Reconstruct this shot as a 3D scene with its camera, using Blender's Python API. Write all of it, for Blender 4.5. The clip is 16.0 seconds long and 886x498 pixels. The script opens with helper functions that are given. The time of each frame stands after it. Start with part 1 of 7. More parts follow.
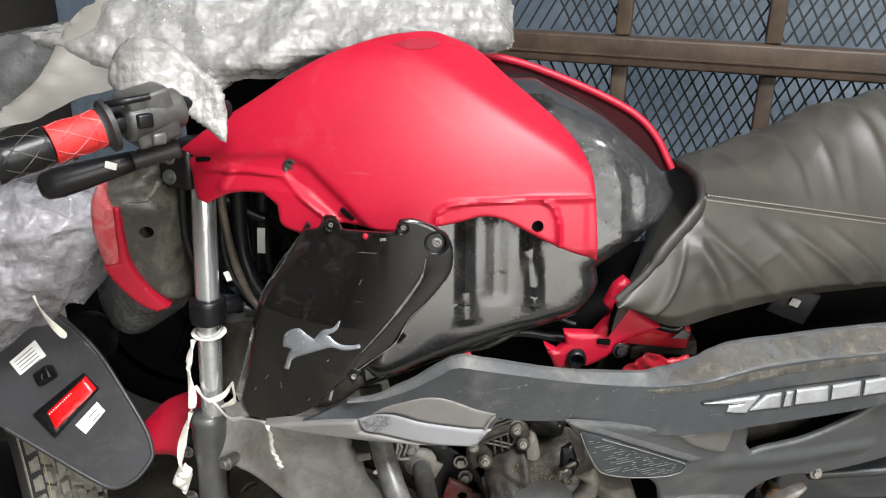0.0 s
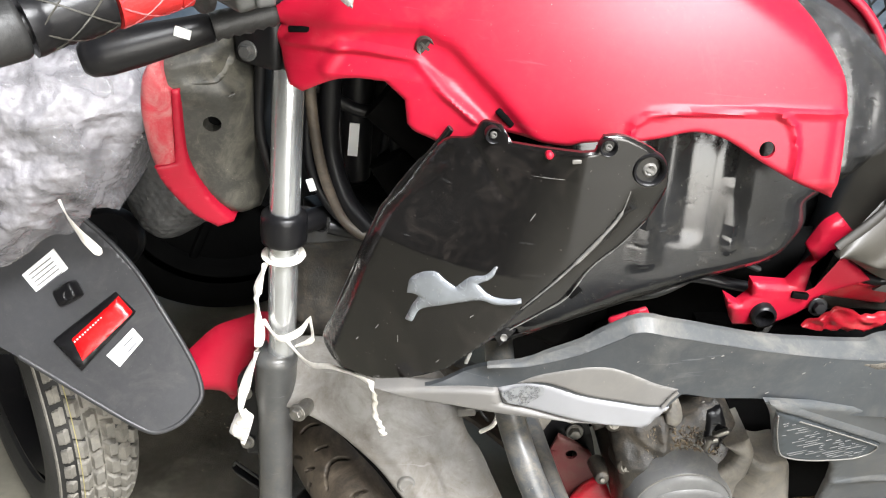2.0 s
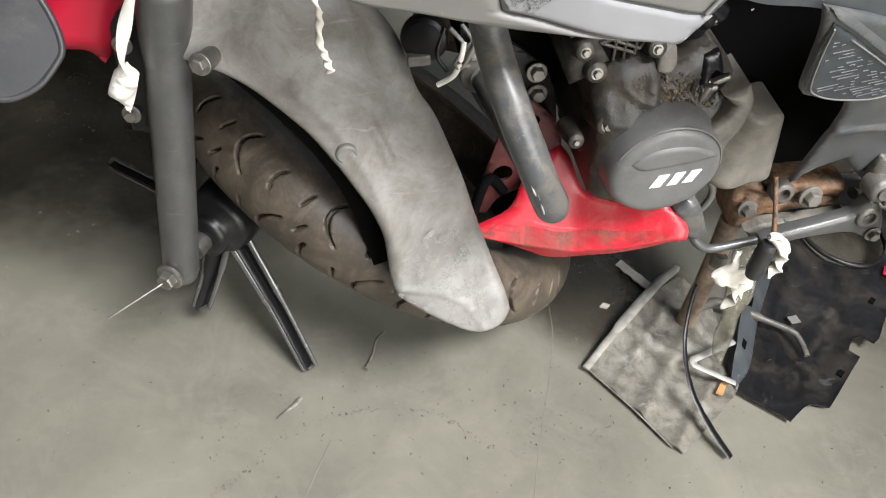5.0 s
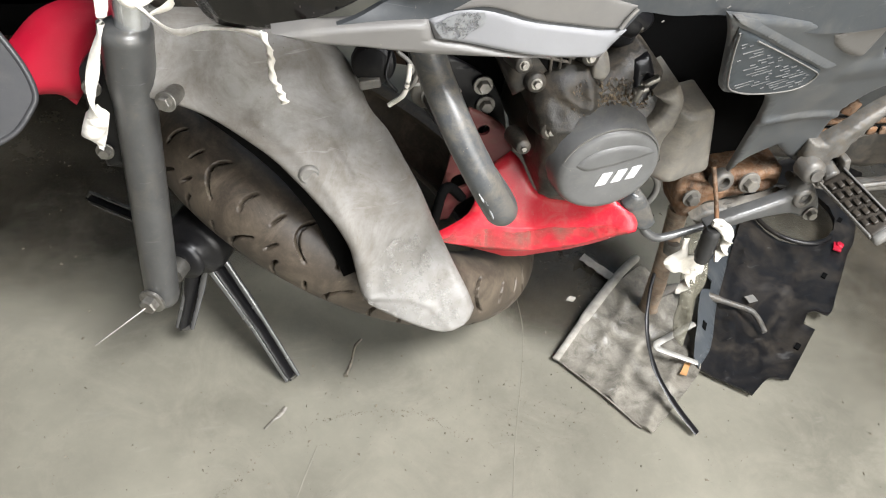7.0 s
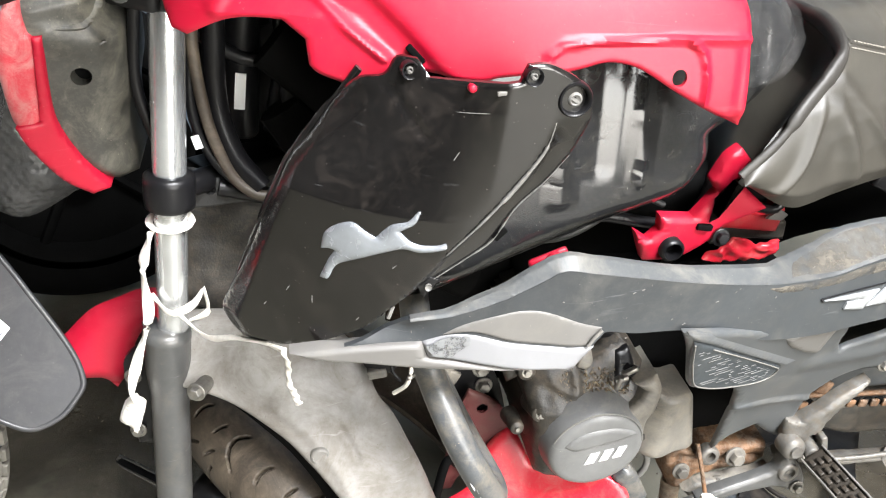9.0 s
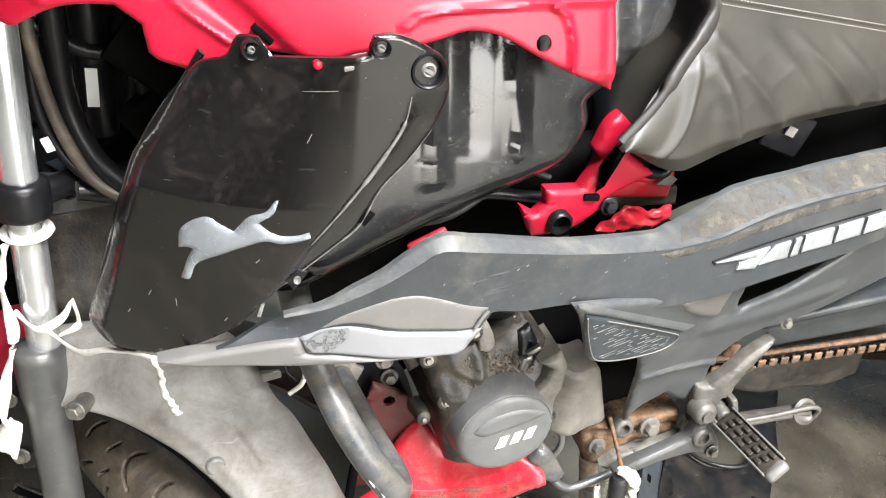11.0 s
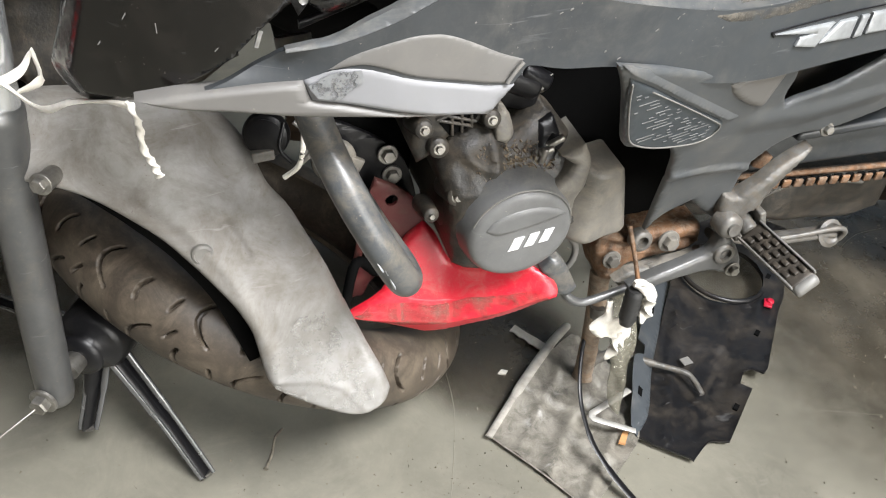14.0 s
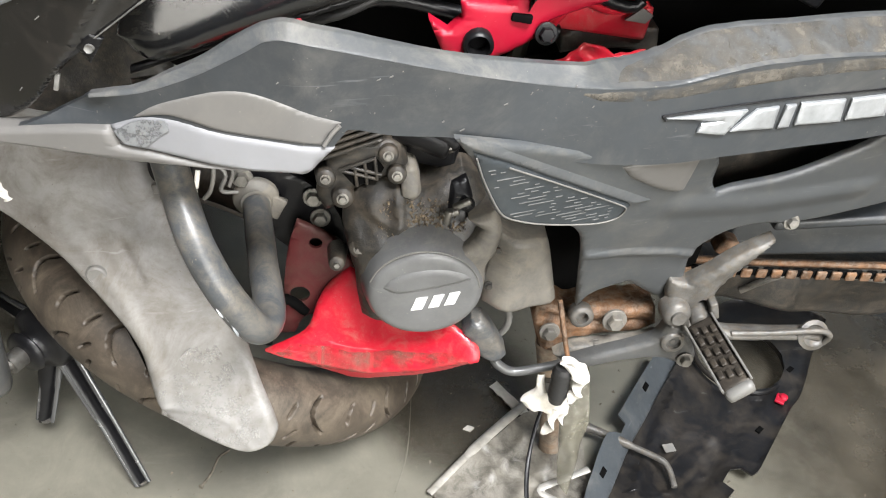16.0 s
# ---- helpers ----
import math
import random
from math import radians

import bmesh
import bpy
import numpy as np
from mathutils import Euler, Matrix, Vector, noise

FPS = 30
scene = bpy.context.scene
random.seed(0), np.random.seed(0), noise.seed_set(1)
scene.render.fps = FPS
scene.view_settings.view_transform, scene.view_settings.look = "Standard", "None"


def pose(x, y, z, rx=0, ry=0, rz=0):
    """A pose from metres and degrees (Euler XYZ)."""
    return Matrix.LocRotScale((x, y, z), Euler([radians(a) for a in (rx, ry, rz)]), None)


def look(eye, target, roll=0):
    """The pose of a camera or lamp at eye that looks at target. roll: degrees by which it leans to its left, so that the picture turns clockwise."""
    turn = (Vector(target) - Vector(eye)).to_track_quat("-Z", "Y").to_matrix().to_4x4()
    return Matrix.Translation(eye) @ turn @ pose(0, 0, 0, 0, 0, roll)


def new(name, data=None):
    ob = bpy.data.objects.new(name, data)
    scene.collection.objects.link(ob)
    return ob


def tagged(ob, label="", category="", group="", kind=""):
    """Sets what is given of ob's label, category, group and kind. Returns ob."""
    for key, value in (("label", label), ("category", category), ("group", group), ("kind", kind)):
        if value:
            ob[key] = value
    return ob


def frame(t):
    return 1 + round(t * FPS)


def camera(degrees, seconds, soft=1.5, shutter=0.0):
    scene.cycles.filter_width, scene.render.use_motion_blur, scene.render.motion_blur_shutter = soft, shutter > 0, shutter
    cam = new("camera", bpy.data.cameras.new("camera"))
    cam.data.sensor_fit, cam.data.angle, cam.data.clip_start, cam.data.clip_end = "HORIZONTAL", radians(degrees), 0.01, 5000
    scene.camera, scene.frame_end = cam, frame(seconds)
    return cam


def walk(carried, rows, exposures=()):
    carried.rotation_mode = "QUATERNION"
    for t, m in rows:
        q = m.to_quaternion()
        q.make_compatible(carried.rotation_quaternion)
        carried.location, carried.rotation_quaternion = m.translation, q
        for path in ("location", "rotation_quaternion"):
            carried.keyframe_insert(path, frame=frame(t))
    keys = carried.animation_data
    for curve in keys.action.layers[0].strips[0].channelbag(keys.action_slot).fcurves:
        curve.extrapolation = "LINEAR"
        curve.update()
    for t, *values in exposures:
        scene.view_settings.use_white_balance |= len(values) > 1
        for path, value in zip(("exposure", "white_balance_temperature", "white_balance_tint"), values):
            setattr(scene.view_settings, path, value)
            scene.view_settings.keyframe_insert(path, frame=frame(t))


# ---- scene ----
cam = camera(55.1, 16.0, soft=1.1)
METRES, EYE, TILT, LEAN, TURN = 1.38, 1.147, -22.0, -1.0, 0.0
ROWS = [
    (0.0, 0.0, 0.0, 0.0, 0.0, 0.0, -0.0),
    (0.5, 0.0258, 0.0489, -0.0048, 1.03, -2.83, 0.01),
    (1.0, 0.0267, 0.1018, -0.0166, 1.95, -5.88, -2.72),
    (1.5, -0.0398, 0.1429, -0.0029, 2.11, -8.16, -3.8),
    (2.0, -0.1227, 0.1761, 0.0215, -1.47, -8.28, -2.88),
    (2.5, -0.1656, 0.2003, 0.0242, -4.96, -9.21, -1.85),
    (3.0, -0.1778, 0.212, 0.0207, -6.47, -10.25, -1.74),
    (3.5, -0.1884, 0.2312, 0.005, -6.88, -12.19, -1.91),
    (4.0, -0.1923, 0.2705, -0.0399, -7.13, -18.69, -2.68),
    (4.5, -0.1864, 0.291, -0.0801, -8.79, -23.53, -3.85),
    (5.0, -0.1696, 0.2968, -0.0841, -10.83, -24.82, -4.04),
    (7.5, -0.162, 0.2458, -0.0523, -13.32, -23.76, -0.17),
    (8.0, -0.1618, 0.2319, -0.0324, -12.74, -20.01, 0.54),
    (8.5, -0.1587, 0.211, -0.0058, -12.02, -12.3, 0.38),
    (9.0, -0.1549, 0.2051, 0.0019, -11.67, -9.75, -0.64),
    (9.5, -0.1481, 0.2064, 0.0044, -11.75, -9.35, -1.03),
    (10.0, -0.1206, 0.2042, 0.0105, -13.15, -9.0, 0.28),
    (12.5, -0.113, 0.2641, -0.0594, -18.78, -15.26, 3.3),
    (13.0, -0.1204, 0.2775, -0.0734, -18.46, -17.11, 2.42),
    (13.5, -0.1259, 0.2774, -0.0809, -18.1, -18.26, 1.53),
    (14.0, -0.1268, 0.2737, -0.083, -17.64, -18.85, 1.03),
    (14.5, -0.1158, 0.2679, -0.0785, -17.77, -18.89, 1.16),
    (15.0, -0.0713, 0.2703, -0.0634, -17.61, -18.8, 1.39),
    (15.5, -0.0006, 0.2675, -0.0579, -10.59, -17.75, -0.5),
    (16.0, 0.0498, 0.2579, -0.0643, -5.36, -17.33, -2.53),
]
EXPOSURES = [(0.0, -0.2), (1.0, 0.1), (2.0, 0.5), (3.0, 0.8), (3.6, 0.8), (4.1, 0.3), (4.6, 0.0), (5.2, 0.05), (7.5, 0.4), (8.0, 0.6), (8.5, 0.75), (9.0, 0.8), (10.2, 0.8), (12.3, 0.4), (13.0, 0.35), (14.0, 0.22), (15.0, 0.22), (16.0, 0.27)]
walk(cam, [(t, pose(0, 0, EYE, TILT, LEAN, TURN) @ pose(METRES * x, METRES * y, METRES * z, 90 + pitch, roll, yaw)) for t, x, y, z, yaw, pitch, roll in ROWS],
     EXPOSURES)

# ---- world and light ----
world = bpy.data.worlds.new("world")
scene.world = world
world.use_nodes = True
wn = world.node_tree.nodes
sky = wn.new("ShaderNodeTexSky")
sky.sky_type, sky.sun_disc = "NISHITA", False
sky.sun_elevation, sky.sun_rotation = radians(46), radians(160)
world.node_tree.links.new(sky.outputs[0], wn["Background"].inputs[0])
wn["Background"].inputs[1].default_value = 0.1


def area(name, eye, target, sx, sy, watts, colour):
    lamp = bpy.data.lights.new(name, "AREA")
    lamp.shape, lamp.size, lamp.size_y, lamp.energy, lamp.color = "RECTANGLE", sx, sy, watts, colour
    ob = new(name, lamp)
    ob.matrix_world = look(eye, target)
    return ob


# sun on the floor inside an assumed, unseen gate behind the camera
sun_data = bpy.data.lights.new("sun", "SUN")
sun_data.energy, sun_data.angle, sun_data.color = 1.5, radians(0.5), (1.0, 0.96, 0.9)
sun = new("sun", sun_data)
sun.matrix_world = look((1.6, -3.4, 4.3), (0.6, -0.4, 0.0))
# added area lamps, standing for daylight through the assumed gate and roof opening
area("unseen_front_lamp", (1.8, -3.1, 1.75), (0.2, 1.0, 0.6), 3.2, 2.6, 215, (1.0, 0.975, 0.92))
area("unseen_roof_lamp", (0.75, -0.70, 3.45), (0.5, 0.6, 0.0), 1.5, 1.1, 360, (0.97, 0.98, 1.0))


# ---- materials ----
def mat(name, base, rough=0.5, metal=0.0, dust=0.0, dust_colour=(0.33, 0.29, 0.23), scale=14.0, grain=260.0, bump=0.15, vary=0.25,
        coat=0.0, scratch=0.0, spec=0.5, alpha=1.0, sheen=0.0, speck=0.5):
    """A worn surface: its own colour uneven at two scales, dust in patches, fine relief and streaks."""
    m = bpy.data.materials.new(name)
    m.use_nodes = True
    n, ln = m.node_tree.nodes, m.node_tree.links
    b = n["Principled BSDF"]
    tc = n.new("ShaderNodeTexCoord")

    def noise_tex(s, detail, rough_=0.6, dist=0.0):
        t = n.new("ShaderNodeTexNoise")
        t.inputs["Scale"].default_value, t.inputs["Detail"].default_value = s, detail
        t.inputs["Roughness"].default_value, t.inputs["Distortion"].default_value = rough_, dist
        ln.new(tc.outputs["Object"], t.inputs["Vector"])
        return t

    def ramp(src, a, z, lo=0.0, hi=1.0):
        r = n.new("ShaderNodeMapRange")
        r.inputs[1].default_value, r.inputs[2].default_value, r.inputs[3].default_value, r.inputs[4].default_value = a, z, lo, hi
        ln.new(src, r.inputs[0])
        return r.outputs[0]

    def mix(fac, a, c):
        x = n.new("ShaderNodeMix")
        x.data_type = "RGBA"
        for sock, val in ((x.inputs[0], fac), (x.inputs[6], a), (x.inputs[7], c)):
            if isinstance(val, (tuple, float)):
                sock.default_value = (*val, 1) if isinstance(val, tuple) else val
            else:
                ln.new(val, sock)
        return x.outputs[2]

    big, fine = noise_tex(scale, 6), noise_tex(grain, 3)
    dark = tuple(c * (1 - vary) for c in base)
    lite = tuple(min(1, c * (1 + vary)) for c in base)
    col = mix(ramp(big.outputs["Fac"], 0.3, 0.7), dark, lite)
    rough_out = None
    if dust > 0:
        patch, mott = noise_tex(scale * 1.8, 10, 0.72, 0.9), noise_tex(scale * 14, 8, 0.75, 0.3)
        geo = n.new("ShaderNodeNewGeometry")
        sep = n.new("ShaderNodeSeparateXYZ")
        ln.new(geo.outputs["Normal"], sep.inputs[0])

        def calc(op, a, c, clamp=False):
            x = n.new("ShaderNodeMath")
            x.operation, x.use_clamp = op, clamp
            for sock, val in zip(x.inputs, (a, c)):
                if isinstance(val, float):
                    sock.default_value = val
                else:
                    ln.new(val, sock)
            return x.outputs[0]

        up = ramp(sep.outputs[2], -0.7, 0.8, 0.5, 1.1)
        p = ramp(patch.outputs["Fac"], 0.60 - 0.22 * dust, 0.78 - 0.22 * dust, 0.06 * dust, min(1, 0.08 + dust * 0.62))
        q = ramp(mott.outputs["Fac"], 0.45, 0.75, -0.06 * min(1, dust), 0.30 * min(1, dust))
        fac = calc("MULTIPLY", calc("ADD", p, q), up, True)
        vor = n.new("ShaderNodeTexVoronoi")
        vor.inputs["Scale"].default_value = 340
        warp, add = noise_tex(500, 2), n.new("ShaderNodeMixRGB")
        add.blend_type, add.inputs[0].default_value = "ADD", 0.004
        ln.new(tc.outputs["Object"], add.inputs[1]), ln.new(warp.outputs["Color"], add.inputs[2]), ln.new(add.outputs[0], vor.inputs["Vector"])
        vsep = n.new("ShaderNodeSeparateColor")
        ln.new(vor.outputs["Color"], vsep.inputs[0])
        size = ramp(vsep.outputs[0], 0.72, 1.0, 0.0, 0.20)
        dot = calc("MULTIPLY", calc("LESS_THAN", vor.outputs["Distance"], size), ramp(noise_tex(scale * 5, 4).outputs["Fac"], 0.47, 0.58))
        fac = calc("ADD", fac, calc("MULTIPLY", dot, speck), True)
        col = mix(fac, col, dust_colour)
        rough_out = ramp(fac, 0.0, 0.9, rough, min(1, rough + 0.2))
    if scratch > 0:
        st = n.new("ShaderNodeTexNoise")
        mp = n.new("ShaderNodeMapping")
        mp.inputs["Scale"].default_value = (14, 60, 190)
        mp.inputs["Rotation"].default_value = (0, 0.55 + 0.9 * rough, 0)
        ln.new(tc.outputs["Object"], mp.inputs[0]), ln.new(mp.outputs[0], st.inputs["Vector"])
        st.inputs["Scale"].default_value, st.inputs["Detail"].default_value, st.inputs["Distortion"].default_value = 1.0, 5, 0.6
        col = mix(ramp(st.outputs["Fac"], 0.66, 0.80, 0.0, scratch), col, tuple(min(1, 0.25 + c * 0.9) for c in base))
    ln.new(col, b.inputs["Base Color"])
    b.inputs["Metallic"].default_value = metal
    if rough_out is None:
        rough_out = ramp(big.outputs["Fac"], 0.3, 0.7, max(0.02, rough - 0.08), min(1, rough + 0.1))
    ln.new(rough_out, b.inputs["Roughness"])
    b.inputs["Coat Weight"].default_value, b.inputs["Coat Roughness"].default_value = coat, 0.12
    b.inputs["Specular IOR Level"].default_value = spec
    b.inputs["Alpha"].default_value = alpha
    b.inputs["Sheen Weight"].default_value = sheen
    bp = n.new("ShaderNodeBump")
    bp.inputs["Strength"].default_value, bp.inputs["Distance"].default_value = bump, 0.002
    ln.new(fine.outputs["Fac"], bp.inputs["Height"]), ln.new(bp.outputs[0], b.inputs["Normal"])
    return m


RED = mat("red_paint", (0.335, 0.003, 0.020), 0.46, dust=0.20, dust_colour=(0.42, 0.10, 0.09), scale=9, bump=0.012, vary=0.09, scratch=0.12, speck=0.9, spec=0.42)
# the far cover's red, with its shade put into the colour
RED_SHADED = mat("red_paint_in_shade", (0.022, 0.002, 0.003), 0.6, dust=0.1, dust_colour=(0.04, 0.015, 0.012), bump=0.05, spec=0.06)
RED_SHADE_PATCH = mat("red_paint_shade_patch", (0.20, 0.006, 0.016), 0.5, dust=0.3, dust_colour=(0.25, 0.08, 0.07), bump=0.03)
RED_DUSTY = mat("red_paint_dusty", (0.48, 0.008, 0.024), 0.33, dust=0.50, dust_colour=(0.30, 0.17, 0.13), scale=22, bump=0.03, vary=0.1, scratch=0.5, speck=0.8)
# dusty red of the pan's inner wall, darkened in place of shade
RED_INNER = mat("red_paint_inner_shade", (0.075, 0.008, 0.010), 0.5, dust=0.7, dust_colour=(0.085, 0.05, 0.036), scale=24, bump=0.05)
RED_PALE = mat("faded_dusty_red", (0.40, 0.03, 0.045), 0.42, dust=0.85, dust_colour=(0.42, 0.27, 0.25), scale=24, bump=0.03, scratch=0.5)
BLACK_GLOSS = mat("black_gloss_plastic", (0.0055, 0.0052, 0.0052), 0.18, dust=0.38, dust_colour=(0.052, 0.043, 0.037), scale=14, grain=420, bump=0.010, spec=0.75, scratch=0.15, speck=1.0, vary=0.3)
BLACK_TANK = mat("black_tank_paint", (0.011, 0.0114, 0.0122), 0.21, dust=0.37, dust_colour=(0.082, 0.076, 0.062), scale=13, grain=380, bump=0.014, coat=0.2, scratch=0.15, speck=1.0)
BLACK_PLASTIC = mat("black_plastic", (0.006, 0.006, 0.007), 0.34, spec=0.3, dust=0.22, dust_colour=(0.05, 0.044, 0.036), scale=20, bump=0.08)
# near-black colour that stands for shade in gaps, slots and recesses
DARK_VOID = mat("near_black_gap", (0.003, 0.003, 0.003), 0.8, dust=0.1, dust_colour=(0.008, 0.007, 0.006), spec=0.05, speck=0.1)
GREY_PANEL = mat("charcoal_side_plastic", (0.033, 0.037, 0.041), 0.40, dust=0.42, dust_colour=(0.15, 0.14, 0.122), scale=5, grain=340, bump=0.02, vary=0.3, scratch=0.3, speck=1.0)
# charcoal plastic, dusty, lightened for the light its upward faces catch
LEDGE = mat("lit_ledge_plastic", (0.064, 0.068, 0.071), 0.40, dust=0.5, dust_colour=(0.20, 0.185, 0.16), scale=9, grain=340, bump=0.02, vary=0.14, scratch=0.2, speck=1.0)
PLATE = mat("blue_grey_trim_plastic", (0.034, 0.041, 0.047), 0.42, dust=0.4, dust_colour=(0.13, 0.125, 0.115), scale=12, grain=340, bump=0.02, speck=0.8)
GROOVE = mat("dust_filled_groove", (0.12, 0.12, 0.118), 0.6, vary=0.3, scale=60)
LOW_PANEL = mat("dusty_lower_plastic", (0.062, 0.067, 0.071), 0.40, dust=0.45, dust_colour=(0.19, 0.175, 0.15), scale=10, grain=340, bump=0.02, vary=0.14, scratch=0.3, speck=1.0)
GREY_DUST = mat("dusty_grey_plastic", (0.15, 0.146, 0.138), 0.42, dust=0.5, dust_colour=(0.25, 0.222, 0.18), scale=14, grain=300, bump=0.03, speck=0.9, scratch=0.3)
FENDER = mat("dusty_mudguard_plastic", (0.20, 0.193, 0.183), 0.40, dust=0.85, dust_colour=(0.108, 0.091, 0.069), scale=9, grain=260, bump=0.03, vary=0.32, scratch=0.5, speck=1.0)
SILVER = mat("silver_paint", (0.185, 0.186, 0.194), 0.5, dust=0.3, dust_colour=(0.19, 0.175, 0.155), bump=0.02, speck=0.6, scratch=0.2, vary=0.1)
INSERT = mat("warm_grey_plastic", (0.125, 0.12, 0.114), 0.46, dust=0.3, dust_colour=(0.20, 0.185, 0.16), scale=9, bump=0.02, vary=0.1, speck=1.0)
WORDMARK = mat("brushed_silver_letters", (0.40, 0.415, 0.43), 0.32, metal=0.5, dust=0.3, dust_colour=(0.3, 0.28, 0.25), scale=50, bump=0.03)
CHROME = mat("chrome_tube", (0.66, 0.68, 0.70), 0.24, metal=0.85, dust=0.12, dust_colour=(0.4, 0.39, 0.37), bump=0.02, vary=0.12, scale=30)
SLIDER = mat("grey_painted_alloy", (0.080, 0.081, 0.081), 0.30, metal=0.25, dust=0.45, dust_colour=(0.17, 0.15, 0.12), scale=14, bump=0.03, scratch=0.6, speck=0.8)
STEEL = mat("zinc_bolt", (0.24, 0.232, 0.215), 0.38, metal=0.8, dust=0.55, dust_colour=(0.16, 0.13, 0.095), scale=60, vary=0.4)
ENGINE = mat("black_engine_casting", (0.020, 0.019, 0.017), 0.42, dust=0.7, dust_colour=(0.105, 0.083, 0.060), scale=26, grain=420, bump=0.22, vary=0.4, speck=1.0)
ENGINE_PALE = mat("dust_caked_casting", (0.115, 0.108, 0.096), 0.5, dust=0.7, dust_colour=(0.24, 0.21, 0.165), scale=20, grain=420, bump=0.10, vary=0.4, speck=1.0)
ENGINE_COVER = mat("black_cover_casting", (0.125, 0.126, 0.126), 0.36, dust=0.40, dust_colour=(0.25, 0.235, 0.205), scale=16, grain=500, bump=0.04, speck=1.0, scratch=0.3)
GUARD = mat("grey_guard_tube", (0.058, 0.063, 0.068), 0.30, dust=0.75, dust_colour=(0.19, 0.165, 0.13), scale=20, bump=0.04, scratch=0.2, speck=1.0)
RUBBER = mat("brown_dusty_rubber", (0.046, 0.036, 0.027), 0.5, dust=0.6, dust_colour=(0.20, 0.16, 0.115), scale=9, grain=320, bump=0.06)
RUBBER_GREY = mat("worn_tyre_rubber", (0.15, 0.142, 0.125), 0.75, dust=0.6, dust_colour=(0.34, 0.31, 0.26), scale=16, grain=320, bump=0.2)
RUBBER_BLACK = mat("black_tyre_rubber", (0.016, 0.016, 0.016), 0.6, dust=0.3, dust_colour=(0.1, 0.09, 0.08), bump=0.2)
SEAT = mat("grey_vinyl", (0.037, 0.034, 0.028), 0.45, dust=0.18, dust_colour=(0.11, 0.095, 0.072), scale=11, grain=700, bump=0.10, vary=0.35, speck=0.6)
SEAT_EDGE = mat("black_vinyl_edge", (0.022, 0.020, 0.018), 0.5, dust=0.4, dust_colour=(0.1, 0.09, 0.075))
RUST = mat("rusty_steel", (0.15, 0.075, 0.035), 0.6, metal=0.3, dust=0.7, dust_colour=(0.30, 0.25, 0.20), scale=60, bump=0.6, vary=0.7)
ALLOY = mat("dirty_alloy", (0.105, 0.102, 0.096), 0.42, metal=0.2, dust=0.75, dust_colour=(0.125, 0.098, 0.067), scale=55, bump=0.25, vary=0.45)
WHITE_CLOTH = mat("soiled_white_cloth", (0.62, 0.59, 0.53), 0.9, dust=0.4, dust_colour=(0.42, 0.36, 0.28), scale=40, bump=0.4, sheen=0.3)
THREAD = mat("grey_thread", (0.24, 0.225, 0.195), 0.85, dust=0.3, dust_colour=(0.15, 0.13, 0.1), bump=0.1)
WHITE_PAPER = mat("white_label", (0.80, 0.80, 0.78), 0.6, bump=0.05, vary=0.03)
WHITE_PAINT = mat("white_mark", (0.78, 0.78, 0.76), 0.5, bump=0.05, vary=0.05)
INK = mat("grey_print", (0.14, 0.14, 0.15), 0.7, vary=0.05)
WORN_EDGE = mat("scratched_black_plastic", (0.13, 0.128, 0.122), 0.4, vary=0.5, scale=90, dust=0.4)
EMBLEM = mat("silver_emblem", (0.27, 0.29, 0.315), 0.26, metal=0.4, dust=0.3, dust_colour=(0.30, 0.285, 0.265), scale=40, bump=0.03)
REFLECTOR = mat("red_reflector", (0.62, 0.004, 0.006), 0.16, bump=0.35, grain=600, vary=0.2, coat=0.8)
MUD_BLACK = mat("new_black_mudguard", (0.030, 0.0305, 0.033), 0.38, dust=0.4, dust_colour=(0.095, 0.09, 0.083), scale=8, grain=600, bump=0.05, speck=0.7)
FOAM = mat("grey_foam_wrap", (0.075, 0.075, 0.075), 0.35, dust=0.25, dust_colour=(0.11, 0.11, 0.105), scale=60, bump=0.5, grain=160)
FLOOR = mat("grey_concrete_floor", (0.172, 0.163, 0.131), 0.42, dust=0.6, dust_colour=(0.245, 0.227, 0.182), scale=4.5, grain=90, bump=0.03, vary=0.26, speck=0.35, scratch=0.12)
JOINT = mat("concrete_joint", (0.17, 0.16, 0.13), 0.8)
GRIT = mat("floor_grit", (0.16, 0.14, 0.11), 0.9, vary=0.6, scale=60)
BROWN_STEEL = mat("brown_painted_steel", (0.040, 0.025, 0.015), 0.55, dust=0.5, dust_colour=(0.10, 0.07, 0.045), scale=22, bump=0.2, vary=0.4)
MESH_DARK = mat("dark_mesh_steel", (0.010, 0.011, 0.012), 0.5, metal=0.1)
BLUE_SHEET = mat("blue_grey_sheet", (0.085, 0.117, 0.155), 0.45, dust=0.8, dust_colour=(0.225, 0.265, 0.31), scale=4, grain=80, bump=0.08, vary=0.4, speck=0.3)
WALL = mat("dark_closing_wall", (0.07, 0.066, 0.06), 0.9, dust=0.3, dust_colour=(0.10, 0.095, 0.08), scale=1.5, grain=60, bump=0.1)
PANE = mat("opaque_white_pane", (0.7, 0.7, 0.68), 0.6)
ROOF = mat("grey_roof_sheet", (0.07, 0.07, 0.067), 0.7, scale=1.5)
GRIP_RED = mat("red_rubber", (0.55, 0.02, 0.02), 0.62, bump=0.25, grain=500, dust=0.3, dust_colour=(0.35, 0.12, 0.1))
GRIP_BLACK = mat("black_rubber", (0.018, 0.018, 0.018), 0.5, dust=0.3, dust_colour=(0.1, 0.09, 0.08), bump=0.2)
SHEET_GREY = mat("grey_plastic_bag", (0.125, 0.115, 0.095), 0.40, dust=0.85, dust_colour=(0.26, 0.24, 0.205), scale=26, grain=150, bump=0.2, vary=0.6, coat=0.1, scratch=0.8)
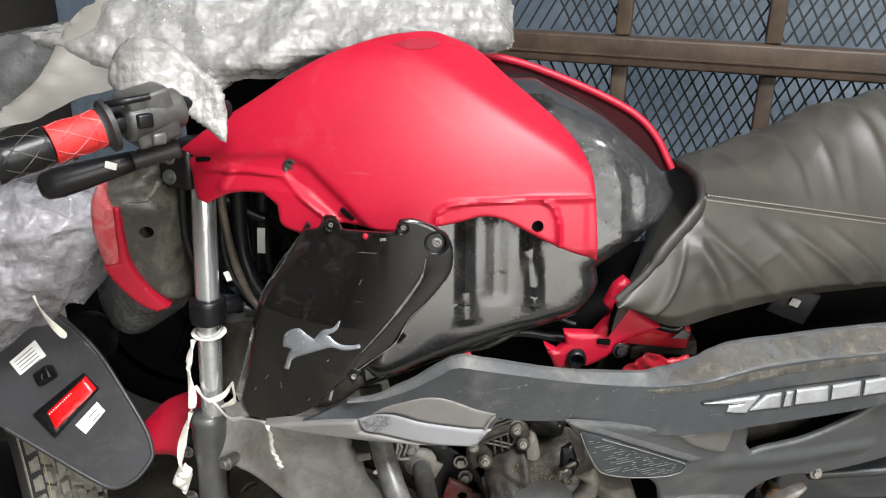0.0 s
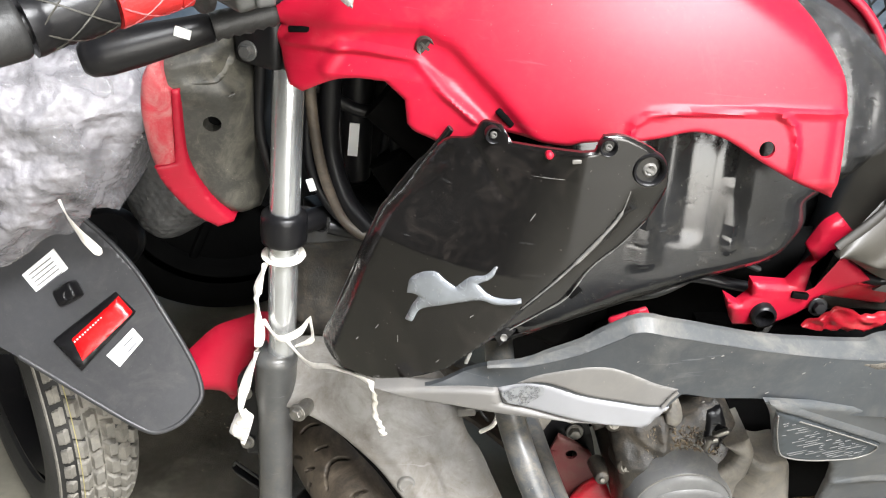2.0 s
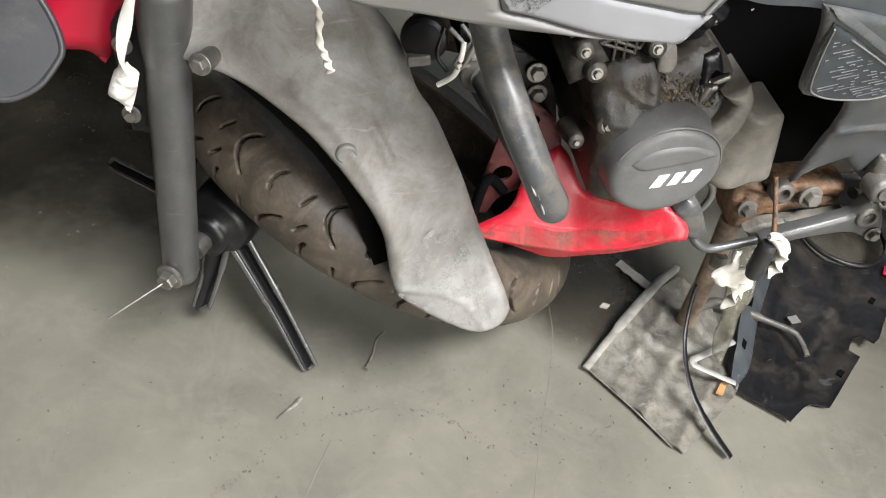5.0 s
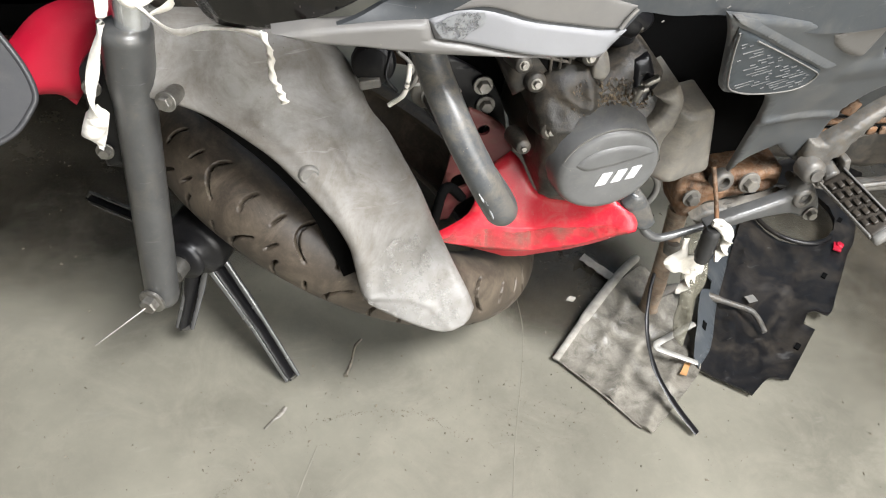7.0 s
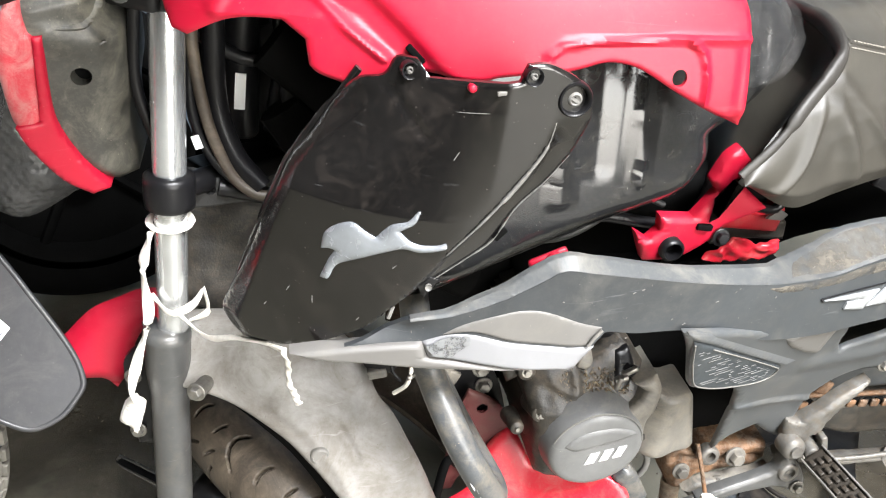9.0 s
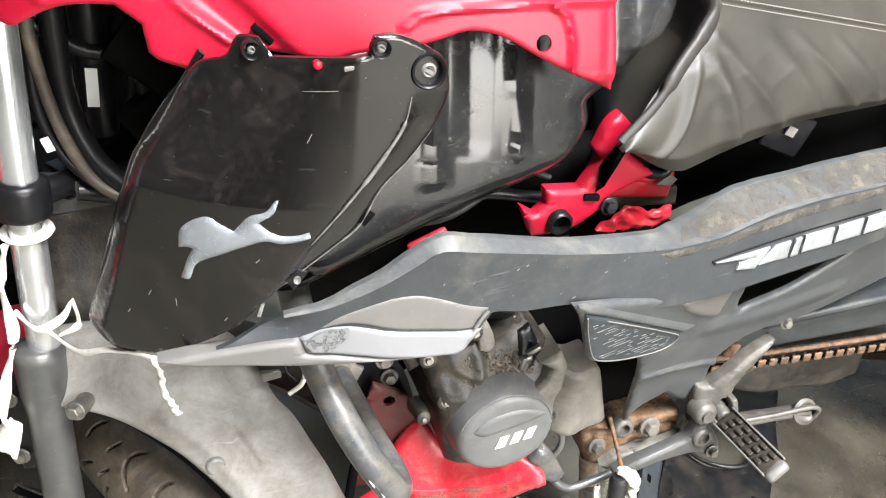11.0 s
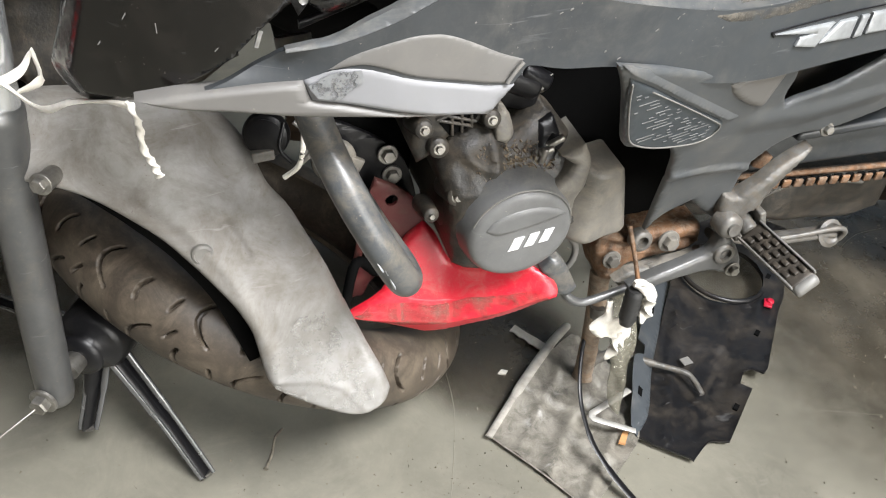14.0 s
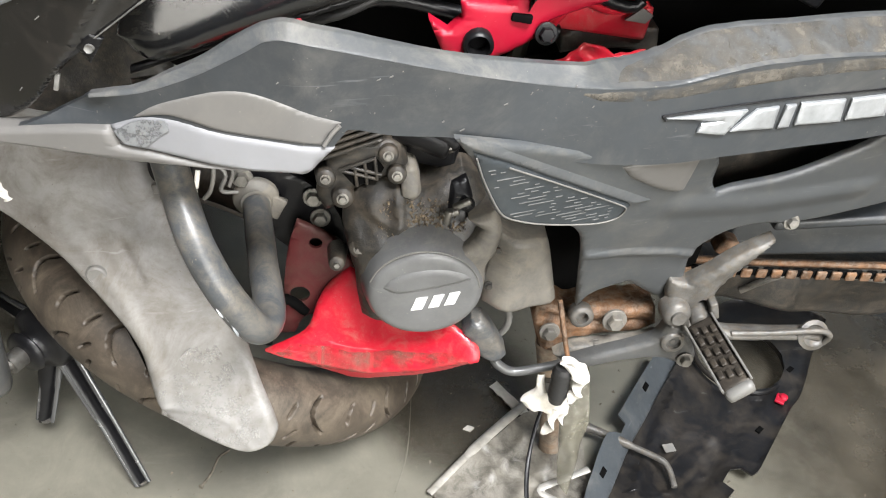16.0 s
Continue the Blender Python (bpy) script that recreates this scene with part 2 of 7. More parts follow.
LINER = mat("black_liner_plastic", (0.0055, 0.0055, 0.0065), 0.36, dust=0.65, dust_colour=(0.052, 0.042, 0.031), scale=6, spec=0.4, bump=0.05, speck=1.0, scratch=0.3, vary=0.5)
SPOKE = mat("worn_black_cast_alloy", (0.16, 0.162, 0.165), 0.26, metal=0.6, dust=0.2, dust_colour=(0.2, 0.18, 0.15), bump=0.03, scratch=0.5)
SHELL = mat("dark_dusty_shell", (0.035, 0.034, 0.030), 0.36, dust=0.65, dust_colour=(0.20, 0.185, 0.145), scale=16, bump=0.03, speck=0.8)
GREY_SWITCH = mat("grey_black_switch_plastic", (0.045, 0.045, 0.043), 0.4, dust=0.5, dust_colour=(0.15, 0.14, 0.12), scale=40, bump=0.08, vary=0.4)
# the black liner's lit flange, its blue-grey sheen mixed into the colour
FLANGE = mat("liner_flange_sheen", (0.048, 0.055, 0.062), 0.36, dust=0.5, dust_colour=(0.14, 0.135, 0.125), scale=14, bump=0.03, scratch=0.5)
PEG_RUBBER = mat("worn_peg_rubber", (0.028, 0.023, 0.018), 0.5, dust=0.5, dust_colour=(0.10, 0.078, 0.055), scale=30, bump=0.1)
POST = mat("rusty_painted_tube", (0.22, 0.15, 0.10), 0.55, dust=0.8, dust_colour=(0.38, 0.35, 0.30), scale=40, bump=0.3, vary=0.6)
PALE_METAL = mat("pale_bent_metal", (0.36, 0.35, 0.325), 0.4, metal=0.2, dust=0.4, scale=40)
CHIP = mat("bare_chipped_metal", (0.42, 0.44, 0.45), 0.35, metal=0.5, vary=0.3, scale=60)
LEAF = mat("dry_brown_scrap", (0.42, 0.22, 0.09), 0.8)
YELLOW = mat("yellow_tyre_line", (0.34, 0.30, 0.14), 0.7)
WIRE_BLUE = mat("blue_connector", (0.03, 0.10, 0.32), 0.4)


def patchy(m, lo, hi, scale=40.0, centre=None, radius=1.0):
    """Lets a thin layer break up into patches, and thin out from its centre."""
    n, ln = m.node_tree.nodes, m.node_tree.links
    tc, nz, r = n.new("ShaderNodeTexCoord"), n.new("ShaderNodeTexNoise"), n.new("ShaderNodeMapRange")
    nz.inputs["Scale"].default_value, nz.inputs["Detail"].default_value, nz.inputs["Roughness"].default_value = scale, 9, 0.72
    r.inputs[1].default_value, r.inputs[2].default_value = lo, hi
    ln.new(tc.outputs["Object"], nz.inputs["Vector"]), ln.new(nz.outputs["Fac"], r.inputs[0]), ln.new(r.outputs[0], n["Principled BSDF"].inputs["Alpha"])
    if centre:
        d, f, x = n.new("ShaderNodeVectorMath"), n.new("ShaderNodeMapRange"), n.new("ShaderNodeMath")
        d.operation, x.operation = "DISTANCE", "MULTIPLY"
        d.inputs[1].default_value = centre
        f.interpolation_type = "SMOOTHSTEP"
        f.inputs[1].default_value, f.inputs[2].default_value, f.inputs[3].default_value, f.inputs[4].default_value = 0.2 * radius, radius, 1, 0
        ln.new(tc.outputs["Object"], d.inputs[0]), ln.new(d.outputs["Value"], f.inputs[0])
        ln.new(f.outputs[0], x.inputs[0]), ln.new(r.outputs[0], x.inputs[1]), ln.new(x.outputs[0], n["Principled BSDF"].inputs["Alpha"])
    return m


CRUST = patchy(mat("dried_mud_crust", (0.085, 0.076, 0.062), 0.85, dust=0.6, dust_colour=(0.20, 0.18, 0.15), scale=50, grain=220, bump=0.5, vary=0.4), 0.38, 0.62, 26)
CRUMB = mat("dried_dirt", (0.19, 0.145, 0.095), 0.9, vary=0.7, scale=160, bump=0.3)
SMEAR = patchy(mat("brown_dirt_smear", (0.17, 0.12, 0.085), 0.7, dust=0.4, dust_colour=(0.26, 0.19, 0.14), scale=40, bump=0.1), 0.40, 0.95, 16)
SCUFF = patchy(mat("pale_scuff", (0.31, 0.30, 0.28), 0.6, vary=0.2, scale=60, bump=0.1), 0.50, 0.80, 60)


def wrap_material(name, colour, thin, thick):
    """Bubble film: thin clear plastic with a net of small blisters, cloudier where it folds."""
    m = bpy.data.materials.new(name)
    m.use_nodes = True
    n, ln = m.node_tree.nodes, m.node_tree.links
    b = n["Principled BSDF"]
    tc, vor, nz, bp, bp2, cl = (n.new(k) for k in ("ShaderNodeTexCoord", "ShaderNodeTexVoronoi", "ShaderNodeTexNoise", "ShaderNodeBump", "ShaderNodeBump", "ShaderNodeTexNoise"))
    vor.inputs["Scale"].default_value, vor.inputs["Randomness"].default_value = 105, 0.55
    nz.inputs["Scale"].default_value, nz.inputs["Detail"].default_value, nz.inputs["Roughness"].default_value = 150, 6, 0.65
    cl.inputs["Scale"].default_value, cl.inputs["Detail"].default_value = 22, 8
    for t in (vor, nz, cl):
        ln.new(tc.outputs["Object"], t.inputs["Vector"])
    ln.new(vor.outputs["Distance"], bp.inputs["Height"]), ln.new(nz.outputs["Fac"], bp2.inputs["Height"])
    bp.inputs["Strength"].default_value, bp.inputs["Distance"].default_value, bp.invert = 0.5, 0.003, True
    bp2.inputs["Strength"].default_value, bp2.inputs["Distance"].default_value = 0.55, 0.003
    ln.new(bp2.outputs[0], bp.inputs["Normal"]), ln.new(bp.outputs[0], b.inputs["Normal"])
    r, a = n.new("ShaderNodeValToRGB"), n.new("ShaderNodeMapRange")
    r.color_ramp.elements[0].color, r.color_ramp.elements[1].color = (*[c * 0.85 for c in colour], 1), (*[min(1, c * 1.12) for c in colour], 1)
    r.color_ramp.elements[0].position, r.color_ramp.elements[1].position = 0.35, 0.65
    ln.new(nz.outputs["Fac"], r.inputs[0]), ln.new(r.outputs[0], b.inputs["Base Color"])
    a.inputs[1].default_value, a.inputs[2].default_value, a.inputs[3].default_value, a.inputs[4].default_value = 0.35, 0.62, thin, thick
    ln.new(cl.outputs["Fac"], a.inputs[0]), ln.new(a.outputs[0], b.inputs["Alpha"])
    b.inputs["Roughness"].default_value = 0.15
    b.inputs["Specular IOR Level"].default_value, b.inputs["IOR"].default_value = 0.5, 1.6
    return m


WRAP = wrap_material("bubble_film", (0.255, 0.25, 0.24), 0.55, 0.92)
WRAP_WHITE = wrap_material("white_bubble_film", (0.265, 0.257, 0.275), 0.42, 0.92)
WRAP_TORN = wrap_material("torn_white_film", (0.25, 0.243, 0.23), 0.75, 0.97)
CLEAR_FILM = wrap_material("clear_torn_film", (0.10, 0.10, 0.10), 0.03, 0.14)
DIRTY_FILM = wrap_material("dirty_clear_film", (0.16, 0.15, 0.115), 0.25, 0.75)
FOAM_SHEET = mat("white_foam_sheet", (0.175, 0.166, 0.148), 0.45, scale=6, grain=200, bump=0.08, vary=0.2)


# ---- building tools ----
def part(name, bm, material, parent=None, label="", smooth=65):
    me = bpy.data.meshes.new(name)
    bmesh.ops.recalc_face_normals(bm, faces=bm.faces)
    bm.to_mesh(me)
    bm.free()
    me.materials.append(material)
    me.shade_smooth()
    me.set_sharp_from_angle(angle=radians(smooth))
    ob = new(name, me)
    if parent:
        ob.parent = parent
        ob.matrix_parent_inverse = BASES[parent.name].inverted()
    BASES[ob.name] = Matrix.Identity(4)
    if label:
        ob["label"] = label
    return ob


BASES = {}


def thing(name, base, label, category, group="", kind=""):
    ob = new(name)
    ob.location = base
    BASES[ob.name] = Matrix.Translation(base)
    return tagged(ob, label, category, group, kind)


def lone(name, bm, material, label, category, kind="", group=""):
    return tagged(part(name, bm, material), label, category, group, kind)


def smooth_line(points, closed=True, n=5, corner=55):
    """A curve through the points; turns sharper than corner stay corners."""
    p = [Vector(q) for q in points]
    k, out = len(p), []
    turn = []
    for i in range(k):
        a, b = p[i] - p[i - 1], p[(i + 1) % k] - p[i]
        turn.append(a.length < 1e-6 or b.length < 1e-6 or a.angle(b) > radians(corner))
    for i in range(k if closed else k - 1):
        p0, p1, p2, p3 = p[i - 1] if closed or i else p[i], p[i], p[(i + 1) % k], p[(i + 2) % k] if closed or i < k - 2 else p[(i + 1) % k]
        m1 = (p2 - p1) if turn[i] else (p2 - p0) / 2
        m2 = (p2 - p1) if turn[(i + 1) % k] else (p3 - p1) / 2
        lim = (p2 - p1).length * 1.2
        m1, m2 = (m * min(1, lim / max(m.length, 1e-9)) for m in (m1, m2))
        for j in range(n):
            t = j / n
            out.append((2 * t**3 - 3 * t * t + 1) * p1 + (t**3 - 2 * t * t + t) * m1 + (-2 * t**3 + 3 * t * t) * p2 + (t**3 - t * t) * m2)
    if not closed:
        out.append(p[-1])
    return out


def line_distance(q, line, closed=True):
    a = np.array([tuple(v)[:2] for v in line])
    b = np.roll(a, -1, 0)
    if not closed:
        a, b = a[:-1], b[:-1]
    d = b - a
    t = np.clip((((q[:, None] - a) * d).sum(2)) / np.maximum((d * d).sum(1), 1e-12), 0, 1)
    return np.linalg.norm(a + d * t[..., None] - q[:, None], axis=2).min(1)


def panel(outline, depth, step=0.012, thick=0.004, edge=0.012, fall=0.008, ridges=(), holes=(), wobble=0.0, wob_scale=30, flat=False, corner=55, rough_edge=0.0, power=2.0):
    """A moulded sheet: its outline in the x-z plane (x-y where flat), laid on the surface depth(a, b), with its rim turned back."""
    from mathutils.geometry import tessellate_polygon
    line = smooth_line([(a, b, 0) for a, b in outline], corner=corner)
    if rough_edge:
        line = [v + Vector((noise.noise(v * 60), noise.noise(v * 60 + Vector((5, 0, 0))), 0)) * rough_edge for v in line]
    loops = [line] + [[Vector((cx + r * math.cos(k * 0.3927), cy + r * math.sin(k * 0.3927), 0)) for k in range(16)] for cx, cy, r in holes]
    flat_points = [v for lp in loops for v in lp]
    bm = bmesh.new()
    vs = [bm.verts.new(v) for v in flat_points]
    for tri_ in tessellate_polygon(loops):
        if len(set(tri_)) == 3:
            try:
                bm.faces.new([vs[i] for i in tri_])
            except ValueError:
                pass
    xs, ys = [v.x for v in line], [v.y for v in line]
    for lo, hi, ax in ((min(xs), max(xs), 0), (min(ys), max(ys), 1)):
        c = lo + step * 0.53
        while c < hi:
            co, no = [0, 0, 0], [0, 0, 0]
            co[ax], no[ax] = c, 1
            bmesh.ops.bisect_plane(bm, geom=bm.verts[:] + bm.edges[:] + bm.faces[:], dist=1e-6, plane_co=co, plane_no=no)
            c += step
    bmesh.ops.triangulate(bm, faces=[f for f in bm.faces if len(f.verts) > 4])
    bm.verts.ensure_lookup_table()
    q = np.array([(v.co.x, v.co.y) for v in bm.verts])
    d = line_distance(q, line)
    h = fall * np.clip(1 - d / edge, 0, 1) ** power if edge else np.zeros(len(q))
    for rl, width, height in ridges:
        s = np.clip(1 - line_distance(q, rl, False) / width, 0, 1)
        h = h - height * (3 * s * s - 2 * s**3)
    bm.faces.ensure_lookup_table()
    front = bm.faces[:]
    back = bmesh.ops.duplicate(bm, geom=front)["vert_map"]
    rim = [e for e in bm.edges if e.is_boundary and e.verts[0].index < len(q) and e.verts[1].index < len(q) and e.verts[0] in back and e.verts[1] in back]
    rim = [e for e in rim if all(v.index >= 0 for v in e.verts)]
    pairs = [(e.verts[0], e.verts[1]) for e in rim if not (e.verts[0].index < 0)]
    orig = list(bm.verts)[:len(q)]
    os_ = set(orig)
    for a, b in pairs:
        if a in os_ and b in os_:
            try:
                bm.faces.new((a, b, back[b], back[a]))
            except ValueError:
                pass
    for i, v in enumerate(orig):
        x, z = q[i]
        w = wobble * noise.noise(Vector((x * wob_scale, z * wob_scale, 3.7))) + wobble * 0.4 * noise.noise(Vector((x * wob_scale * 3, z * wob_scale * 3, 9.1))) if wobble else 0
        y = depth(x, z) + h[i] + w
        o = back[v]
        if flat:
            v.co, o.co = (x, z, y + thick - h[i] * 2), (x, z, y - h[i] * 2)
        else:
            v.co, o.co = (x, y, z), (x, y + thick, z)
    return bm


def joined(*bms):
    out = bms[0]
    for b in bms[1:]:
        me = bpy.data.meshes.new("tmp")
        b.to_mesh(me)
        b.free()
        out.from_mesh(me)
        bpy.data.meshes.remove(me)
    return out


def frame_of(axis):
    w = Vector(axis).normalized()
    u = w.orthogonal().normalized()
    if abs(w.z) < 0.95:
        u = w.cross(Vector((0, 0, 1))).normalized()
    return u, w.cross(u), w


def lathe(origin, axis, profile, seg=28, close=True):
    """Rings of (distance along the axis, radius)."""
    u, v, w = frame_of(axis)
    o, bm, rings = Vector(origin), bmesh.new(), []
    for s, r in profile:
        rings.append([bm.verts.new(o + w * s + (u * math.cos(k * math.tau / seg) + v * math.sin(k * math.tau / seg)) * max(r, 1e-5)) for k in range(seg)])
    for a, b in zip(rings, rings[1:]):
        for k in range(seg):
            bm.faces.new((a[k], a[(k + 1) % seg], b[(k + 1) % seg], b[k]))
    if close:
        bm.faces.new(rings[0][::-1]), bm.faces.new(rings[-1])
    return bm


def rod(a, b, r0, r1=None, seg=20, round_end=0.15):
    """A round bar with softened ends."""
    r1 = r0 if r1 is None else r1
    a, b = Vector(a), Vector(b)
    L = (b - a).length
    e0, e1 = min(r0 * round_end * 2, L / 3), min(r1 * round_end * 2, L / 3)
    return lathe(a, b - a, [(0, r0 * (1 - round_end)), (e0 * 0.4, r0 * (1 - round_end * 0.3)), (e0, r0), (L - e1, r1), (L - e1 * 0.4, r1 * (1 - round_end * 0.3)), (L, r1 * (1 - round_end))], seg)


def sweep(points, radius, seg=12, n=6, flat=1.0, twist=0.0, corner=120):
    """A tube (or a ribbon where flat is small) along a smooth line."""
    line = smooth_line(points, False, n, corner)
    bm, rings = bmesh.new(), []
    up = Vector((0.1, 0.2, 1)).normalized()
    for i, p in enumerate(line):
        t = (line[min(i + 1, len(line) - 1)] - line[max(i - 1, 0)]).normalized()
        side = t.cross(up)
        if side.length < 0.1:
            side = t.cross(Vector((1, 0.3, 0)))
        side.normalize()
        nrm = side.cross(t).normalized()
        r = radius[i * (len(radius) - 1) // max(1, len(line) - 1)] if isinstance(radius, (list, tuple)) else radius
        tw = twist * i
        rings.append([bm.verts.new(p + r * (math.cos(k * math.tau / seg) * (side * math.cos(tw) + nrm * math.sin(tw)) + flat * math.sin(k * math.tau / seg) * (nrm * math.cos(tw) - side * math.sin(tw)))) for k in range(seg)])
    for a, b in zip(rings, rings[1:]):
        for k in range(seg):
            bm.faces.new((a[k], a[(k + 1) % seg], b[(k + 1) % seg], b[k]))
    bm.faces.new(rings[0][::-1]), bm.faces.new(rings[-1])
    return bm


def block(centre, size, rx=0, ry=0, rz=0, bevel=0.003):
    bm = bmesh.new()
    bmesh.ops.create_cube(bm, size=1, matrix=pose(*centre, rx, ry, rz) @ Matrix.Diagonal((*size, 1)))
    if bevel:
        bmesh.ops.bevel(bm, geom=bm.edges[:], offset=bevel, segments=2, affect="EDGES", profile=0.6)
    return bm


def bolt_mesh(at, axis, r):
    u, v, w = frame_of(axis)
    a = lathe(at, axis, [(0, r * 1.5), (r * 0.28, r * 1.5), (r * 0.35, r * 1.4)], 20)
    b = lathe(Vector(at) + w * r * 0.3, axis, [(0, r), (r * 0.8, r), (r * 1.0, r * 0.86)], 6)
    return joined(a, b)


def bolt(at, axis, r, parent, material=None, label=""):
    return part("bolt", bolt_mesh(at, axis, r), material or STEEL, parent, label, smooth=25)


def tyre_mesh(origin, axis, ring, minor, width, seg=96, sides=14, groove=None):
    u, v, w = frame_of(axis)
    o, bm, rings = Vector(origin), bmesh.new(), []
    for k in range(seg):
        a = k * math.tau / seg
        rad = u * math.cos(a) + v * math.sin(a)
        row = []
        for j in range(sides + 1):
            b = radians(-125 + 250 * j / sides)
            g = groove(a, b) if groove else 0
            row.append(bm.verts.new(o + rad * (ring + (minor - g) * math.cos(b)) + w * ((width - g) * math.sin(b))))
        for j in range(12, -1, -1):
            b = radians(-125 + 250 * j / 12)
            row.append(bm.verts.new(o + rad * (ring + minor * 0.84 * math.cos(b) - 0.001) + w * (width * 0.86 * math.sin(b))))
        rings.append(row)
    m = len(rings[0])
    for k in range(seg):
        a, b = rings[k], rings[(k + 1) % seg]
        for j in range(m):
            bm.faces.new((a[j], a[(j + 1) % m], b[(j + 1) % m], b[j]))
    return bm


# ---- the setting ----
FLOOR_OB = lone("floor", block((0, 0, -0.1), (9, 9, 0.2), bevel=0), FLOOR, "smooth grey concrete floor with grit and scuffs", "floor", "structure")
# walls and roof added to close the place, kept dark against bounced light
for nm, c, s in (("wall_west", (-4.4, 0, 1.75), (0.2, 9, 3.5)), ("wall_east", (4.4, 0, 1.75), (0.2, 9, 3.5)), ("wall_north", (0, 4.4, 1.75), (8.6, 0.2, 3.5)),
                 ("wall_south_1", (-2.1, -3.4, 1.75), (4.4, 0.2, 3.5)), ("wall_south_2", (3.95, -3.4, 1.75), (0.7, 0.2, 3.5)), ("wall_south_3", (1.85, -3.4, 3.35), (3.5, 0.2, 0.3))):
    lone(nm, block(c, s, bevel=0), WALL, "plain wall added to close the place, dark to cut bounce", "wall", "structure")
for nm, c, s in (("ceiling_1", (0, -2.975, 3.6), (9, 3.05, 0.15)), ("ceiling_2", (0, 2.275, 3.6), (9, 4.45, 0.15)), ("ceiling_3", (-2.325, -0.7, 3.6), (4.35, 1.5, 0.15)), ("ceiling_4", (3.075, -0.7, 3.6), (2.85, 1.5, 0.15))):
    lone(nm, block(c, s, bevel=0), ROOF, "grey roof added unseen round the lamp opening, dark to cut bounce", "ceiling", "structure")

# unseen opaque pane, added to keep the sun off the motorcycle
lone("sun_block_pane_1", block((0.75, -0.7, 3.60), (1.8, 1.5, 0.03), bevel=0.004), PANE, "opaque white pane added unseen to block the sun", "roof light", "structure")

# the mesh gate behind the motorcycle
GA, GB = Vector((0.02, 1.553, 0)), Vector((1.25, 1.17, 0))
gd = (GB - GA).normalized()
gyaw = math.degrees(math.atan2(gd.y, gd.x))
gate = thing("mesh_gate", (GA + GB) / 2, "brown steel gate with dark expanded metal mesh", "gate")


def on_gate(s, z, off=0.0):
    p = GA + gd * s + Vector((-gd.y, gd.x, 0)) * off
    return p.x, p.y, z


GL = (GB - GA).length
for z, h in ((0.12, 0.05), (0.925, 0.048), (1.62, 0.05)):
    c = on_gate(GL / 2, z)
    part("rail", joined(block(c, (GL, 0.04, h), rz=gyaw, bevel=0.004), block((c[0], c[1] - 0.021, c[2] - h * 0.12), (GL, 0.006, 0.003), rz=gyaw, bevel=0)), BROWN_STEEL, gate)
for s in (0.04, 0.30, 0.54, 0.78, 1.02, 1.26):
    for z0, z1 in ((0.145, 0.90), (0.95, 1.595)):
        part("upright", block(on_gate(s, (z0 + z1) / 2, 0.01), (0.026, 0.026, z1 - z0), rz=gyaw, bevel=0.003), BROWN_STEEL, gate)
bm = bmesh.new()
for k in range(112):
    for sg in (-1, 1):
        for z0, z1 in ((0.5, 0.90), (0.95, 1.3)):
            s0, run = k * 0.0215 - 0.3, (z1 - z0) * 0.55
            a, b = (s0, s0 + run) if sg > 0 else (s0 + run, s0)
            if min(a, b) < 0.02 or max(a, b) > GL - 0.02:
                continue
            q = []
            for s, z in ((a, z0), (b, z1)):
                for ds, of in ((-0.0018, 0.024), (0.0018, 0.024), (0.0018, 0.027), (-0.0018, 0.027)):
                    q.append(bm.verts.new(on_gate(s + ds, z, of + 0.002 * sg)))
            for i in range(4):
                bm.faces.new((q[i], q[(i + 1) % 4], q[4 + (i + 1) % 4], q[4 + i]))
tagged(part("mesh_infill", bm, MESH_DARK, gate, "dark diamond-pattern expanded metal"), kind="stuff")
lone("sheet_screen", block((0.7, 2.15, 1.2), (3.6, 0.03, 2.4), rz=-10, bevel=0.004), BLUE_SHEET, "blue-grey sheet wall behind the mesh gate", "screen")

# ---- the motorcycle ----
BIKE = thing("motorcycle", (0.1, 0.98, 0), "crash-damaged red and black motorcycle with loose bodywork and no front rim", "motorcycle")


def y_red(x, z):
    return 0.842 + 0.25 * (z - 0.83) + 2.0 * (z - 0.83) ** 2 + 0.75 * (x - 0.06) ** 2


def y_far(x, z):
    return 1.07 - 0.1 * (x - 0.2) + 0.3 * (z - 0.88)


def y_tank(x, z):
    return 0.862 + 0.2 * (x - 0.03) + 0.22 * (z - 0.72) + 1.5 * max(0, x - 0.2) ** 2 + 1.2 * max(0, z - 0.78) ** 2


def y_shroud(x, z):
    return 0.778 + 3.0 * (x + 0.05) ** 2 * (1 if x < -0.05 else 0.6) + 5 * max(0, z - 0.74) * max(0, -0.05 - x)


def y_side(x, z):
    return 0.79 + 0.19 * max(0, x - 0.04) + 0.1 * max(0, -0.02 - x)


def y_low(x, z):
    return 0.838 + 0.24 * (x - 0.2) - 0.3 * (z - 0.52)


def y_bracket(x, z):
    return 0.893 + 0.15 * (x - 0.15)


def y_belly(x, z):
    return 0.94 - 0.2 * (x - 0.08)


FENDER_EDGE = [(-0.36, 0.46), (-0.31, 0.45), (-0.243, 0.434), (-0.203, 0.411), (-0.163, 0.376), (-0.132, 0.336), (-0.115, 0.298), (-0.107, 0.259), (-0.096, 0.248), (-0.068, 0.236), (-0.035, 0.225), (-0.013, 0.225)]


def y_fender(x, z):
    """A channel over the tyre: flat along its near edge, rolling away towards the crown."""
    d = float(line_distance(np.array([(x, z)]), FENDER_EDGE, False)[0])
    return 0.897 - 0.17 * (x + 0.154) + (0.5 if z > 0.389 else 0.33) * (z - 0.389) + 4.5 * d * d


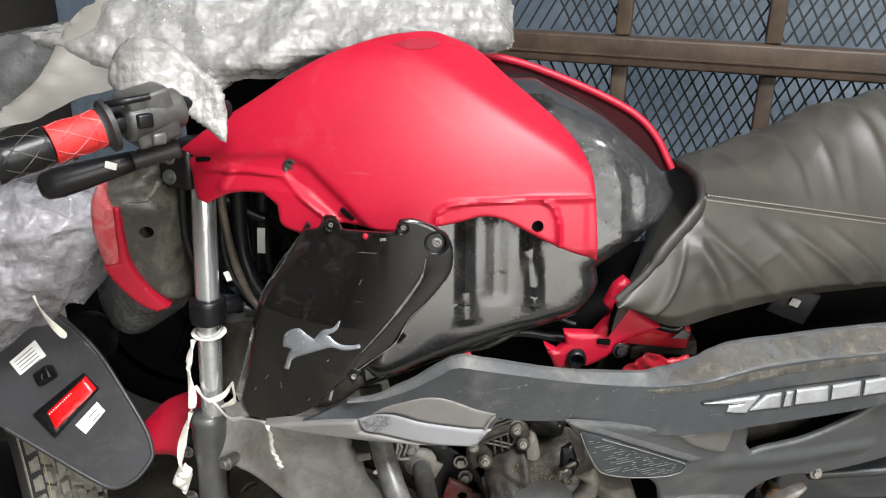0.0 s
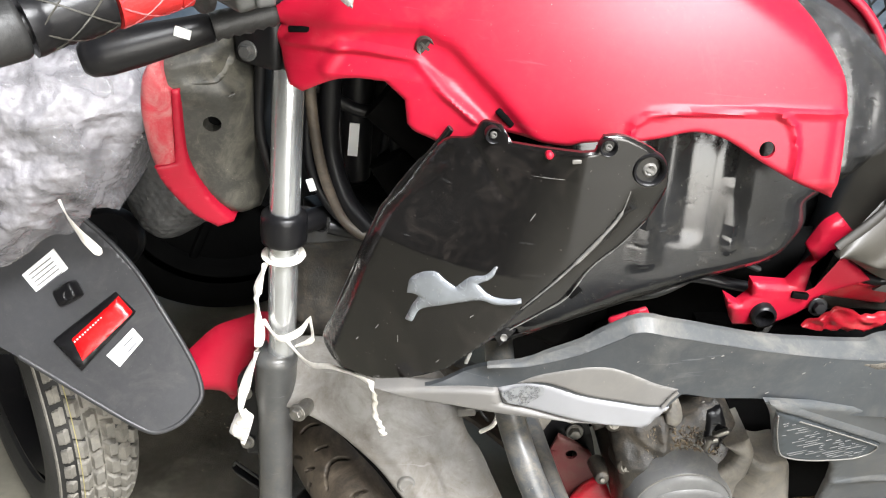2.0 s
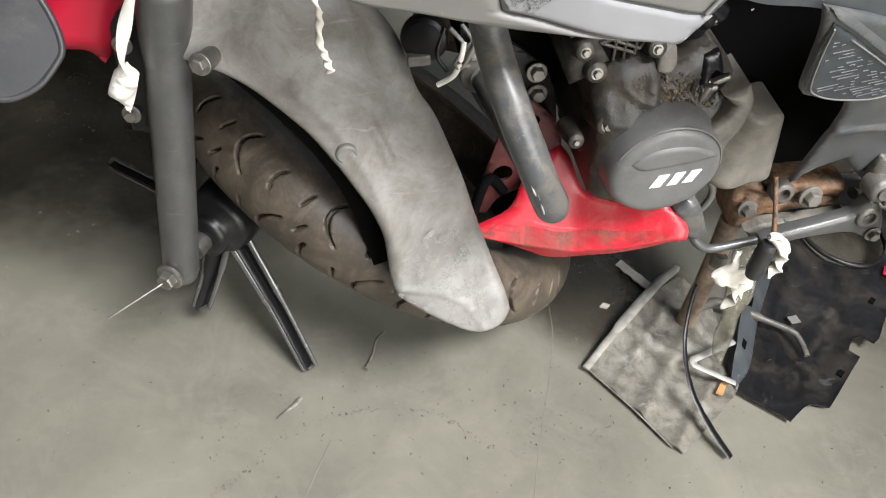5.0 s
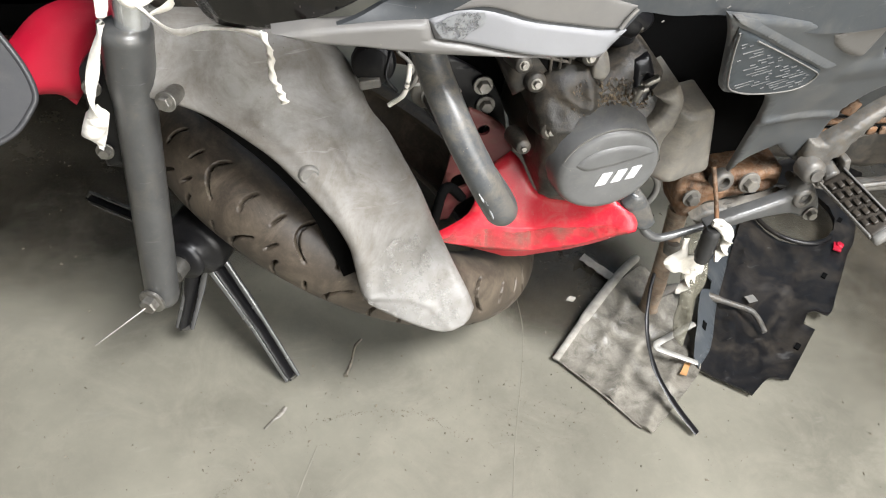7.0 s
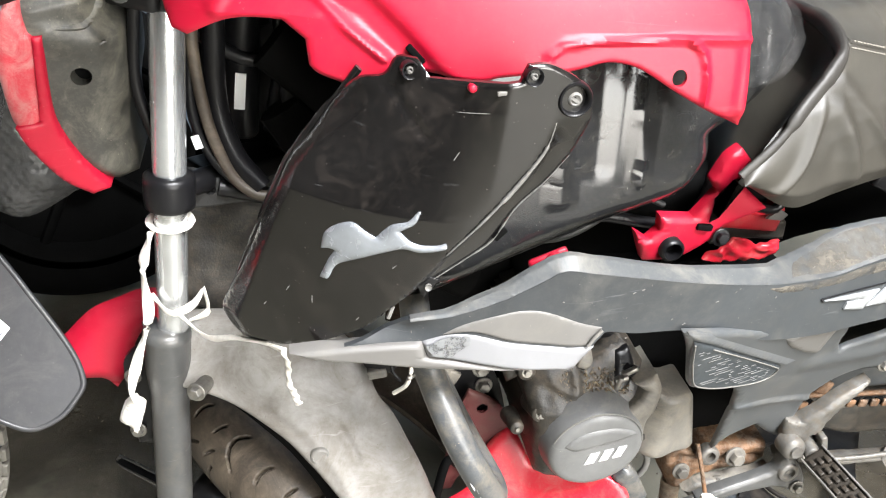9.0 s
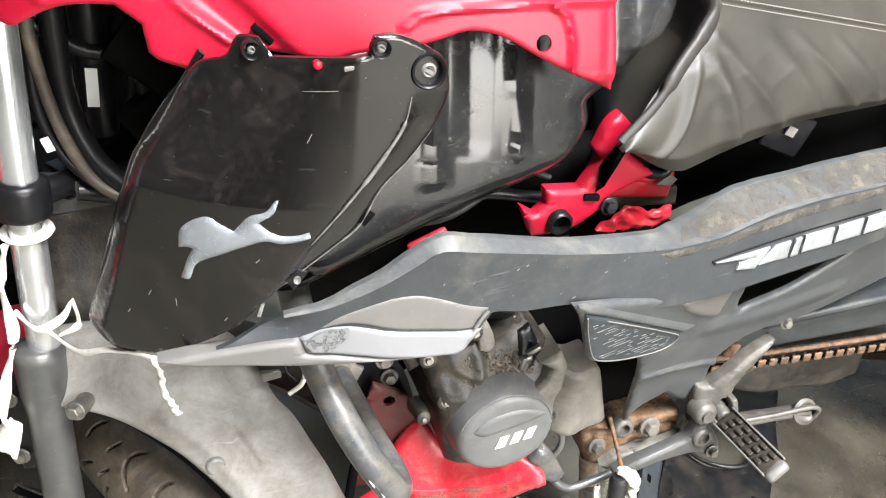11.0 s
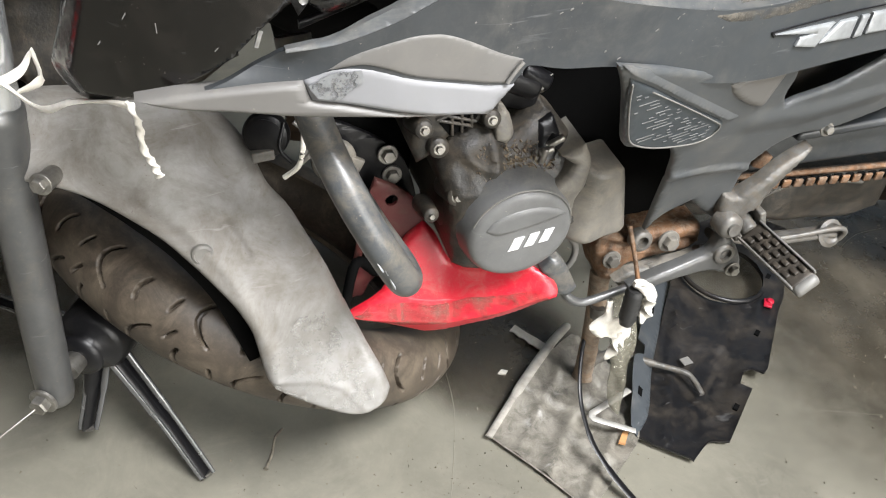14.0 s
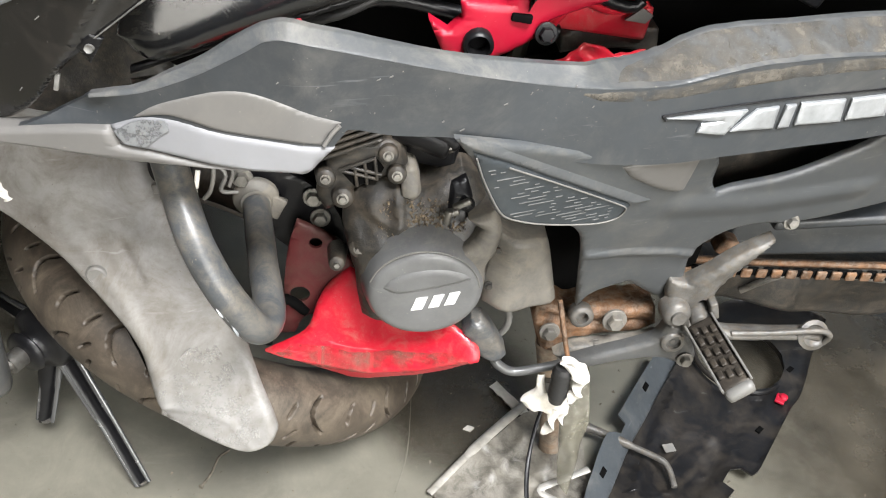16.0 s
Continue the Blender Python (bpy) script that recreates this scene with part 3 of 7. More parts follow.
SIDE_CREASE = [(-0.096, 0.641), (-0.079, 0.644), (-0.061, 0.648), (-0.031, 0.661), (-0.006, 0.675), (0.009, 0.684), (0.019, 0.690), (0.033, 0.691), (0.051, 0.687), (0.101, 0.675), (0.14, 0.666), (0.18, 0.658), (0.223, 0.651), (0.263, 0.647),
               (0.312, 0.648), (0.355, 0.657), (0.401, 0.663), (0.484, 0.666), (0.60, 0.666), (0.68, 0.664), (0.70, 0.655)]
SIDE_TOP = [(-0.096, 0.6425), (-0.082, 0.6455), (-0.064, 0.650), (-0.044, 0.661), (-0.025, 0.671), (-0.007, 0.683), (0.008, 0.692), (0.019, 0.697), (0.033, 0.699), (0.05, 0.695), (0.071, 0.690), (0.101, 0.682), (0.14, 0.673), (0.181, 0.667), (0.223, 0.662), (0.255, 0.6595),
            (0.275, 0.6565), (0.301, 0.659), (0.326, 0.670), (0.357, 0.677), (0.41, 0.680), (0.495, 0.684), (0.60, 0.684), (0.68, 0.677), (0.70, 0.658)]


def y_side_face(x, z):
    """The side panel's face, hollowed towards its tip."""
    return y_side(x, z) + 0.010 * math.exp(-((x + 0.12) / 0.035) ** 2 - ((z - 0.632) / 0.012) ** 2)


def y_ledge(x, z):
    """The panel's top ledge: narrow along the tank, broad and flat under the seat."""
    lo = float(np.interp(x, [p[0] for p in SIDE_CREASE], [p[1] for p in SIDE_CREASE]))
    hi = float(np.interp(x, [p[0] for p in SIDE_TOP], [p[1] for p in SIDE_TOP]))
    return y_side(x, z) + 0.0004 + max(0.0, min(1.3, (z - lo) / max(0.001, hi - lo))) * float(np.interp(x, (-0.10, 0.02, 0.24, 0.29), (0.001, 0.011, 0.012, 0.035)))


def inside(x, z, poly):
    hit = False
    for (x0, z0), (x1, z1) in zip(poly, poly[1:] + poly[:1]):
        if (z0 > z) != (z1 > z) and x < (x1 - x0) * (z - z0) / (z1 - z0) + x0:
            hit = not hit
    return hit


# fuel tank
tank = part("fuel_tank", panel(
    [(-0.046, 0.867), (0.013, 0.939), (0.114, 0.948), (0.14, 0.938), (0.192, 0.914), (0.226, 0.892), (0.262, 0.862), (0.278, 0.838), (0.265, 0.817), (0.239, 0.79),
     (0.206, 0.769), (0.187, 0.757), (0.188, 0.733), (0.163, 0.705), (0.084, 0.687), (0.0, 0.665), (-0.06, 0.647), (-0.085, 0.665), (-0.076, 0.70), (-0.064, 0.777)],
    y_tank, 0.008, 0.17, 0.02, 0.014,
    ridges=[([(0.035, 0.715), (0.030, 0.80), (0.03, 0.88)], 0.009, 0.007), ([(0.112, 0.725), (0.104, 0.80), (0.10, 0.88)], 0.009, 0.007), ([(0.068, 0.74), (0.066, 0.86)], 0.014, -0.004),
            ([(0.212, 0.79), (0.205, 0.86), (0.19, 0.90)], 0.008, 0.005), ([(0.245, 0.81), (0.235, 0.865)], 0.008, 0.004)]), BLACK_TANK, BIKE, "glossy black metal tank with pressed ribs, dusty")
part("seam_flange", panel([(-0.08, 0.634), (0.0, 0.657), (0.084, 0.680), (0.165, 0.698), (0.168, 0.702), (0.084, 0.685), (0.0, 0.662), (-0.08, 0.639)], lambda x, z: y_tank(x, z) + 0.022, 0.012, 0.004, 0.001, 0.001), BLACK_PLASTIC, tank)

tank_film = panel([(0.10, 0.935), (0.14, 0.936), (0.19, 0.916), (0.228, 0.892), (0.262, 0.862), (0.276, 0.838), (0.262, 0.815), (0.236, 0.800), (0.20, 0.806), (0.178, 0.83), (0.17, 0.87), (0.13, 0.90)], lambda x, z: y_tank(x, z) - 0.006, 0.004, 0.001, 0.006, 0.006, rough_edge=0.006)
bmesh.ops.recalc_face_normals(tank_film, faces=tank_film.faces)
for v in tank_film.verts:
    p = v.co * 24
    v.co.y -= 0.006 * (abs(noise.noise(p)) + 0.5 * abs(noise.noise(p * 2.1 + Vector((3, 1, 0)))))
part("protective_film", tank_film, CLEAR_FILM, tank, "torn clear protective film, crinkled")

# red tank cover, camera side
RED_STEP = ((-0.31, 0.870), (-0.288, 0.876), (-0.226, 0.882), (-0.169, 0.889), (-0.142, 0.880), (-0.107, 0.852), (-0.076, 0.823), (-0.05, 0.80))
RED_CROWN = ((-0.30, 0.93), (-0.138, 0.984), (-0.087, 0.995), (-0.037, 0.999), (0.007, 0.980), (0.061, 0.949), (0.134, 0.907), (0.18, 0.87))


def y_red_face(x, z):
    """The cover's face: a step back below the forward crease, the crown rolling away along its upper edge."""
    step = float(np.interp(x, [p[0] for p in RED_STEP], [p[1] for p in RED_STEP])) - z
    roll = z - float(np.interp(x, [p[0] for p in RED_CROWN], [p[1] for p in RED_CROWN]))
    back = 0.007 / (1 + math.exp(-max(-30.0, min(30.0, step / 0.0026)))) * max(0.0, 1 - max(0.0, step - 0.022) / 0.012)
    return y_red(x, z) + back + 1.1 * 0.004 * math.log1p(math.exp(max(-30.0, min(30.0, roll / 0.004))))


red_line = [(-0.301, 0.879), (-0.267, 0.905), (-0.215, 0.938), (-0.164, 0.971), (-0.126, 0.990), (-0.082, 1.005), (-0.047, 1.0125), (-0.013, 1.014), (0.012, 1.008), (0.043, 0.995), (0.077, 0.97),
            (0.11, 0.946), (0.14, 0.922), (0.159, 0.898), (0.166, 0.881), (0.171, 0.832), (0.174, 0.791), (0.137, 0.807), (0.105, 0.822), (0.078, 0.836), (0.063, 0.841), (0.045, 0.842),
            (0.024, 0.836), (0.003, 0.831), (-0.011, 0.830), (-0.036, 0.826), (-0.050, 0.822), (-0.085, 0.823), (-0.113, 0.826), (-0.125, 0.817), (-0.138, 0.805), (-0.152, 0.810), (-0.168, 0.814), (-0.175, 0.819), (-0.178, 0.837),
            (-0.195, 0.848), (-0.219, 0.846), (-0.240, 0.840), (-0.265, 0.826), (-0.277, 0.829), (-0.288, 0.857), (-0.299, 0.868), (-0.285, 0.873)]
cover = part("tank_cover", panel(red_line, y_red_face, 0.0030, 0.0035, 0.004, 0.0025, corner=32,
    ridges=[([(-0.28, 0.862), (-0.212, 0.868), (-0.171, 0.868), (-0.145, 0.847), (-0.12, 0.832)], 0.006, 0.004), ([(-0.245, 0.850), (-0.235, 0.866)], 0.010, 0.004),
            ([(-0.004, 0.832), (0.0, 0.845), (0.010, 0.853), (0.03, 0.857), (0.10, 0.861), (0.172, 0.861)], 0.005, 0.004), ([(0.112, 0.860), (0.124, 0.852), (0.129, 0.835), (0.130, 0.812)], 0.0045, 0.004),
            ([(0.165, 0.80), (0.163, 0.86)], 0.010, -0.002)],
    holes=[(0.106, 0.833, 0.0065)]), RED, BIKE, "scuffed bright red plastic tank shroud", 50)
SX, SZ = -0.164, 0.8775
part("screw", joined(lathe((SX, y_red_face(SX, SZ) + 0.004, SZ), (0, -1, 0), [(0, 0.0085), (0.004, 0.0085), (0.006, 0.007), (0.004, 0.0045), (0.004, 0.001)], 18), block((SX, y_red_face(SX, SZ) - 0.001, SZ), (0.010, 0.002, 0.002), ry=35, bevel=0), block((SX, y_red_face(SX, SZ) - 0.001, SZ), (0.002, 0.0018, 0.010), ry=35, bevel=0)), ENGINE, cover, "dull metal cross-head screw")
part("slot", block((-0.268, y_red_face(-0.268, 0.873) - 0.001, 0.873), (0.022, 0.004, 0.005), ry=-3, bevel=0.001), DARK_VOID, cover)
part("slot", block((-0.098, y_red_face(-0.098, 0.836) - 0.002, 0.836), (0.018, 0.004, 0.005), ry=42, bevel=0.001), DARK_VOID, cover)
# the hollow's shade is a darker patch laid flat on the crown
part("crown_patch", panel([(-0.055, 1.004), (-0.035, 1.0085), (-0.012, 1.009), (0.0, 1.004), (-0.012, 1.0), (-0.035, 1.0)], lambda x, z: y_red_face(x, z) - 0.0012, 0.004, 0.001, 0, 0), RED_SHADE_PATCH, cover, "flat dark red patch standing for a hollow's shade in the crown")

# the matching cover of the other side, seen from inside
part("tank_cover", panel([(0.015, 0.97), (0.055, 0.968), (0.11, 0.958), (0.189, 0.931), (0.247, 0.904), (0.277, 0.876), (0.298, 0.839), (0.271, 0.835), (0.234, 0.868), (0.162, 0.896), (0.111, 0.911), (0.03, 0.925)], y_far, 0.01, 0.004, 0.0, 0.0), RED_SHADED, BIKE, "inner face of the opposite red shroud, coloured dark for its shade")
rim_line = [(x, y_far(x, z) - 0.002, z) for x, z in ((0.015, 0.972), (0.055, 0.970), (0.11, 0.960), (0.189, 0.933), (0.247, 0.906), (0.277, 0.878), (0.298, 0.84))]
part("shroud_lip", sweep(rim_line, 0.005, 8, 5), RED, BIKE, "bright red shroud edge")

# black side shroud with its emblem
shroud_line = [(-0.145, 0.822), (-0.126, 0.832), (-0.118, 0.846), (-0.105, 0.849), (-0.097, 0.839), (-0.042, 0.849), (-0.038, 0.861), (-0.026, 0.862), (-0.013, 0.858), (0.003, 0.849), (0.014, 0.834), (0.016, 0.813), (0.012, 0.795), (-0.007, 0.769), (-0.028, 0.746),
               (-0.044, 0.719), (-0.058, 0.706), (-0.079, 0.689), (-0.11, 0.66), (-0.136, 0.628), (-0.165, 0.604), (-0.195, 0.582), (-0.226, 0.568), (-0.241, 0.576), (-0.245, 0.588), (-0.222, 0.657), (-0.206, 0.711), (-0.191, 0.752), (-0.172, 0.779)]
shroud_face = [(-0.124, 0.827), (-0.097, 0.818), (-0.023, 0.831), (-0.012, 0.825), (-0.014, 0.806), (-0.027, 0.781), (-0.05, 0.751), (-0.077, 0.715), (-0.10, 0.679), (-0.129, 0.639), (-0.165, 0.609), (-0.195, 0.589), (-0.224, 0.579), (-0.233, 0.591), (-0.217, 0.649), (-0.202, 0.703), (-0.187, 0.748), (-0.172, 0.772), (-0.144, 0.800)]


def y_shroud_face(x, z):
    """A flat main face proud of a border that drops back, flattened on top against glint."""
    if inside(x, z, shroud_face):
        return y_shroud(x, z)
    d = float(line_distance(np.array([(x, z)]), shroud_face)[0])
    return y_shroud(x, z) + 0.011 * (1 - math.exp(-d / 0.006)) * float(np.interp(z, (0.80, 0.822), (1.0, 0.04)))


shroud = part("side_shroud", panel(shroud_line, y_shroud_face, 0.003, 0.004, 0.003, 0.002,
    ridges=[([(-0.122, 0.826), (-0.106, 0.808), (-0.10, 0.80)], 0.006, -0.002)]), BLACK_GLOSS, BIKE, "glossy black plastic shroud, scratched and dusty", 30)
part("emblem", panel([(-0.167, 0.698), (-0.165, 0.712), (-0.157, 0.722), (-0.146, 0.728), (-0.138, 0.724), (-0.129, 0.720), (-0.119, 0.733), (-0.108, 0.738), (-0.101, 0.7465), (-0.099, 0.747), (-0.103, 0.737), (-0.113, 0.729), (-0.102, 0.721), (-0.088, 0.721), (-0.079, 0.724), (-0.079, 0.719), (-0.097, 0.714),
    (-0.109, 0.715), (-0.124, 0.708), (-0.139, 0.699), (-0.155, 0.688), (-0.161, 0.673), (-0.167, 0.672), (-0.162, 0.688), (-0.157, 0.700), (-0.162, 0.700)],
    lambda x, z: y_shroud(x, z) - 0.003, 0.003, 0.005, 0.004, 0.002, corner=75), EMBLEM, shroud, "raised blue-silver badge")
# pale scratched ridges whose colour also carries the edge highlight
part("worn_highlight_ridge", sweep([(x, y_shroud(x, z) + 0.0005, z) for x, z in ((-0.011, 0.824), (-0.015, 0.802), (-0.027, 0.781), (-0.043, 0.758), (-0.059, 0.737), (-0.078, 0.713))], [0.0006, 0.0022, 0.0028, 0.0016, 0.0012, 0.0005], 10, 9, 0.6), WORN_EDGE, shroud, "edge scratched grey, also standing for its highlight")
part("worn_highlight_ridge", sweep([(x, y_shroud_face(x, z) - 0.0003, z) for x, z in ((0.008, 0.790), (-0.008, 0.770), (-0.028, 0.749), (-0.042, 0.722), (-0.06, 0.706), (-0.085, 0.685))], [0.0004, 0.0009, 0.0012, 0.0008, 0.0005], 8, 9, 0.6), WORN_EDGE, shroud)
part("worn_highlight_ridge", sweep([(x, y_shroud(x, z) + 0.0005, z) for x, z in ((-0.098, 0.8185), (-0.06, 0.825), (-0.025, 0.8315))], [0.0003, 0.0006, 0.0007, 0.0004], 8, 9, 0.6), WORN_EDGE, shroud)
for x, z, r in ((-0.001, 0.837, 0.0125), (-0.034, 0.8535, 0.0065), (-0.110, 0.8405, 0.0065)):
    y = y_shroud_face(x, z)
    cup = part("screw_cup", lathe((x, y + 0.004, z), (0, -1, 0.1), [(0, r * 1.05), (0.006, r), (0.0075, r * 0.92), (0.007, r * 0.8), (0.001, r * 0.72), (0.001, 0.0)], 26), BLACK_PLASTIC, shroud, "deep round screw boss")
    part("screw", joined(lathe((x, y + 0.003, z), (0, -1, 0.1), [(0, r * 0.42), (0.004, r * 0.42), (0.005, r * 0.3), (0.003, r * 0.15), (0.003, 0)], 14), block((x, y - 0.0012, z), (r * 0.5, 0.002, r * 0.16), ry=30, bevel=0)), GREY_DUST, cup, "grey screw head")
part("red_clip", lathe((-0.072, y_shroud_face(-0.072, 0.840) + 0.002, 0.840), (0, -1, 0.1), [(0, 0.003), (0.005, 0.003), (0.006, 0.0022)], 10), RED, shroud, "small red clip")
part("tab", block((-0.053, y_shroud_face(-0.053, 0.841), 0.841), (0.008, 0.002, 0.003), ry=-10, bevel=0.0005), GREY_DUST, shroud)
part("front_flange", sweep([(-0.14, 0.865, 0.825), (-0.160, 0.872, 0.79), (-0.188, 0.872, 0.745), (-0.212, 0.882, 0.68), (-0.232, 0.89, 0.62)], [0.002, 0.003, 0.004, 0.003, 0.002], 8, 6, 1.8), BLACK_GLOSS, shroud)
part("slot", block((-0.037, y_shroud_face(-0.037, 0.727), 0.727), (0.012, 0.003, 0.006), ry=-50, bevel=0.001), DARK_VOID, shroud)
part("torn_tab", panel([(-0.095, 0.680), (-0.086, 0.690), (-0.078, 0.686), (-0.084, 0.676), (-0.089, 0.668)], lambda x, z: y_shroud_face(x, z) - 0.001, 0.004, 0.003, 0.001, 0.001, corner=30), BLACK_PLASTIC, shroud, "torn black mounting tab")
part("clip", lathe((-0.087, y_shroud_face(-0.087, 0.680) - 0.001, 0.680), (0, -1, 0.1), [(0, 0.003), (0.003, 0.0028), (0.002, 0.0016), (0.002, 0)], 12), WORN_EDGE, shroud, "pale clip in the torn tab")
part("torn_tab", block((-0.113, y_shroud_face(-0.113, 0.652), 0.652), (0.003, 0.003, 0.012), ry=15, bevel=0.0005), WORN_EDGE, shroud)
random.seed(31)
for k in range(14):
    x, z = random.uniform(-0.21, -0.03), random.uniform(0.60, 0.82)
    if inside(x, z, shroud_face):
        L = random.uniform(0.002, 0.010)
        part("scratch", block((x, y_shroud(x, z) - 0.0001, z), (L, 0.0005, 0.0006), ry=random.gauss(-50, 18), bevel=0), WORN_EDGE, shroud)

# long side panel
side_line = [(-0.171, 0.606), (-0.135, 0.618), (-0.107, 0.632)] + SIDE_CREASE + [(0.62, 0.612), (0.522, 0.592), (0.433, 0.585), (0.372, 0.581), (0.323, 0.578),
             (0.274, 0.581), (0.235, 0.588), (0.189, 0.603), (0.149, 0.614), (0.104, 0.619), (0.073, 0.626), (0.067, 0.620), (0.045, 0.597), (0.005, 0.598), (-0.075, 0.599), (-0.149, 0.602)]
side = part("side_panel", panel(side_line, y_side_face, 0.004, 0.005, 0, 0, corner=60), GREY_PANEL, BIKE, "long charcoal plastic side panel with dust", 40)
part("top_ledge", panel([(x, z - 0.0005) for x, z in SIDE_CREASE] + SIDE_TOP[-2::-1], y_ledge, 0.003, 0.006, 0, 0, corner=60), LEDGE, side, "dusty top ledge of the panel, coloured lighter for caught light", 40)
part("insert", panel([(-0.069, 0.629), (-0.053, 0.64), (-0.027, 0.65), (-0.012, 0.654), (0.007, 0.654), (0.029, 0.647), (0.05, 0.638), (0.067, 0.632), (0.062, 0.626), (0.056, 0.6155), (0.028, 0.6195), (-0.009, 0.6245), (-0.034, 0.6315), (-0.049, 0.6335)],
    lambda x, z: y_side_face(x, z) - 0.0014, 0.006, 0.006, 0.002, 0.0007), INSERT, side, "matt warm grey insert")
part("insert_edge", sweep([(x, y_side_face(x, z) - 0.0035, z) for x, z in ((0.066, 0.6315), (0.061, 0.6255), (0.0555, 0.6165))], 0.0016, 8, 5), GREY_DUST, side)
part("insert", panel([(-0.085, 0.621), (-0.062, 0.630), (-0.045, 0.631), (-0.031, 0.628), (-0.009, 0.622), (0.02, 0.618), (0.05, 0.614), (0.063, 0.613), (0.054, 0.604), (0.045, 0.595), (0.035, 0.595), (0.004, 0.596), (-0.029, 0.601), (-0.059, 0.606), (-0.079, 0.608)],
    lambda x, z: y_side(x, z) - 0.003 - 0.12 * (0.612 - z), 0.008, 0.006, 0.003, 0.002), SILVER, side, "silver-grey painted insert, chipped")
part("underside_blade", panel([(-0.19, 0.606), (-0.159, 0.612), (-0.121, 0.617), (-0.085, 0.621), (-0.08, 0.607), (-0.059, 0.6045), (-0.03, 0.599), (0.004, 0.5955), (0.035, 0.5945), (0.016, 0.592), (-0.03, 0.593), (-0.087, 0.594), (-0.128, 0.598), (-0.165, 0.6)],
    lambda x, z: y_side(x, z) - 0.004 + 0.3 * max(0, 0.60 - z), 0.006, 0.012, 0.004, 0.004), INSERT, side, "grey scuffed underside strip")
part("dirt_crust", panel([(0.27, 0.6535), (0.301, 0.658), (0.326, 0.669), (0.357, 0.676), (0.41, 0.679), (0.495, 0.683), (0.60, 0.683), (0.68, 0.676), (0.66, 0.667), (0.55, 0.668), (0.45, 0.667), (0.40, 0.665), (0.355, 0.659), (0.312, 0.650), (0.265, 0.6495)],
    lambda x, z: y_ledge(x, z) - 0.0012, 0.004, 0.0015, 0.002, 0.001, wobble=0.0010, wob_scale=160, corner=60), CRUST, side, "brown dried mud crust")
part("dirt_crust", panel([(0.235, 0.645), (0.262, 0.645), (0.312, 0.646), (0.355, 0.655), (0.45, 0.663), (0.55, 0.664), (0.55, 0.656), (0.45, 0.652), (0.38, 0.646), (0.33, 0.639), (0.29, 0.636), (0.255, 0.638)],
    lambda x, z: y_side_face(x, z) - 0.0008, 0.005, 0.001, 0.004, 0.0008, wobble=0.0006, wob_scale=160, corner=60), CRUST, side, "brown dried mud run down the face")
part("chipped_paint", panel([(-0.083, 0.62), (-0.062, 0.6295), (-0.049, 0.6295), (-0.047, 0.622), (-0.058, 0.616), (-0.064, 0.609), (-0.076, 0.609)], lambda x, z: y_side(x, z) - 0.0045 - 0.12 * (0.612 - z), 0.005, 0.001, 0, 0, rough_edge=0.003),
     patchy(mat("worn_dark_plastic", (0.14, 0.145, 0.15), 0.5, vary=0.4, scale=70, dust=0.4), 0.40, 0.48, 70), side, "paint chipped down to grey plastic")
random.seed(8)
for k in range(16):
    x, z, a = random.uniform(0.0, 0.40), random.uniform(0.615, 0.665), random.uniform(20, 70)
    q = random.uniform(0.001, 0.0035)
    part("paint_chip", block((x, y_side_face(x, z) - 0.0003, z), (q, 0.0007, q * random.uniform(0.2, 0.5)), ry=-a, bevel=0), GREY_DUST, side)

# raised wordmark of the side panel as plain slanted plates
part("mark_line", sweep([(x, y_side_face(x, z) - 0.0008, z) for x, z in ((0.310, 0.6185), (0.306, 0.6225), (0.345, 0.6265), (0.40, 0.6315), (0.46, 0.6345), (0.53, 0.6375))], 0.0008, 6, 7), BLACK_PLASTIC, side, "thin dark moulded line over the wordmark")
MARKS = ([(0.310, 0.621), (0.378, 0.6245), (0.364, 0.603), (0.339, 0.607), (0.341, 0.6145), (0.356, 0.6165)], [(0.368, 0.606), (0.386, 0.6245), (0.405, 0.626), (0.406, 0.6065)], [(0.411, 0.627), (0.420, 0.627), (0.420, 0.607), (0.410, 0.606)],
         [(0.424, 0.628), (0.464, 0.6295), (0.467, 0.609), (0.425, 0.608)], [(0.470, 0.6295), (0.506, 0.632), (0.508, 0.612), (0.471, 0.610)], [(0.512, 0.632), (0.545, 0.634), (0.548, 0.614), (0.513, 0.612)])
for o in MARKS:
    part("mark_edge", panel([(x + 0.0008, z - 0.0012) for x, z in o], lambda x, z: y_side_face(x, z) - 0.0012, 0.02, 0.003, 0, 0, corner=20), BLACK_PLASTIC, side)
    part("mark", panel(o, lambda x, z: y_side_face(x, z) - 0.0035, 0.004, 0.003, 0.002, 0.001, corner=20), WORDMARK, side)

# lower body cover with its textured plate
low_line = [(0.145, 0.622), (0.20, 0.608), (0.26, 0.592), (0.30, 0.582), (0.368, 0.576), (0.379, 0.565), (0.384, 0.539), (0.395, 0.523), (0.410, 0.528), (0.464, 0.536), (0.510, 0.557), (0.534, 0.572), (0.56, 0.60), (0.72, 0.63), (0.75, 0.56), (0.72, 0.50), (0.61, 0.472),
            (0.538, 0.460), (0.499, 0.459), (0.468, 0.464), (0.441, 0.461), (0.422, 0.448), (0.410, 0.425), (0.418, 0.385), (0.436, 0.322), (0.387, 0.361), (0.352, 0.392), (0.319, 0.379), (0.307, 0.355), (0.296, 0.405), (0.283, 0.464), (0.274, 0.487), (0.260, 0.501), (0.235, 0.509),
            (0.203, 0.519), (0.192, 0.531), (0.180, 0.557), (0.162, 0.596)]
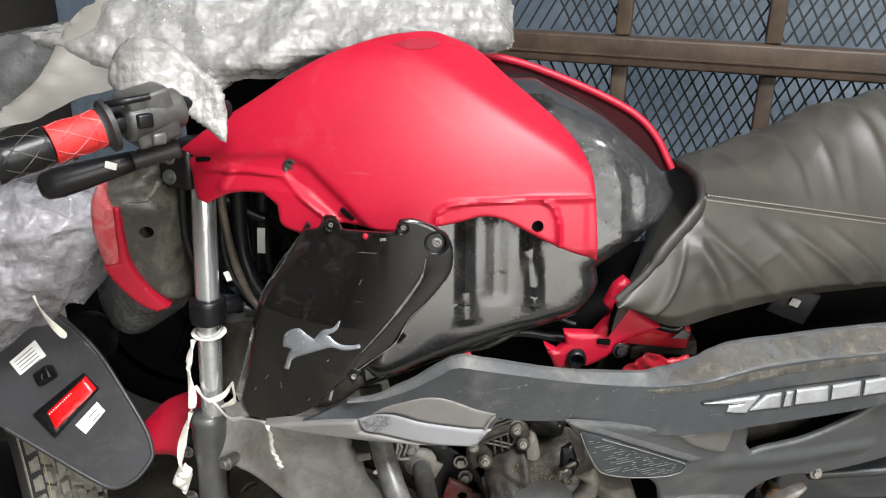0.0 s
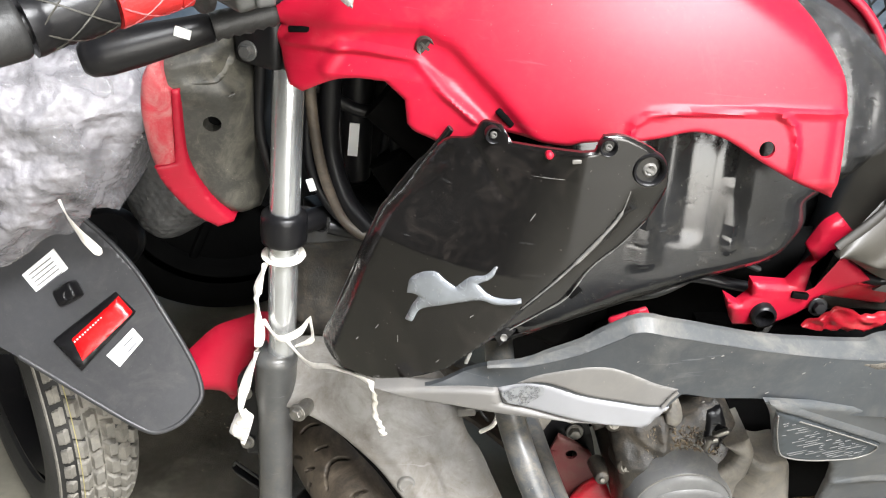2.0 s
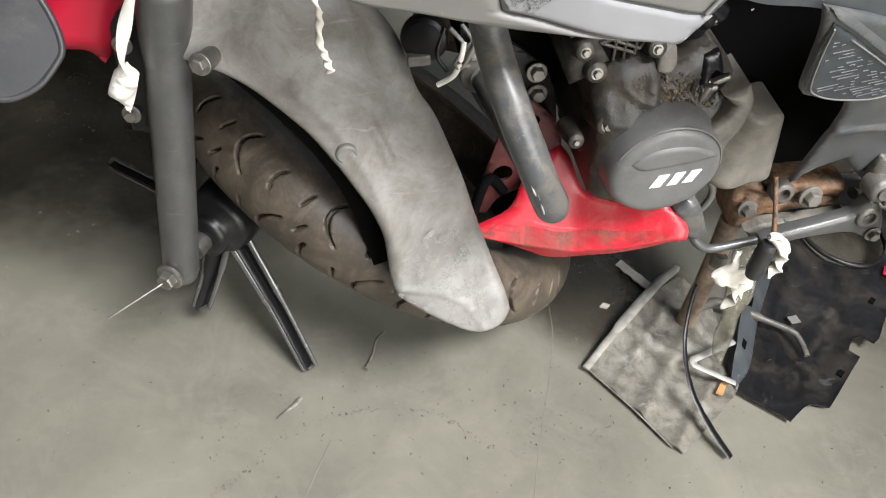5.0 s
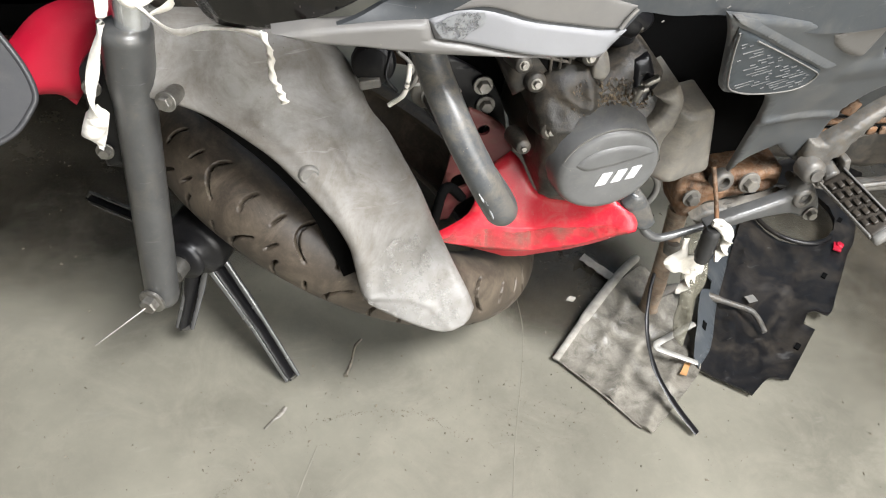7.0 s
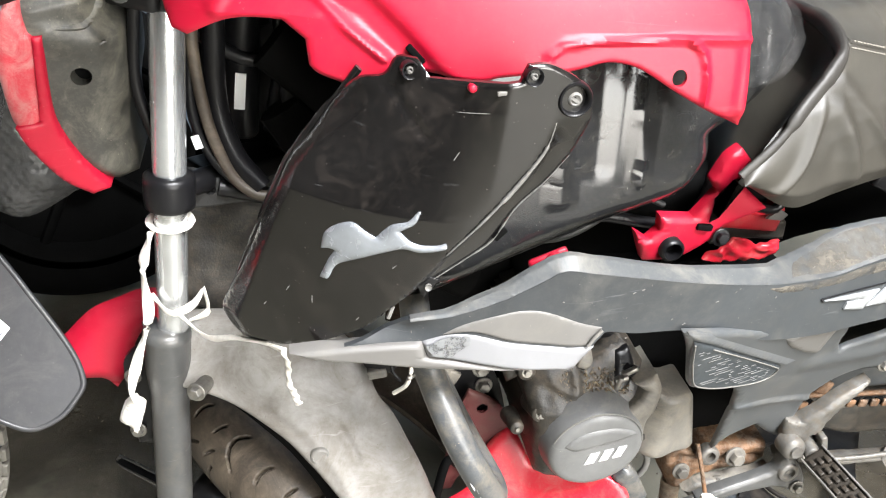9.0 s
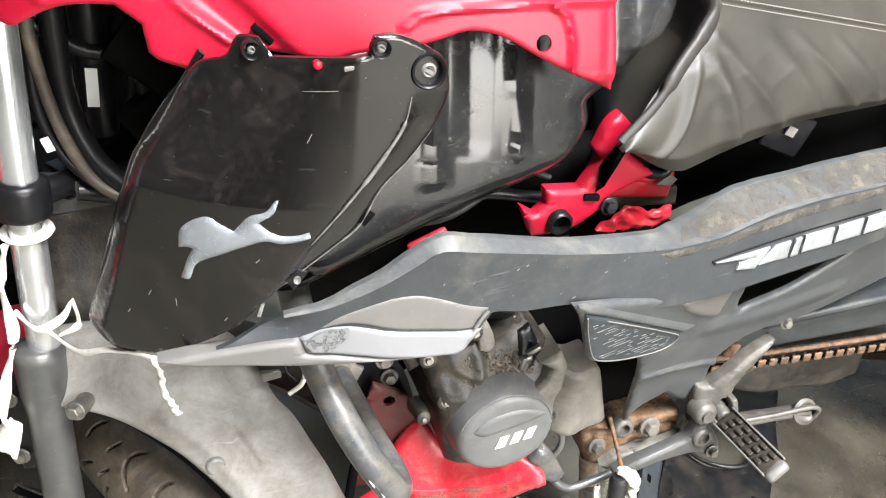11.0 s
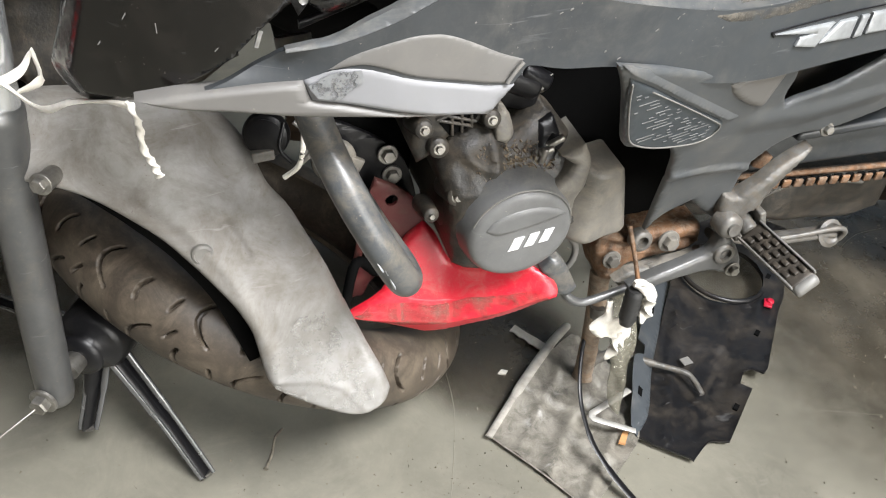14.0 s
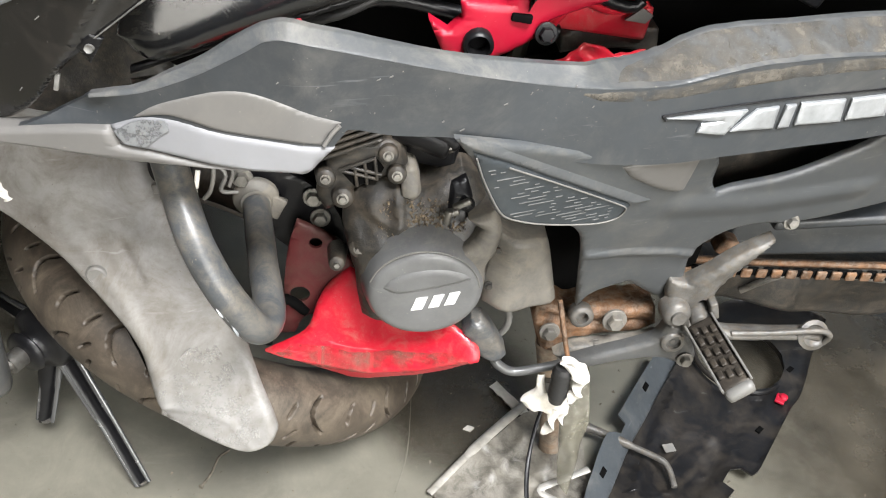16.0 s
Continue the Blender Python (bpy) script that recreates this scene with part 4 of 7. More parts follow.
low = part("lower_cover", panel(low_line, y_low, 0.005, 0.006, 0.005, 0.003, corner=45, ridges=[([(0.29, 0.452), (0.34, 0.447), (0.385, 0.437), (0.415, 0.425)], 0.007, 0.004), ([(0.36, 0.51), (0.45, 0.50), (0.56, 0.505)], 0.02, 0.003)]), LOW_PANEL, BIKE, "dusty charcoal lower frame cover")
plate_line = [(0.160, 0.609), (0.189, 0.594), (0.241, 0.564), (0.306, 0.527), (0.311, 0.522), (0.308, 0.513), (0.303, 0.506), (0.283, 0.502), (0.235, 0.510), (0.203, 0.523), (0.189, 0.537), (0.171, 0.576)]
plate = part("textured_plate", panel(plate_line, lambda x, z: y_low(x, z) - 0.003, 0.006, 0.006, 0.004, 0.002), PLATE, low, "grooved blue-grey trim plate")
part("plate_edge", sweep([(x, y_low(x, z) - 0.0035, z) for x, z in [(0.163, 0.604), (0.173, 0.577), (0.191, 0.539), (0.204, 0.5255), (0.236, 0.5125), (0.282, 0.5045), (0.301, 0.508), (0.307, 0.518), (0.303, 0.525), (0.241, 0.5615), (0.190, 0.590)]], 0.0008, 6, 6, 1.0, 0, 60), GREY_DUST, plate)
random.seed(4)
row_z = 0.5065
while row_z < 0.60:
    x = 0.166 + random.uniform(0, 0.02)
    while x < 0.31:
        L = random.choice((0.004, 0.006, 0.010, 0.016, 0.022))
        z0, z1 = row_z + 0.10 * (x - 0.24), row_z + 0.10 * (x + L - 0.24)
        if inside(x - 0.004, z0 - 0.003, plate_line) and inside(x + L + 0.004, z1 + 0.004, plate_line) and random.random() < 0.92:
            part("groove", block((x + L / 2, y_low(x + L / 2, (z0 + z1) / 2) - 0.0032, (z0 + z1) / 2), (L, 0.0006, 0.0007), ry=-5.7, rz=13.5, bevel=0), GROOVE, plate)
        x += L + random.uniform(0.002, 0.012)
    row_z += 0.0042
part("chamfer", panel([(0.149, 0.622), (0.187, 0.609), (0.235, 0.589), (0.268, 0.573), (0.311, 0.546), (0.354, 0.528), (0.330, 0.525), (0.313, 0.527), (0.306, 0.5305), (0.241, 0.5675), (0.189, 0.5975), (0.162, 0.612)],
    lambda x, z: y_low(x, z) - 0.006 + 0.5 * max(0, z - (0.612 - 0.56 * (x - 0.162)) + 0.004), 0.003, 0.006, 0.002, 0.001), LEDGE, low, "dusty chamfer above the trim plate, coloured lighter for caught light")
part("boss", panel([(0.287, 0.574), (0.311, 0.578), (0.370, 0.576), (0.379, 0.565), (0.384, 0.539), (0.379, 0.530), (0.341, 0.536), (0.303, 0.557)], lambda x, z: y_low(x, z) - 0.003 + 0.6 * max(0, x - 0.352), 0.006, 0.02, 0.004, 0.003), INSERT, low, "flat dusty boss")
bolt((0.503, y_low(0.503, 0.463) - 0.001, 0.463), (0, -1, 0.2), 0.0055, low)
part("inner_cover", panel([(0.36, 0.575), (0.43, 0.59), (0.55, 0.61), (0.72, 0.64), (0.72, 0.52), (0.575, 0.50), (0.5, 0.48), (0.42, 0.47)], lambda x, z: y_low(x, z) + 0.05 - 0.3 * max(0, 0.56 - z), 0.012, 0.01, 0.0, 0.0), ENGINE, BIKE, "brown dusty inner cover behind the slot")

# seat: a vinyl cover pulled over the cushion, rucked along its flank
def seat_low(x):
    return 0.728 - 0.013 * math.exp(-((x - 0.275) / 0.045) ** 2) - 0.032 * math.sin(min(1, max(0, x - 0.205) / 0.15) * math.pi / 2) + 0.12 * max(0, x - 0.29) * (1 if x < 0.45 else 0.16 / (x - 0.29))


def seat_edge(x):
    return 0.732 + 1.14 * (x - 0.205) if x < 0.304 else 0.845 - 0.18 * (x - 0.304) + 0.5 * max(0, x - 0.55) ** 2


def seat_crest(x):
    return float(np.interp(x, (0.205, 0.304, 0.345, 0.406, 0.464, 0.541, 0.65, 0.82), (seat_edge(0.205) + 0.004, 0.848, 0.857, 0.876, 0.900, 0.922, 0.936, 0.94)))


def seat_flank(x, z):
    return 0.87 + 0.25 * (x - 0.22) + 0.25 * (z - 0.7)


def ridged(p):
    return (1 - abs(noise.noise(p)) * 2.2) ** 3


bm, rows = bmesh.new(), []
def crease(d, w):
    """A fold that rises gently on one side and drops steeply on the other."""
    return math.exp(-(d / w) ** 2) if d < 0 else math.exp(-(d / (w * 0.35)) ** 2)


FLANK_FOLDS = ((0.255, 0.04, 0.010, 0.006), (0.300, -0.10, 0.016, 0.010), (0.338, -0.16, 0.012, 0.006), (0.40, -0.12, 0.020, 0.006), (0.45, -0.15, 0.014, 0.007), (0.50, -0.12, 0.012, 0.004), (0.57, -0.06, 0.02, 0.004))
TOP_FOLDS = ((0.312, 0.06, 0.008, 0.004), (0.345, 0.10, 0.010, 0.005), (0.372, 0.12, 0.009, 0.006), (0.425, 0.14, 0.013, 0.010), (0.46, 0.13, 0.010, 0.006), (0.53, 0.10, 0.018, 0.008), (0.60, 0.10, 0.02, 0.008))
NS, NV = 240, 80
for i in range(NS):
    s = i / (NS - 1)
    x = 0.205 + 0.60 * s
    z_low, z_edge, z_top = seat_low(x), seat_edge(x), seat_crest(x)
    reach = 0.10 + 0.17 * min(1, max(0, x - 0.22) / 0.1)
    row = []
    for j in range(NV):
        v = j / (NV - 1)
        if v < 0.5:
            k = v / 0.5
            z = z_low + (z_edge - z_low) * k
            y = seat_flank(x, z) - 0.010 * math.sin(k * math.pi) + 0.010 * max(0, 0.15 - k) / 0.15
            y -= 0.0007 * ridged(Vector((x * 9 + z * 8, z * 26 - x * 14, 0.5))) * math.sin(k * math.pi)
            for x0, c, w, amp in FLANK_FOLDS:
                y -= 0.95 * amp * crease(x - x0 - c * (k - 0.5) - 0.02 * math.sin(k * 3), w) * math.sin(min(1, k * 1.15) * math.pi) ** 0.7
        else:
            k = (v - 0.5) / 0.5
            z = z_edge + (z_top - z_edge) * math.sin(min(1, k * 2.2) * math.pi * 0.5) - 0.45 * max(0, k - 0.45) ** 2
            y = seat_flank(x, z_edge) + reach * k
            lift = 0.004 * ridged(Vector((x * 20 - y * 12, y * 9, 7))) + 0.002 * noise.noise(Vector((x * 50, y * 30, 2)))
            for x0, c, w, amp in TOP_FOLDS:
                lift += 0.5 * amp * crease(x - x0 - c * (1 - k) - 0.012 * math.sin(k * 5), w)
            z += lift * min(1, k * 5) * min(1, max(0, x - 0.25) * 12)
            z -= 0.05 * min(1, k * 8) * min(1, max(0, 0.310 - x) / 0.006)
        row.append(bm.verts.new((x, y, z)))
    rows.append(row)
for a, b in zip(rows, rows[1:]):
    for j in range(NV - 1):
        bm.faces.new((a[j], b[j], b[j + 1], a[j + 1]))
bm.faces.new(rows[0]), bm.faces.new(rows[-1][::-1])
bm.faces.new([r[0] for r in rows]), bm.faces.new([r[-1] for r in rows][::-1])
seat = part("seat", bm, SEAT, BIKE, "grey vinyl seat cover, rucked and dusty", 60)
part("front_edge", sweep([(0.205, 0.874, 0.734), (0.237, 0.882, 0.765), (0.262, 0.895, 0.795), (0.288, 0.912, 0.818), (0.303, 0.928, 0.833), (0.311, 0.97, 0.845), (0.312, 1.02, 0.846), (0.305, 1.07, 0.842)], [0.003, 0.005, 0.006, 0.006, 0.005, 0.004], 10, 6, 1.6), SEAT_EDGE, seat, "turned seat lip")
for off in (0.0, 0.006):
    st = bmesh.new()
    for i in range(110):
        x = 0.31 + i * 0.0042
        ze = seat_edge(x)
        bmesh.ops.create_cube(st, size=1, matrix=pose(x, seat_flank(x, ze) - 0.0028, ze + 0.001 - off, 0, 8, 12) @ Matrix.Diagonal((0.0024, 0.0014, 0.001, 1)))
    tagged(part("stitching", st, THREAD, seat), kind="stuff")

# red bracket and clutter under the seat
br = part("red_bracket", panel([(0.152, 0.68), (0.189, 0.676), (0.208, 0.702), (0.198, 0.714), (0.208, 0.737), (0.22, 0.747), (0.241, 0.728), (0.238, 0.705), (0.271, 0.68), (0.224, 0.663), (0.217, 0.651), (0.184, 0.633), (0.144, 0.633), (0.129, 0.665),
    (0.145, 0.655), (0.155, 0.665)], y_bracket, 0.008, 0.012, 0.005, 0.004, holes=[(0.168, 0.648, 0.009)]), RED, BIKE, "broken red plastic bracket")
bolt((0.221, 0.90, 0.656), (0, -1, 0.2), 0.006, br, BLACK_PLASTIC)
part("slot", block((0.2, 0.899, 0.668), (0.016, 0.006, 0.006), ry=6, bevel=0.001), DARK_VOID, br)
part("bush", lathe((0.168, 0.90, 0.648), (0, -1, 0), [(0, 0.012), (0.012, 0.012), (0.014, 0.009), (0.002, 0.007), (0.002, 0.0)], 18), BLACK_PLASTIC, br)
part("red_tray", joined(sweep([(0.225, 0.93, 0.645), (0.25, 0.94, 0.668), (0.28, 0.945, 0.66), (0.31, 0.95, 0.664)], 0.009, 8, 5, 0.5), sweep([(0.30, 0.95, 0.66), (0.315, 0.96, 0.69), (0.305, 0.97, 0.72)], 0.008, 8, 5, 0.5), block((0.27, 0.96, 0.65), (0.10, 0.02, 0.03), ry=5, bevel=0.004)), RED_DUSTY, BIKE, "red inner plastic, dusty and cracked")
part("small_red_clip", joined(block((0.025, 0.836, 0.674), (0.035, 0.006, 0.012), ry=-25, bevel=0.003), lathe((0.029, 0.833, 0.676), (0, -1, 0), [(0, 0.008), (0.004, 0.008), (0.005, 0.005)], 14)), RED, BIKE)
part("electric_box", block((0.44, 0.96, 0.70), (0.055, 0.03, 0.045), ry=22, bevel=0.004), BLACK_PLASTIC, BIKE, "black bracket with a pale label")
part("label", block((0.44, 0.9425, 0.703), (0.012, 0.002, 0.010), ry=22, bevel=0), GREY_DUST, BIKE)
# near-black fill behind the panels, added in place of deep shade
part("gap_backing", panel([(0.06, 0.58), (0.08, 0.70), (0.10, 0.74), (0.20, 0.70), (0.42, 0.72), (0.80, 0.74), (0.80, 0.60), (0.45, 0.58), (0.30, 0.50), (0.28, 0.38), (0.18, 0.36), (0.10, 0.42)], lambda x, z: 1.0 + 0.05 * x, 0.03, 0.10, 0.03, 0.02), DARK_VOID, BIKE, "near-black backing added for the shade behind the panels")
# far-side panels, added black so the lit floor doesn't show through gaps
part("side_shroud", panel(shroud_line, lambda x, z: 1.19, 0.02, 0.004, 0.0, 0.0), BLACK_PLASTIC, BIKE, "added far-side shroud, black to fill the dark gaps")
part("side_panel", panel(side_line, lambda x, z: 1.17 - 0.15 * max(0, x - 0.04), 0.02, 0.005, 0.0, 0.0), BLACK_PLASTIC, BIKE, "added far-side panel, black to fill the dark gaps")
# tubes added to fill the shaded gap under the tank with near-black
part("under_tank_fill", joined(sweep([(-0.20, 1.0, 0.80), (-0.06, 0.985, 0.70), (0.10, 0.98, 0.665), (0.30, 0.985, 0.67)], 0.028, 12, 6), sweep([(-0.19, 1.0, 0.74), (-0.10, 0.985, 0.62), (0.0, 0.985, 0.56)], 0.026, 12, 6)), DARK_VOID, BIKE, "near-black tubes added for the shade under the tank")
for pts_, r, mt in (([(-0.07, 0.96, 0.63), (0.02, 0.92, 0.640), (0.09, 0.925, 0.665), (0.16, 0.93, 0.655), (0.24, 0.94, 0.64)], 0.006, BLACK_PLASTIC), ([(-0.02, 0.92, 0.655), (0.05, 0.89, 0.662), (0.12, 0.91, 0.69)], 0.004, GRIP_BLACK),
                    ([(0.23, 0.93, 0.69), (0.30, 0.94, 0.665), (0.31, 0.95, 0.71), (0.33, 0.96, 0.69)], 0.005, BLACK_PLASTIC), ([(0.10, 0.92, 0.672), (0.13, 0.925, 0.690), (0.17, 0.93, 0.675)], 0.003, GRIP_BLACK)):
    part("cable", sweep(pts_, r, 8, 6), mt, BIKE)
part("connector", block((0.082, 0.893, 0.69), (0.018, 0.012, 0.010), ry=-12, bevel=0.001), BLACK_PLASTIC, BIKE)
part("connector", block((0.068, 0.893, 0.685), (0.009, 0.011, 0.009), ry=-12, bevel=0.001), WIRE_BLUE, BIKE, "blue plug")

# engine
eng = part("crankcase", lathe((0.146, 1.05, 0.392), (0.04, -1, 0.02), [(0, 0.074), (0.09, 0.074), (0.104, 0.071), (0.116, 0.066), (0.124, 0.060)], 44), ENGINE, BIKE, "grimy black engine, added out of view for its shade casting caked with dirt")


def y_case(x, z):
    return 0.908 + 0.55 * max(0, z - 0.425) + 0.25 * max(0, 0.10 - x)


part("upper_case", panel([(0.09, 0.337), (0.084, 0.368), (0.080, 0.404), (0.074, 0.425), (0.068, 0.449), (0.085, 0.472), (0.116, 0.478), (0.14, 0.472), (0.162, 0.486), (0.182, 0.490), (0.197, 0.478), (0.210, 0.455), (0.212, 0.423), (0.204, 0.36), (0.18, 0.33), (0.12, 0.325)],
    y_case, 0.005, 0.12, 0.012, 0.010, wobble=0.003, wob_scale=50, ridges=[([(0.094, 0.46), (0.118, 0.445), (0.128, 0.43)], 0.008, 0.004), ([(0.118, 0.478), (0.122, 0.45)], 0.009, 0.006)]), ENGINE, eng)
cov = part("engine_cover", lathe((0.147, 0.948, 0.389), (0.03, -1, -0.06), [(0.0, 0.066), (0.030, 0.0615), (0.044, 0.0575), (0.050, 0.0555), (0.0545, 0.0525), (0.0565, 0.049), (0.0572, 0.044), (0.0575, 0.02), (0.0575, 0.0)], 60), ENGINE_COVER, eng, "round black alternator cover with an oval rib")


def y_cov(x, z):
    return 0.8905 + 0.03 * (x - 0.147) - 0.06 * (z - 0.389)


part("raised_oval", panel([(0.108, 0.398), (0.116, 0.410), (0.134, 0.419), (0.16, 0.4225), (0.18, 0.418), (0.19, 0.411), (0.172, 0.403), (0.136, 0.393), (0.12, 0.391)], lambda x, z: y_cov(x, z) - 0.0022, 0.004, 0.005, 0.006, 0.0022), ENGINE_COVER, cov, "raised rib on the cover")
part("rim_ring", sweep([(0.147 + 0.0535 * math.cos(a), y_cov(0.147 + 0.0535 * math.cos(a), 0.389 + 0.0535 * math.sin(a)) + 0.003, 0.389 + 0.0535 * math.sin(a)) for a in [0.15 + k * 0.16 for k in range(18)]], 0.0009, 6, 3), GREY_DUST, cov, "pale line along the upper half of the rim")
for k, (x, w) in enumerate(((0.1435, 0.011), (0.1595, 0.010), (0.1745, 0.010))):
    z0 = 0.3685 + k * 0.0035
    o = [(x - w / 2 - 0.002, z0), (x + w / 2 - 0.002, z0 + 0.002), (x + w / 2 + 0.002, z0 + 0.0185), (x - w / 2 + 0.002, z0 + 0.0165)]
    part("mark", panel(o, lambda x, z: y_cov(x, z) - 0.0012, 0.02, 0.003, 0, 0, corner=20), WHITE_PAINT, cov, "white painted mark")
part("arm", panel([(0.184, 0.463), (0.196, 0.468), (0.208, 0.474), (0.216, 0.456), (0.212, 0.432), (0.205, 0.416), (0.206, 0.392), (0.190, 0.402), (0.179, 0.415), (0.167, 0.427), (0.187, 0.441), (0.197, 0.455)], lambda x, z: 0.900 + 0.25 * max(0, z - 0.43), 0.005, 0.05, 0.006, 0.005), ENGINE_PALE, eng, "pale dust-caked case arm")
# black panel laid on the case to give a hollow's shade
part("case_shade_panel", panel([(0.162, 0.452), (0.168, 0.484), (0.182, 0.490), (0.192, 0.468), (0.180, 0.448), (0.170, 0.440)], lambda x, z: y_case(x, z) - 0.002, 0.004, 0.006, 0.006, 0.004, wobble=0.002, wob_scale=90), BLACK_PLASTIC, eng, "black panel on the casting for a hollow's shade")
part("clip", joined(rod((0.160, 0.915, 0.467), (0.174, 0.915, 0.472), 0.004), rod((0.163, 0.913, 0.458), (0.165, 0.912, 0.474), 0.0035), block((0.1765, 0.917, 0.478), (0.018, 0.006, 0.006), ry=-30, bevel=0.002)), STEEL, eng, "bright wire clip")
part("gusset", panel([(0.122, 0.472), (0.121, 0.490), (0.127, 0.500), (0.134, 0.497), (0.140, 0.478), (0.134, 0.468)], lambda x, z: 0.934 + 0.3 * (z - 0.48), 0.006, 0.03, 0.003, 0.003), ENGINE_PALE, eng, "dusty cast gusset")
spc = part("sprocket_cover", panel([(0.205, 0.417), (0.211, 0.450), (0.228, 0.441), (0.259, 0.438), (0.267, 0.430), (0.287, 0.356), (0.280, 0.348), (0.239, 0.345), (0.212, 0.350), (0.206, 0.381)], lambda x, z: 0.920 - 0.010 * math.exp(-((x - 0.236) / 0.02) ** 2) + 0.25 * max(0, 0.226 - x), 0.005, 0.05, 0.008, 0.006), ENGINE_PALE, BIKE, "dusty grey plastic sprocket cover")
for x, z in ((0.217, 0.425), (0.214, 0.378)):
    bolt((x, 0.919, z), (0, -1, 0.1), 0.0033, spc, ENGINE)
cylr = part("cylinder_head", panel([(0.043, 0.463), (0.051, 0.491), (0.059, 0.508), (0.083, 0.520), (0.110, 0.522), (0.122, 0.514), (0.128, 0.495), (0.110, 0.484), (0.095, 0.476), (0.075, 0.464), (0.064, 0.448), (0.052, 0.440)], lambda x, z: 0.946, 0.007, 0.09, 0.007, 0.006, wobble=0.002), ENGINE, BIKE, "finned black cylinder head")
for k in range(5):
    part("fin", block((0.068 + 0.004 * k, 0.985, 0.5135 + 0.0082 * k), (0.075, 0.09, 0.0028), ry=-24, bevel=0.001), ENGINE, cylr)
part("grille_recess", panel([(0.064, 0.492), (0.087, 0.501), (0.097, 0.507), (0.105, 0.496), (0.099, 0.483), (0.079, 0.474)], lambda x, z: 0.9445, 0.02, 0.003, 0, 0, corner=20), DARK_VOID, cylr)
for a, b in (((0.066, 0.492), (0.100, 0.484)), ((0.075, 0.496), (0.103, 0.489)), ((0.087, 0.501), (0.090, 0.478)), ((0.096, 0.506), (0.099, 0.483)), ((0.078, 0.497), (0.081, 0.475)), ((0.064, 0.492), (0.097, 0.507))):
    part("grille_bar", rod((a[0], 0.943, a[1]), (b[0], 0.943, b[1]), 0.0017, seg=8), ENGINE, cylr)
part("intake", joined(rod((0.115, 0.965, 0.532), (0.165, 0.955, 0.518), 0.016), rod((0.145, 0.955, 0.535), (0.172, 0.95, 0.522), 0.010), block((0.15, 0.98, 0.50), (0.05, 0.03, 0.03), ry=10, bevel=0.006)), BLACK_PLASTIC, BIKE, "black intake stub")
for p, r in (((0.068, 0.938, 0.464), 0.009), ((0.052, 0.940, 0.484), 0.008), ((0.117, 0.938, 0.492), 0.008), ((0.108, 0.94, 0.512), 0.008), ((0.123, 0.925, 0.442), 0.008), ((0.085, 0.918, 0.421), 0.009), ((0.163, 0.945, 0.521), 0.006), ((0.176, 0.932, 0.466), 0.008), ((0.064, 0.925, 0.395), 0.007)):
    part("boss", rod((p[0], p[1] + 0.035, p[2] - 0.008), (p[0], p[1] - 0.001, p[2] + 0.001), r * 1.5, r * 1.15), ENGINE, eng)
    bolt(p, (0, -1, 0.25), r * 0.44, eng, STEEL)
part("sensor", joined(rod((0.172, 0.945, 0.462), (0.186, 0.925, 0.472), 0.006), block((0.182, 0.93, 0.470), (0.012, 0.014, 0.010), ry=30, bevel=0.002)), BLACK_PLASTIC, eng)
mount = part("engine_mount", panel([(-0.045, 0.46), (-0.019, 0.456), (0.001, 0.448), (0.041, 0.424), (0.062, 0.396), (0.075, 0.358), (0.082, 0.324), (0.05, 0.335), (0.012, 0.345), (-0.03, 0.40)], lambda x, z: 1.008, 0.02, 0.006, 0.003, 0.001), BLACK_PLASTIC, BIKE, "black steel mounting plate")
for p in ((0.045, 1.006, 0.39), (0.058, 1.004, 0.356), (-0.031, 0.998, 0.442), (0.038, 1.004, 0.417)):
    bolt(p, (0, -1, 0.15), 0.0072, mount)
# two near-black plates added to put deep shade behind guard and covers
part("gap_plate_front", panel([(-0.085, 0.60), (0.14, 0.60), (0.16, 0.50), (0.10, 0.40), (0.05, 0.33), (-0.005, 0.36), (-0.045, 0.44)], lambda x, z: 1.035, 0.03, 0.05, 0.01, 0.01), DARK_VOID, BIKE, "near-black plate added for the shade behind the guard")
part("gap_plate_rear", panel([(0.17, 0.30), (0.16, 0.42), (0.15, 0.57), (0.34, 0.57), (0.46, 0.50), (0.46, 0.35), (0.34, 0.31)], lambda x, z: 0.985, 0.03, 0.05, 0.01, 0.01), DARK_VOID, BIKE, "near-black plate added for the shade behind the covers")
part("wire", sweep([(-0.052, 0.955, 0.515), (-0.048, 0.945, 0.49), (-0.052, 0.945, 0.465), (-0.06, 0.95, 0.45)], 0.0022, 6, 6), GREY_DUST, BIKE, "pale wire")
crumb = bmesh.new()
random.seed(21)
for k in range(1700):
    x, z = random.gauss(0.145, 0.022), random.gauss(0.452, 0.009)
    if not 0.10 < x < 0.188 or not 0.43 < z < 0.472 or (x - 0.146) ** 2 + (z - 0.39) ** 2 < 0.0028:
        continue
    y, q = y_case(x, z) - 0.0003, 0.0006 + 0.0026 * random.random() ** 4
    vs = [crumb.verts.new((x + q * random.uniform(-1, 1), y - q * random.uniform(-0.3, 0.3), z + q * random.uniform(-1, 1))) for _ in range(3)] + [crumb.verts.new((x, y - q * 1.2, z))]
    for a, b, c in ((0, 1, 3), (1, 2, 3), (2, 0, 3)):
        crumb.faces.new((vs[a], vs[b], vs[c]))
tagged(part("caked_dirt", crumb, CRUMB, eng, "crumbs of dried dirt on the casting"), kind="stuff")
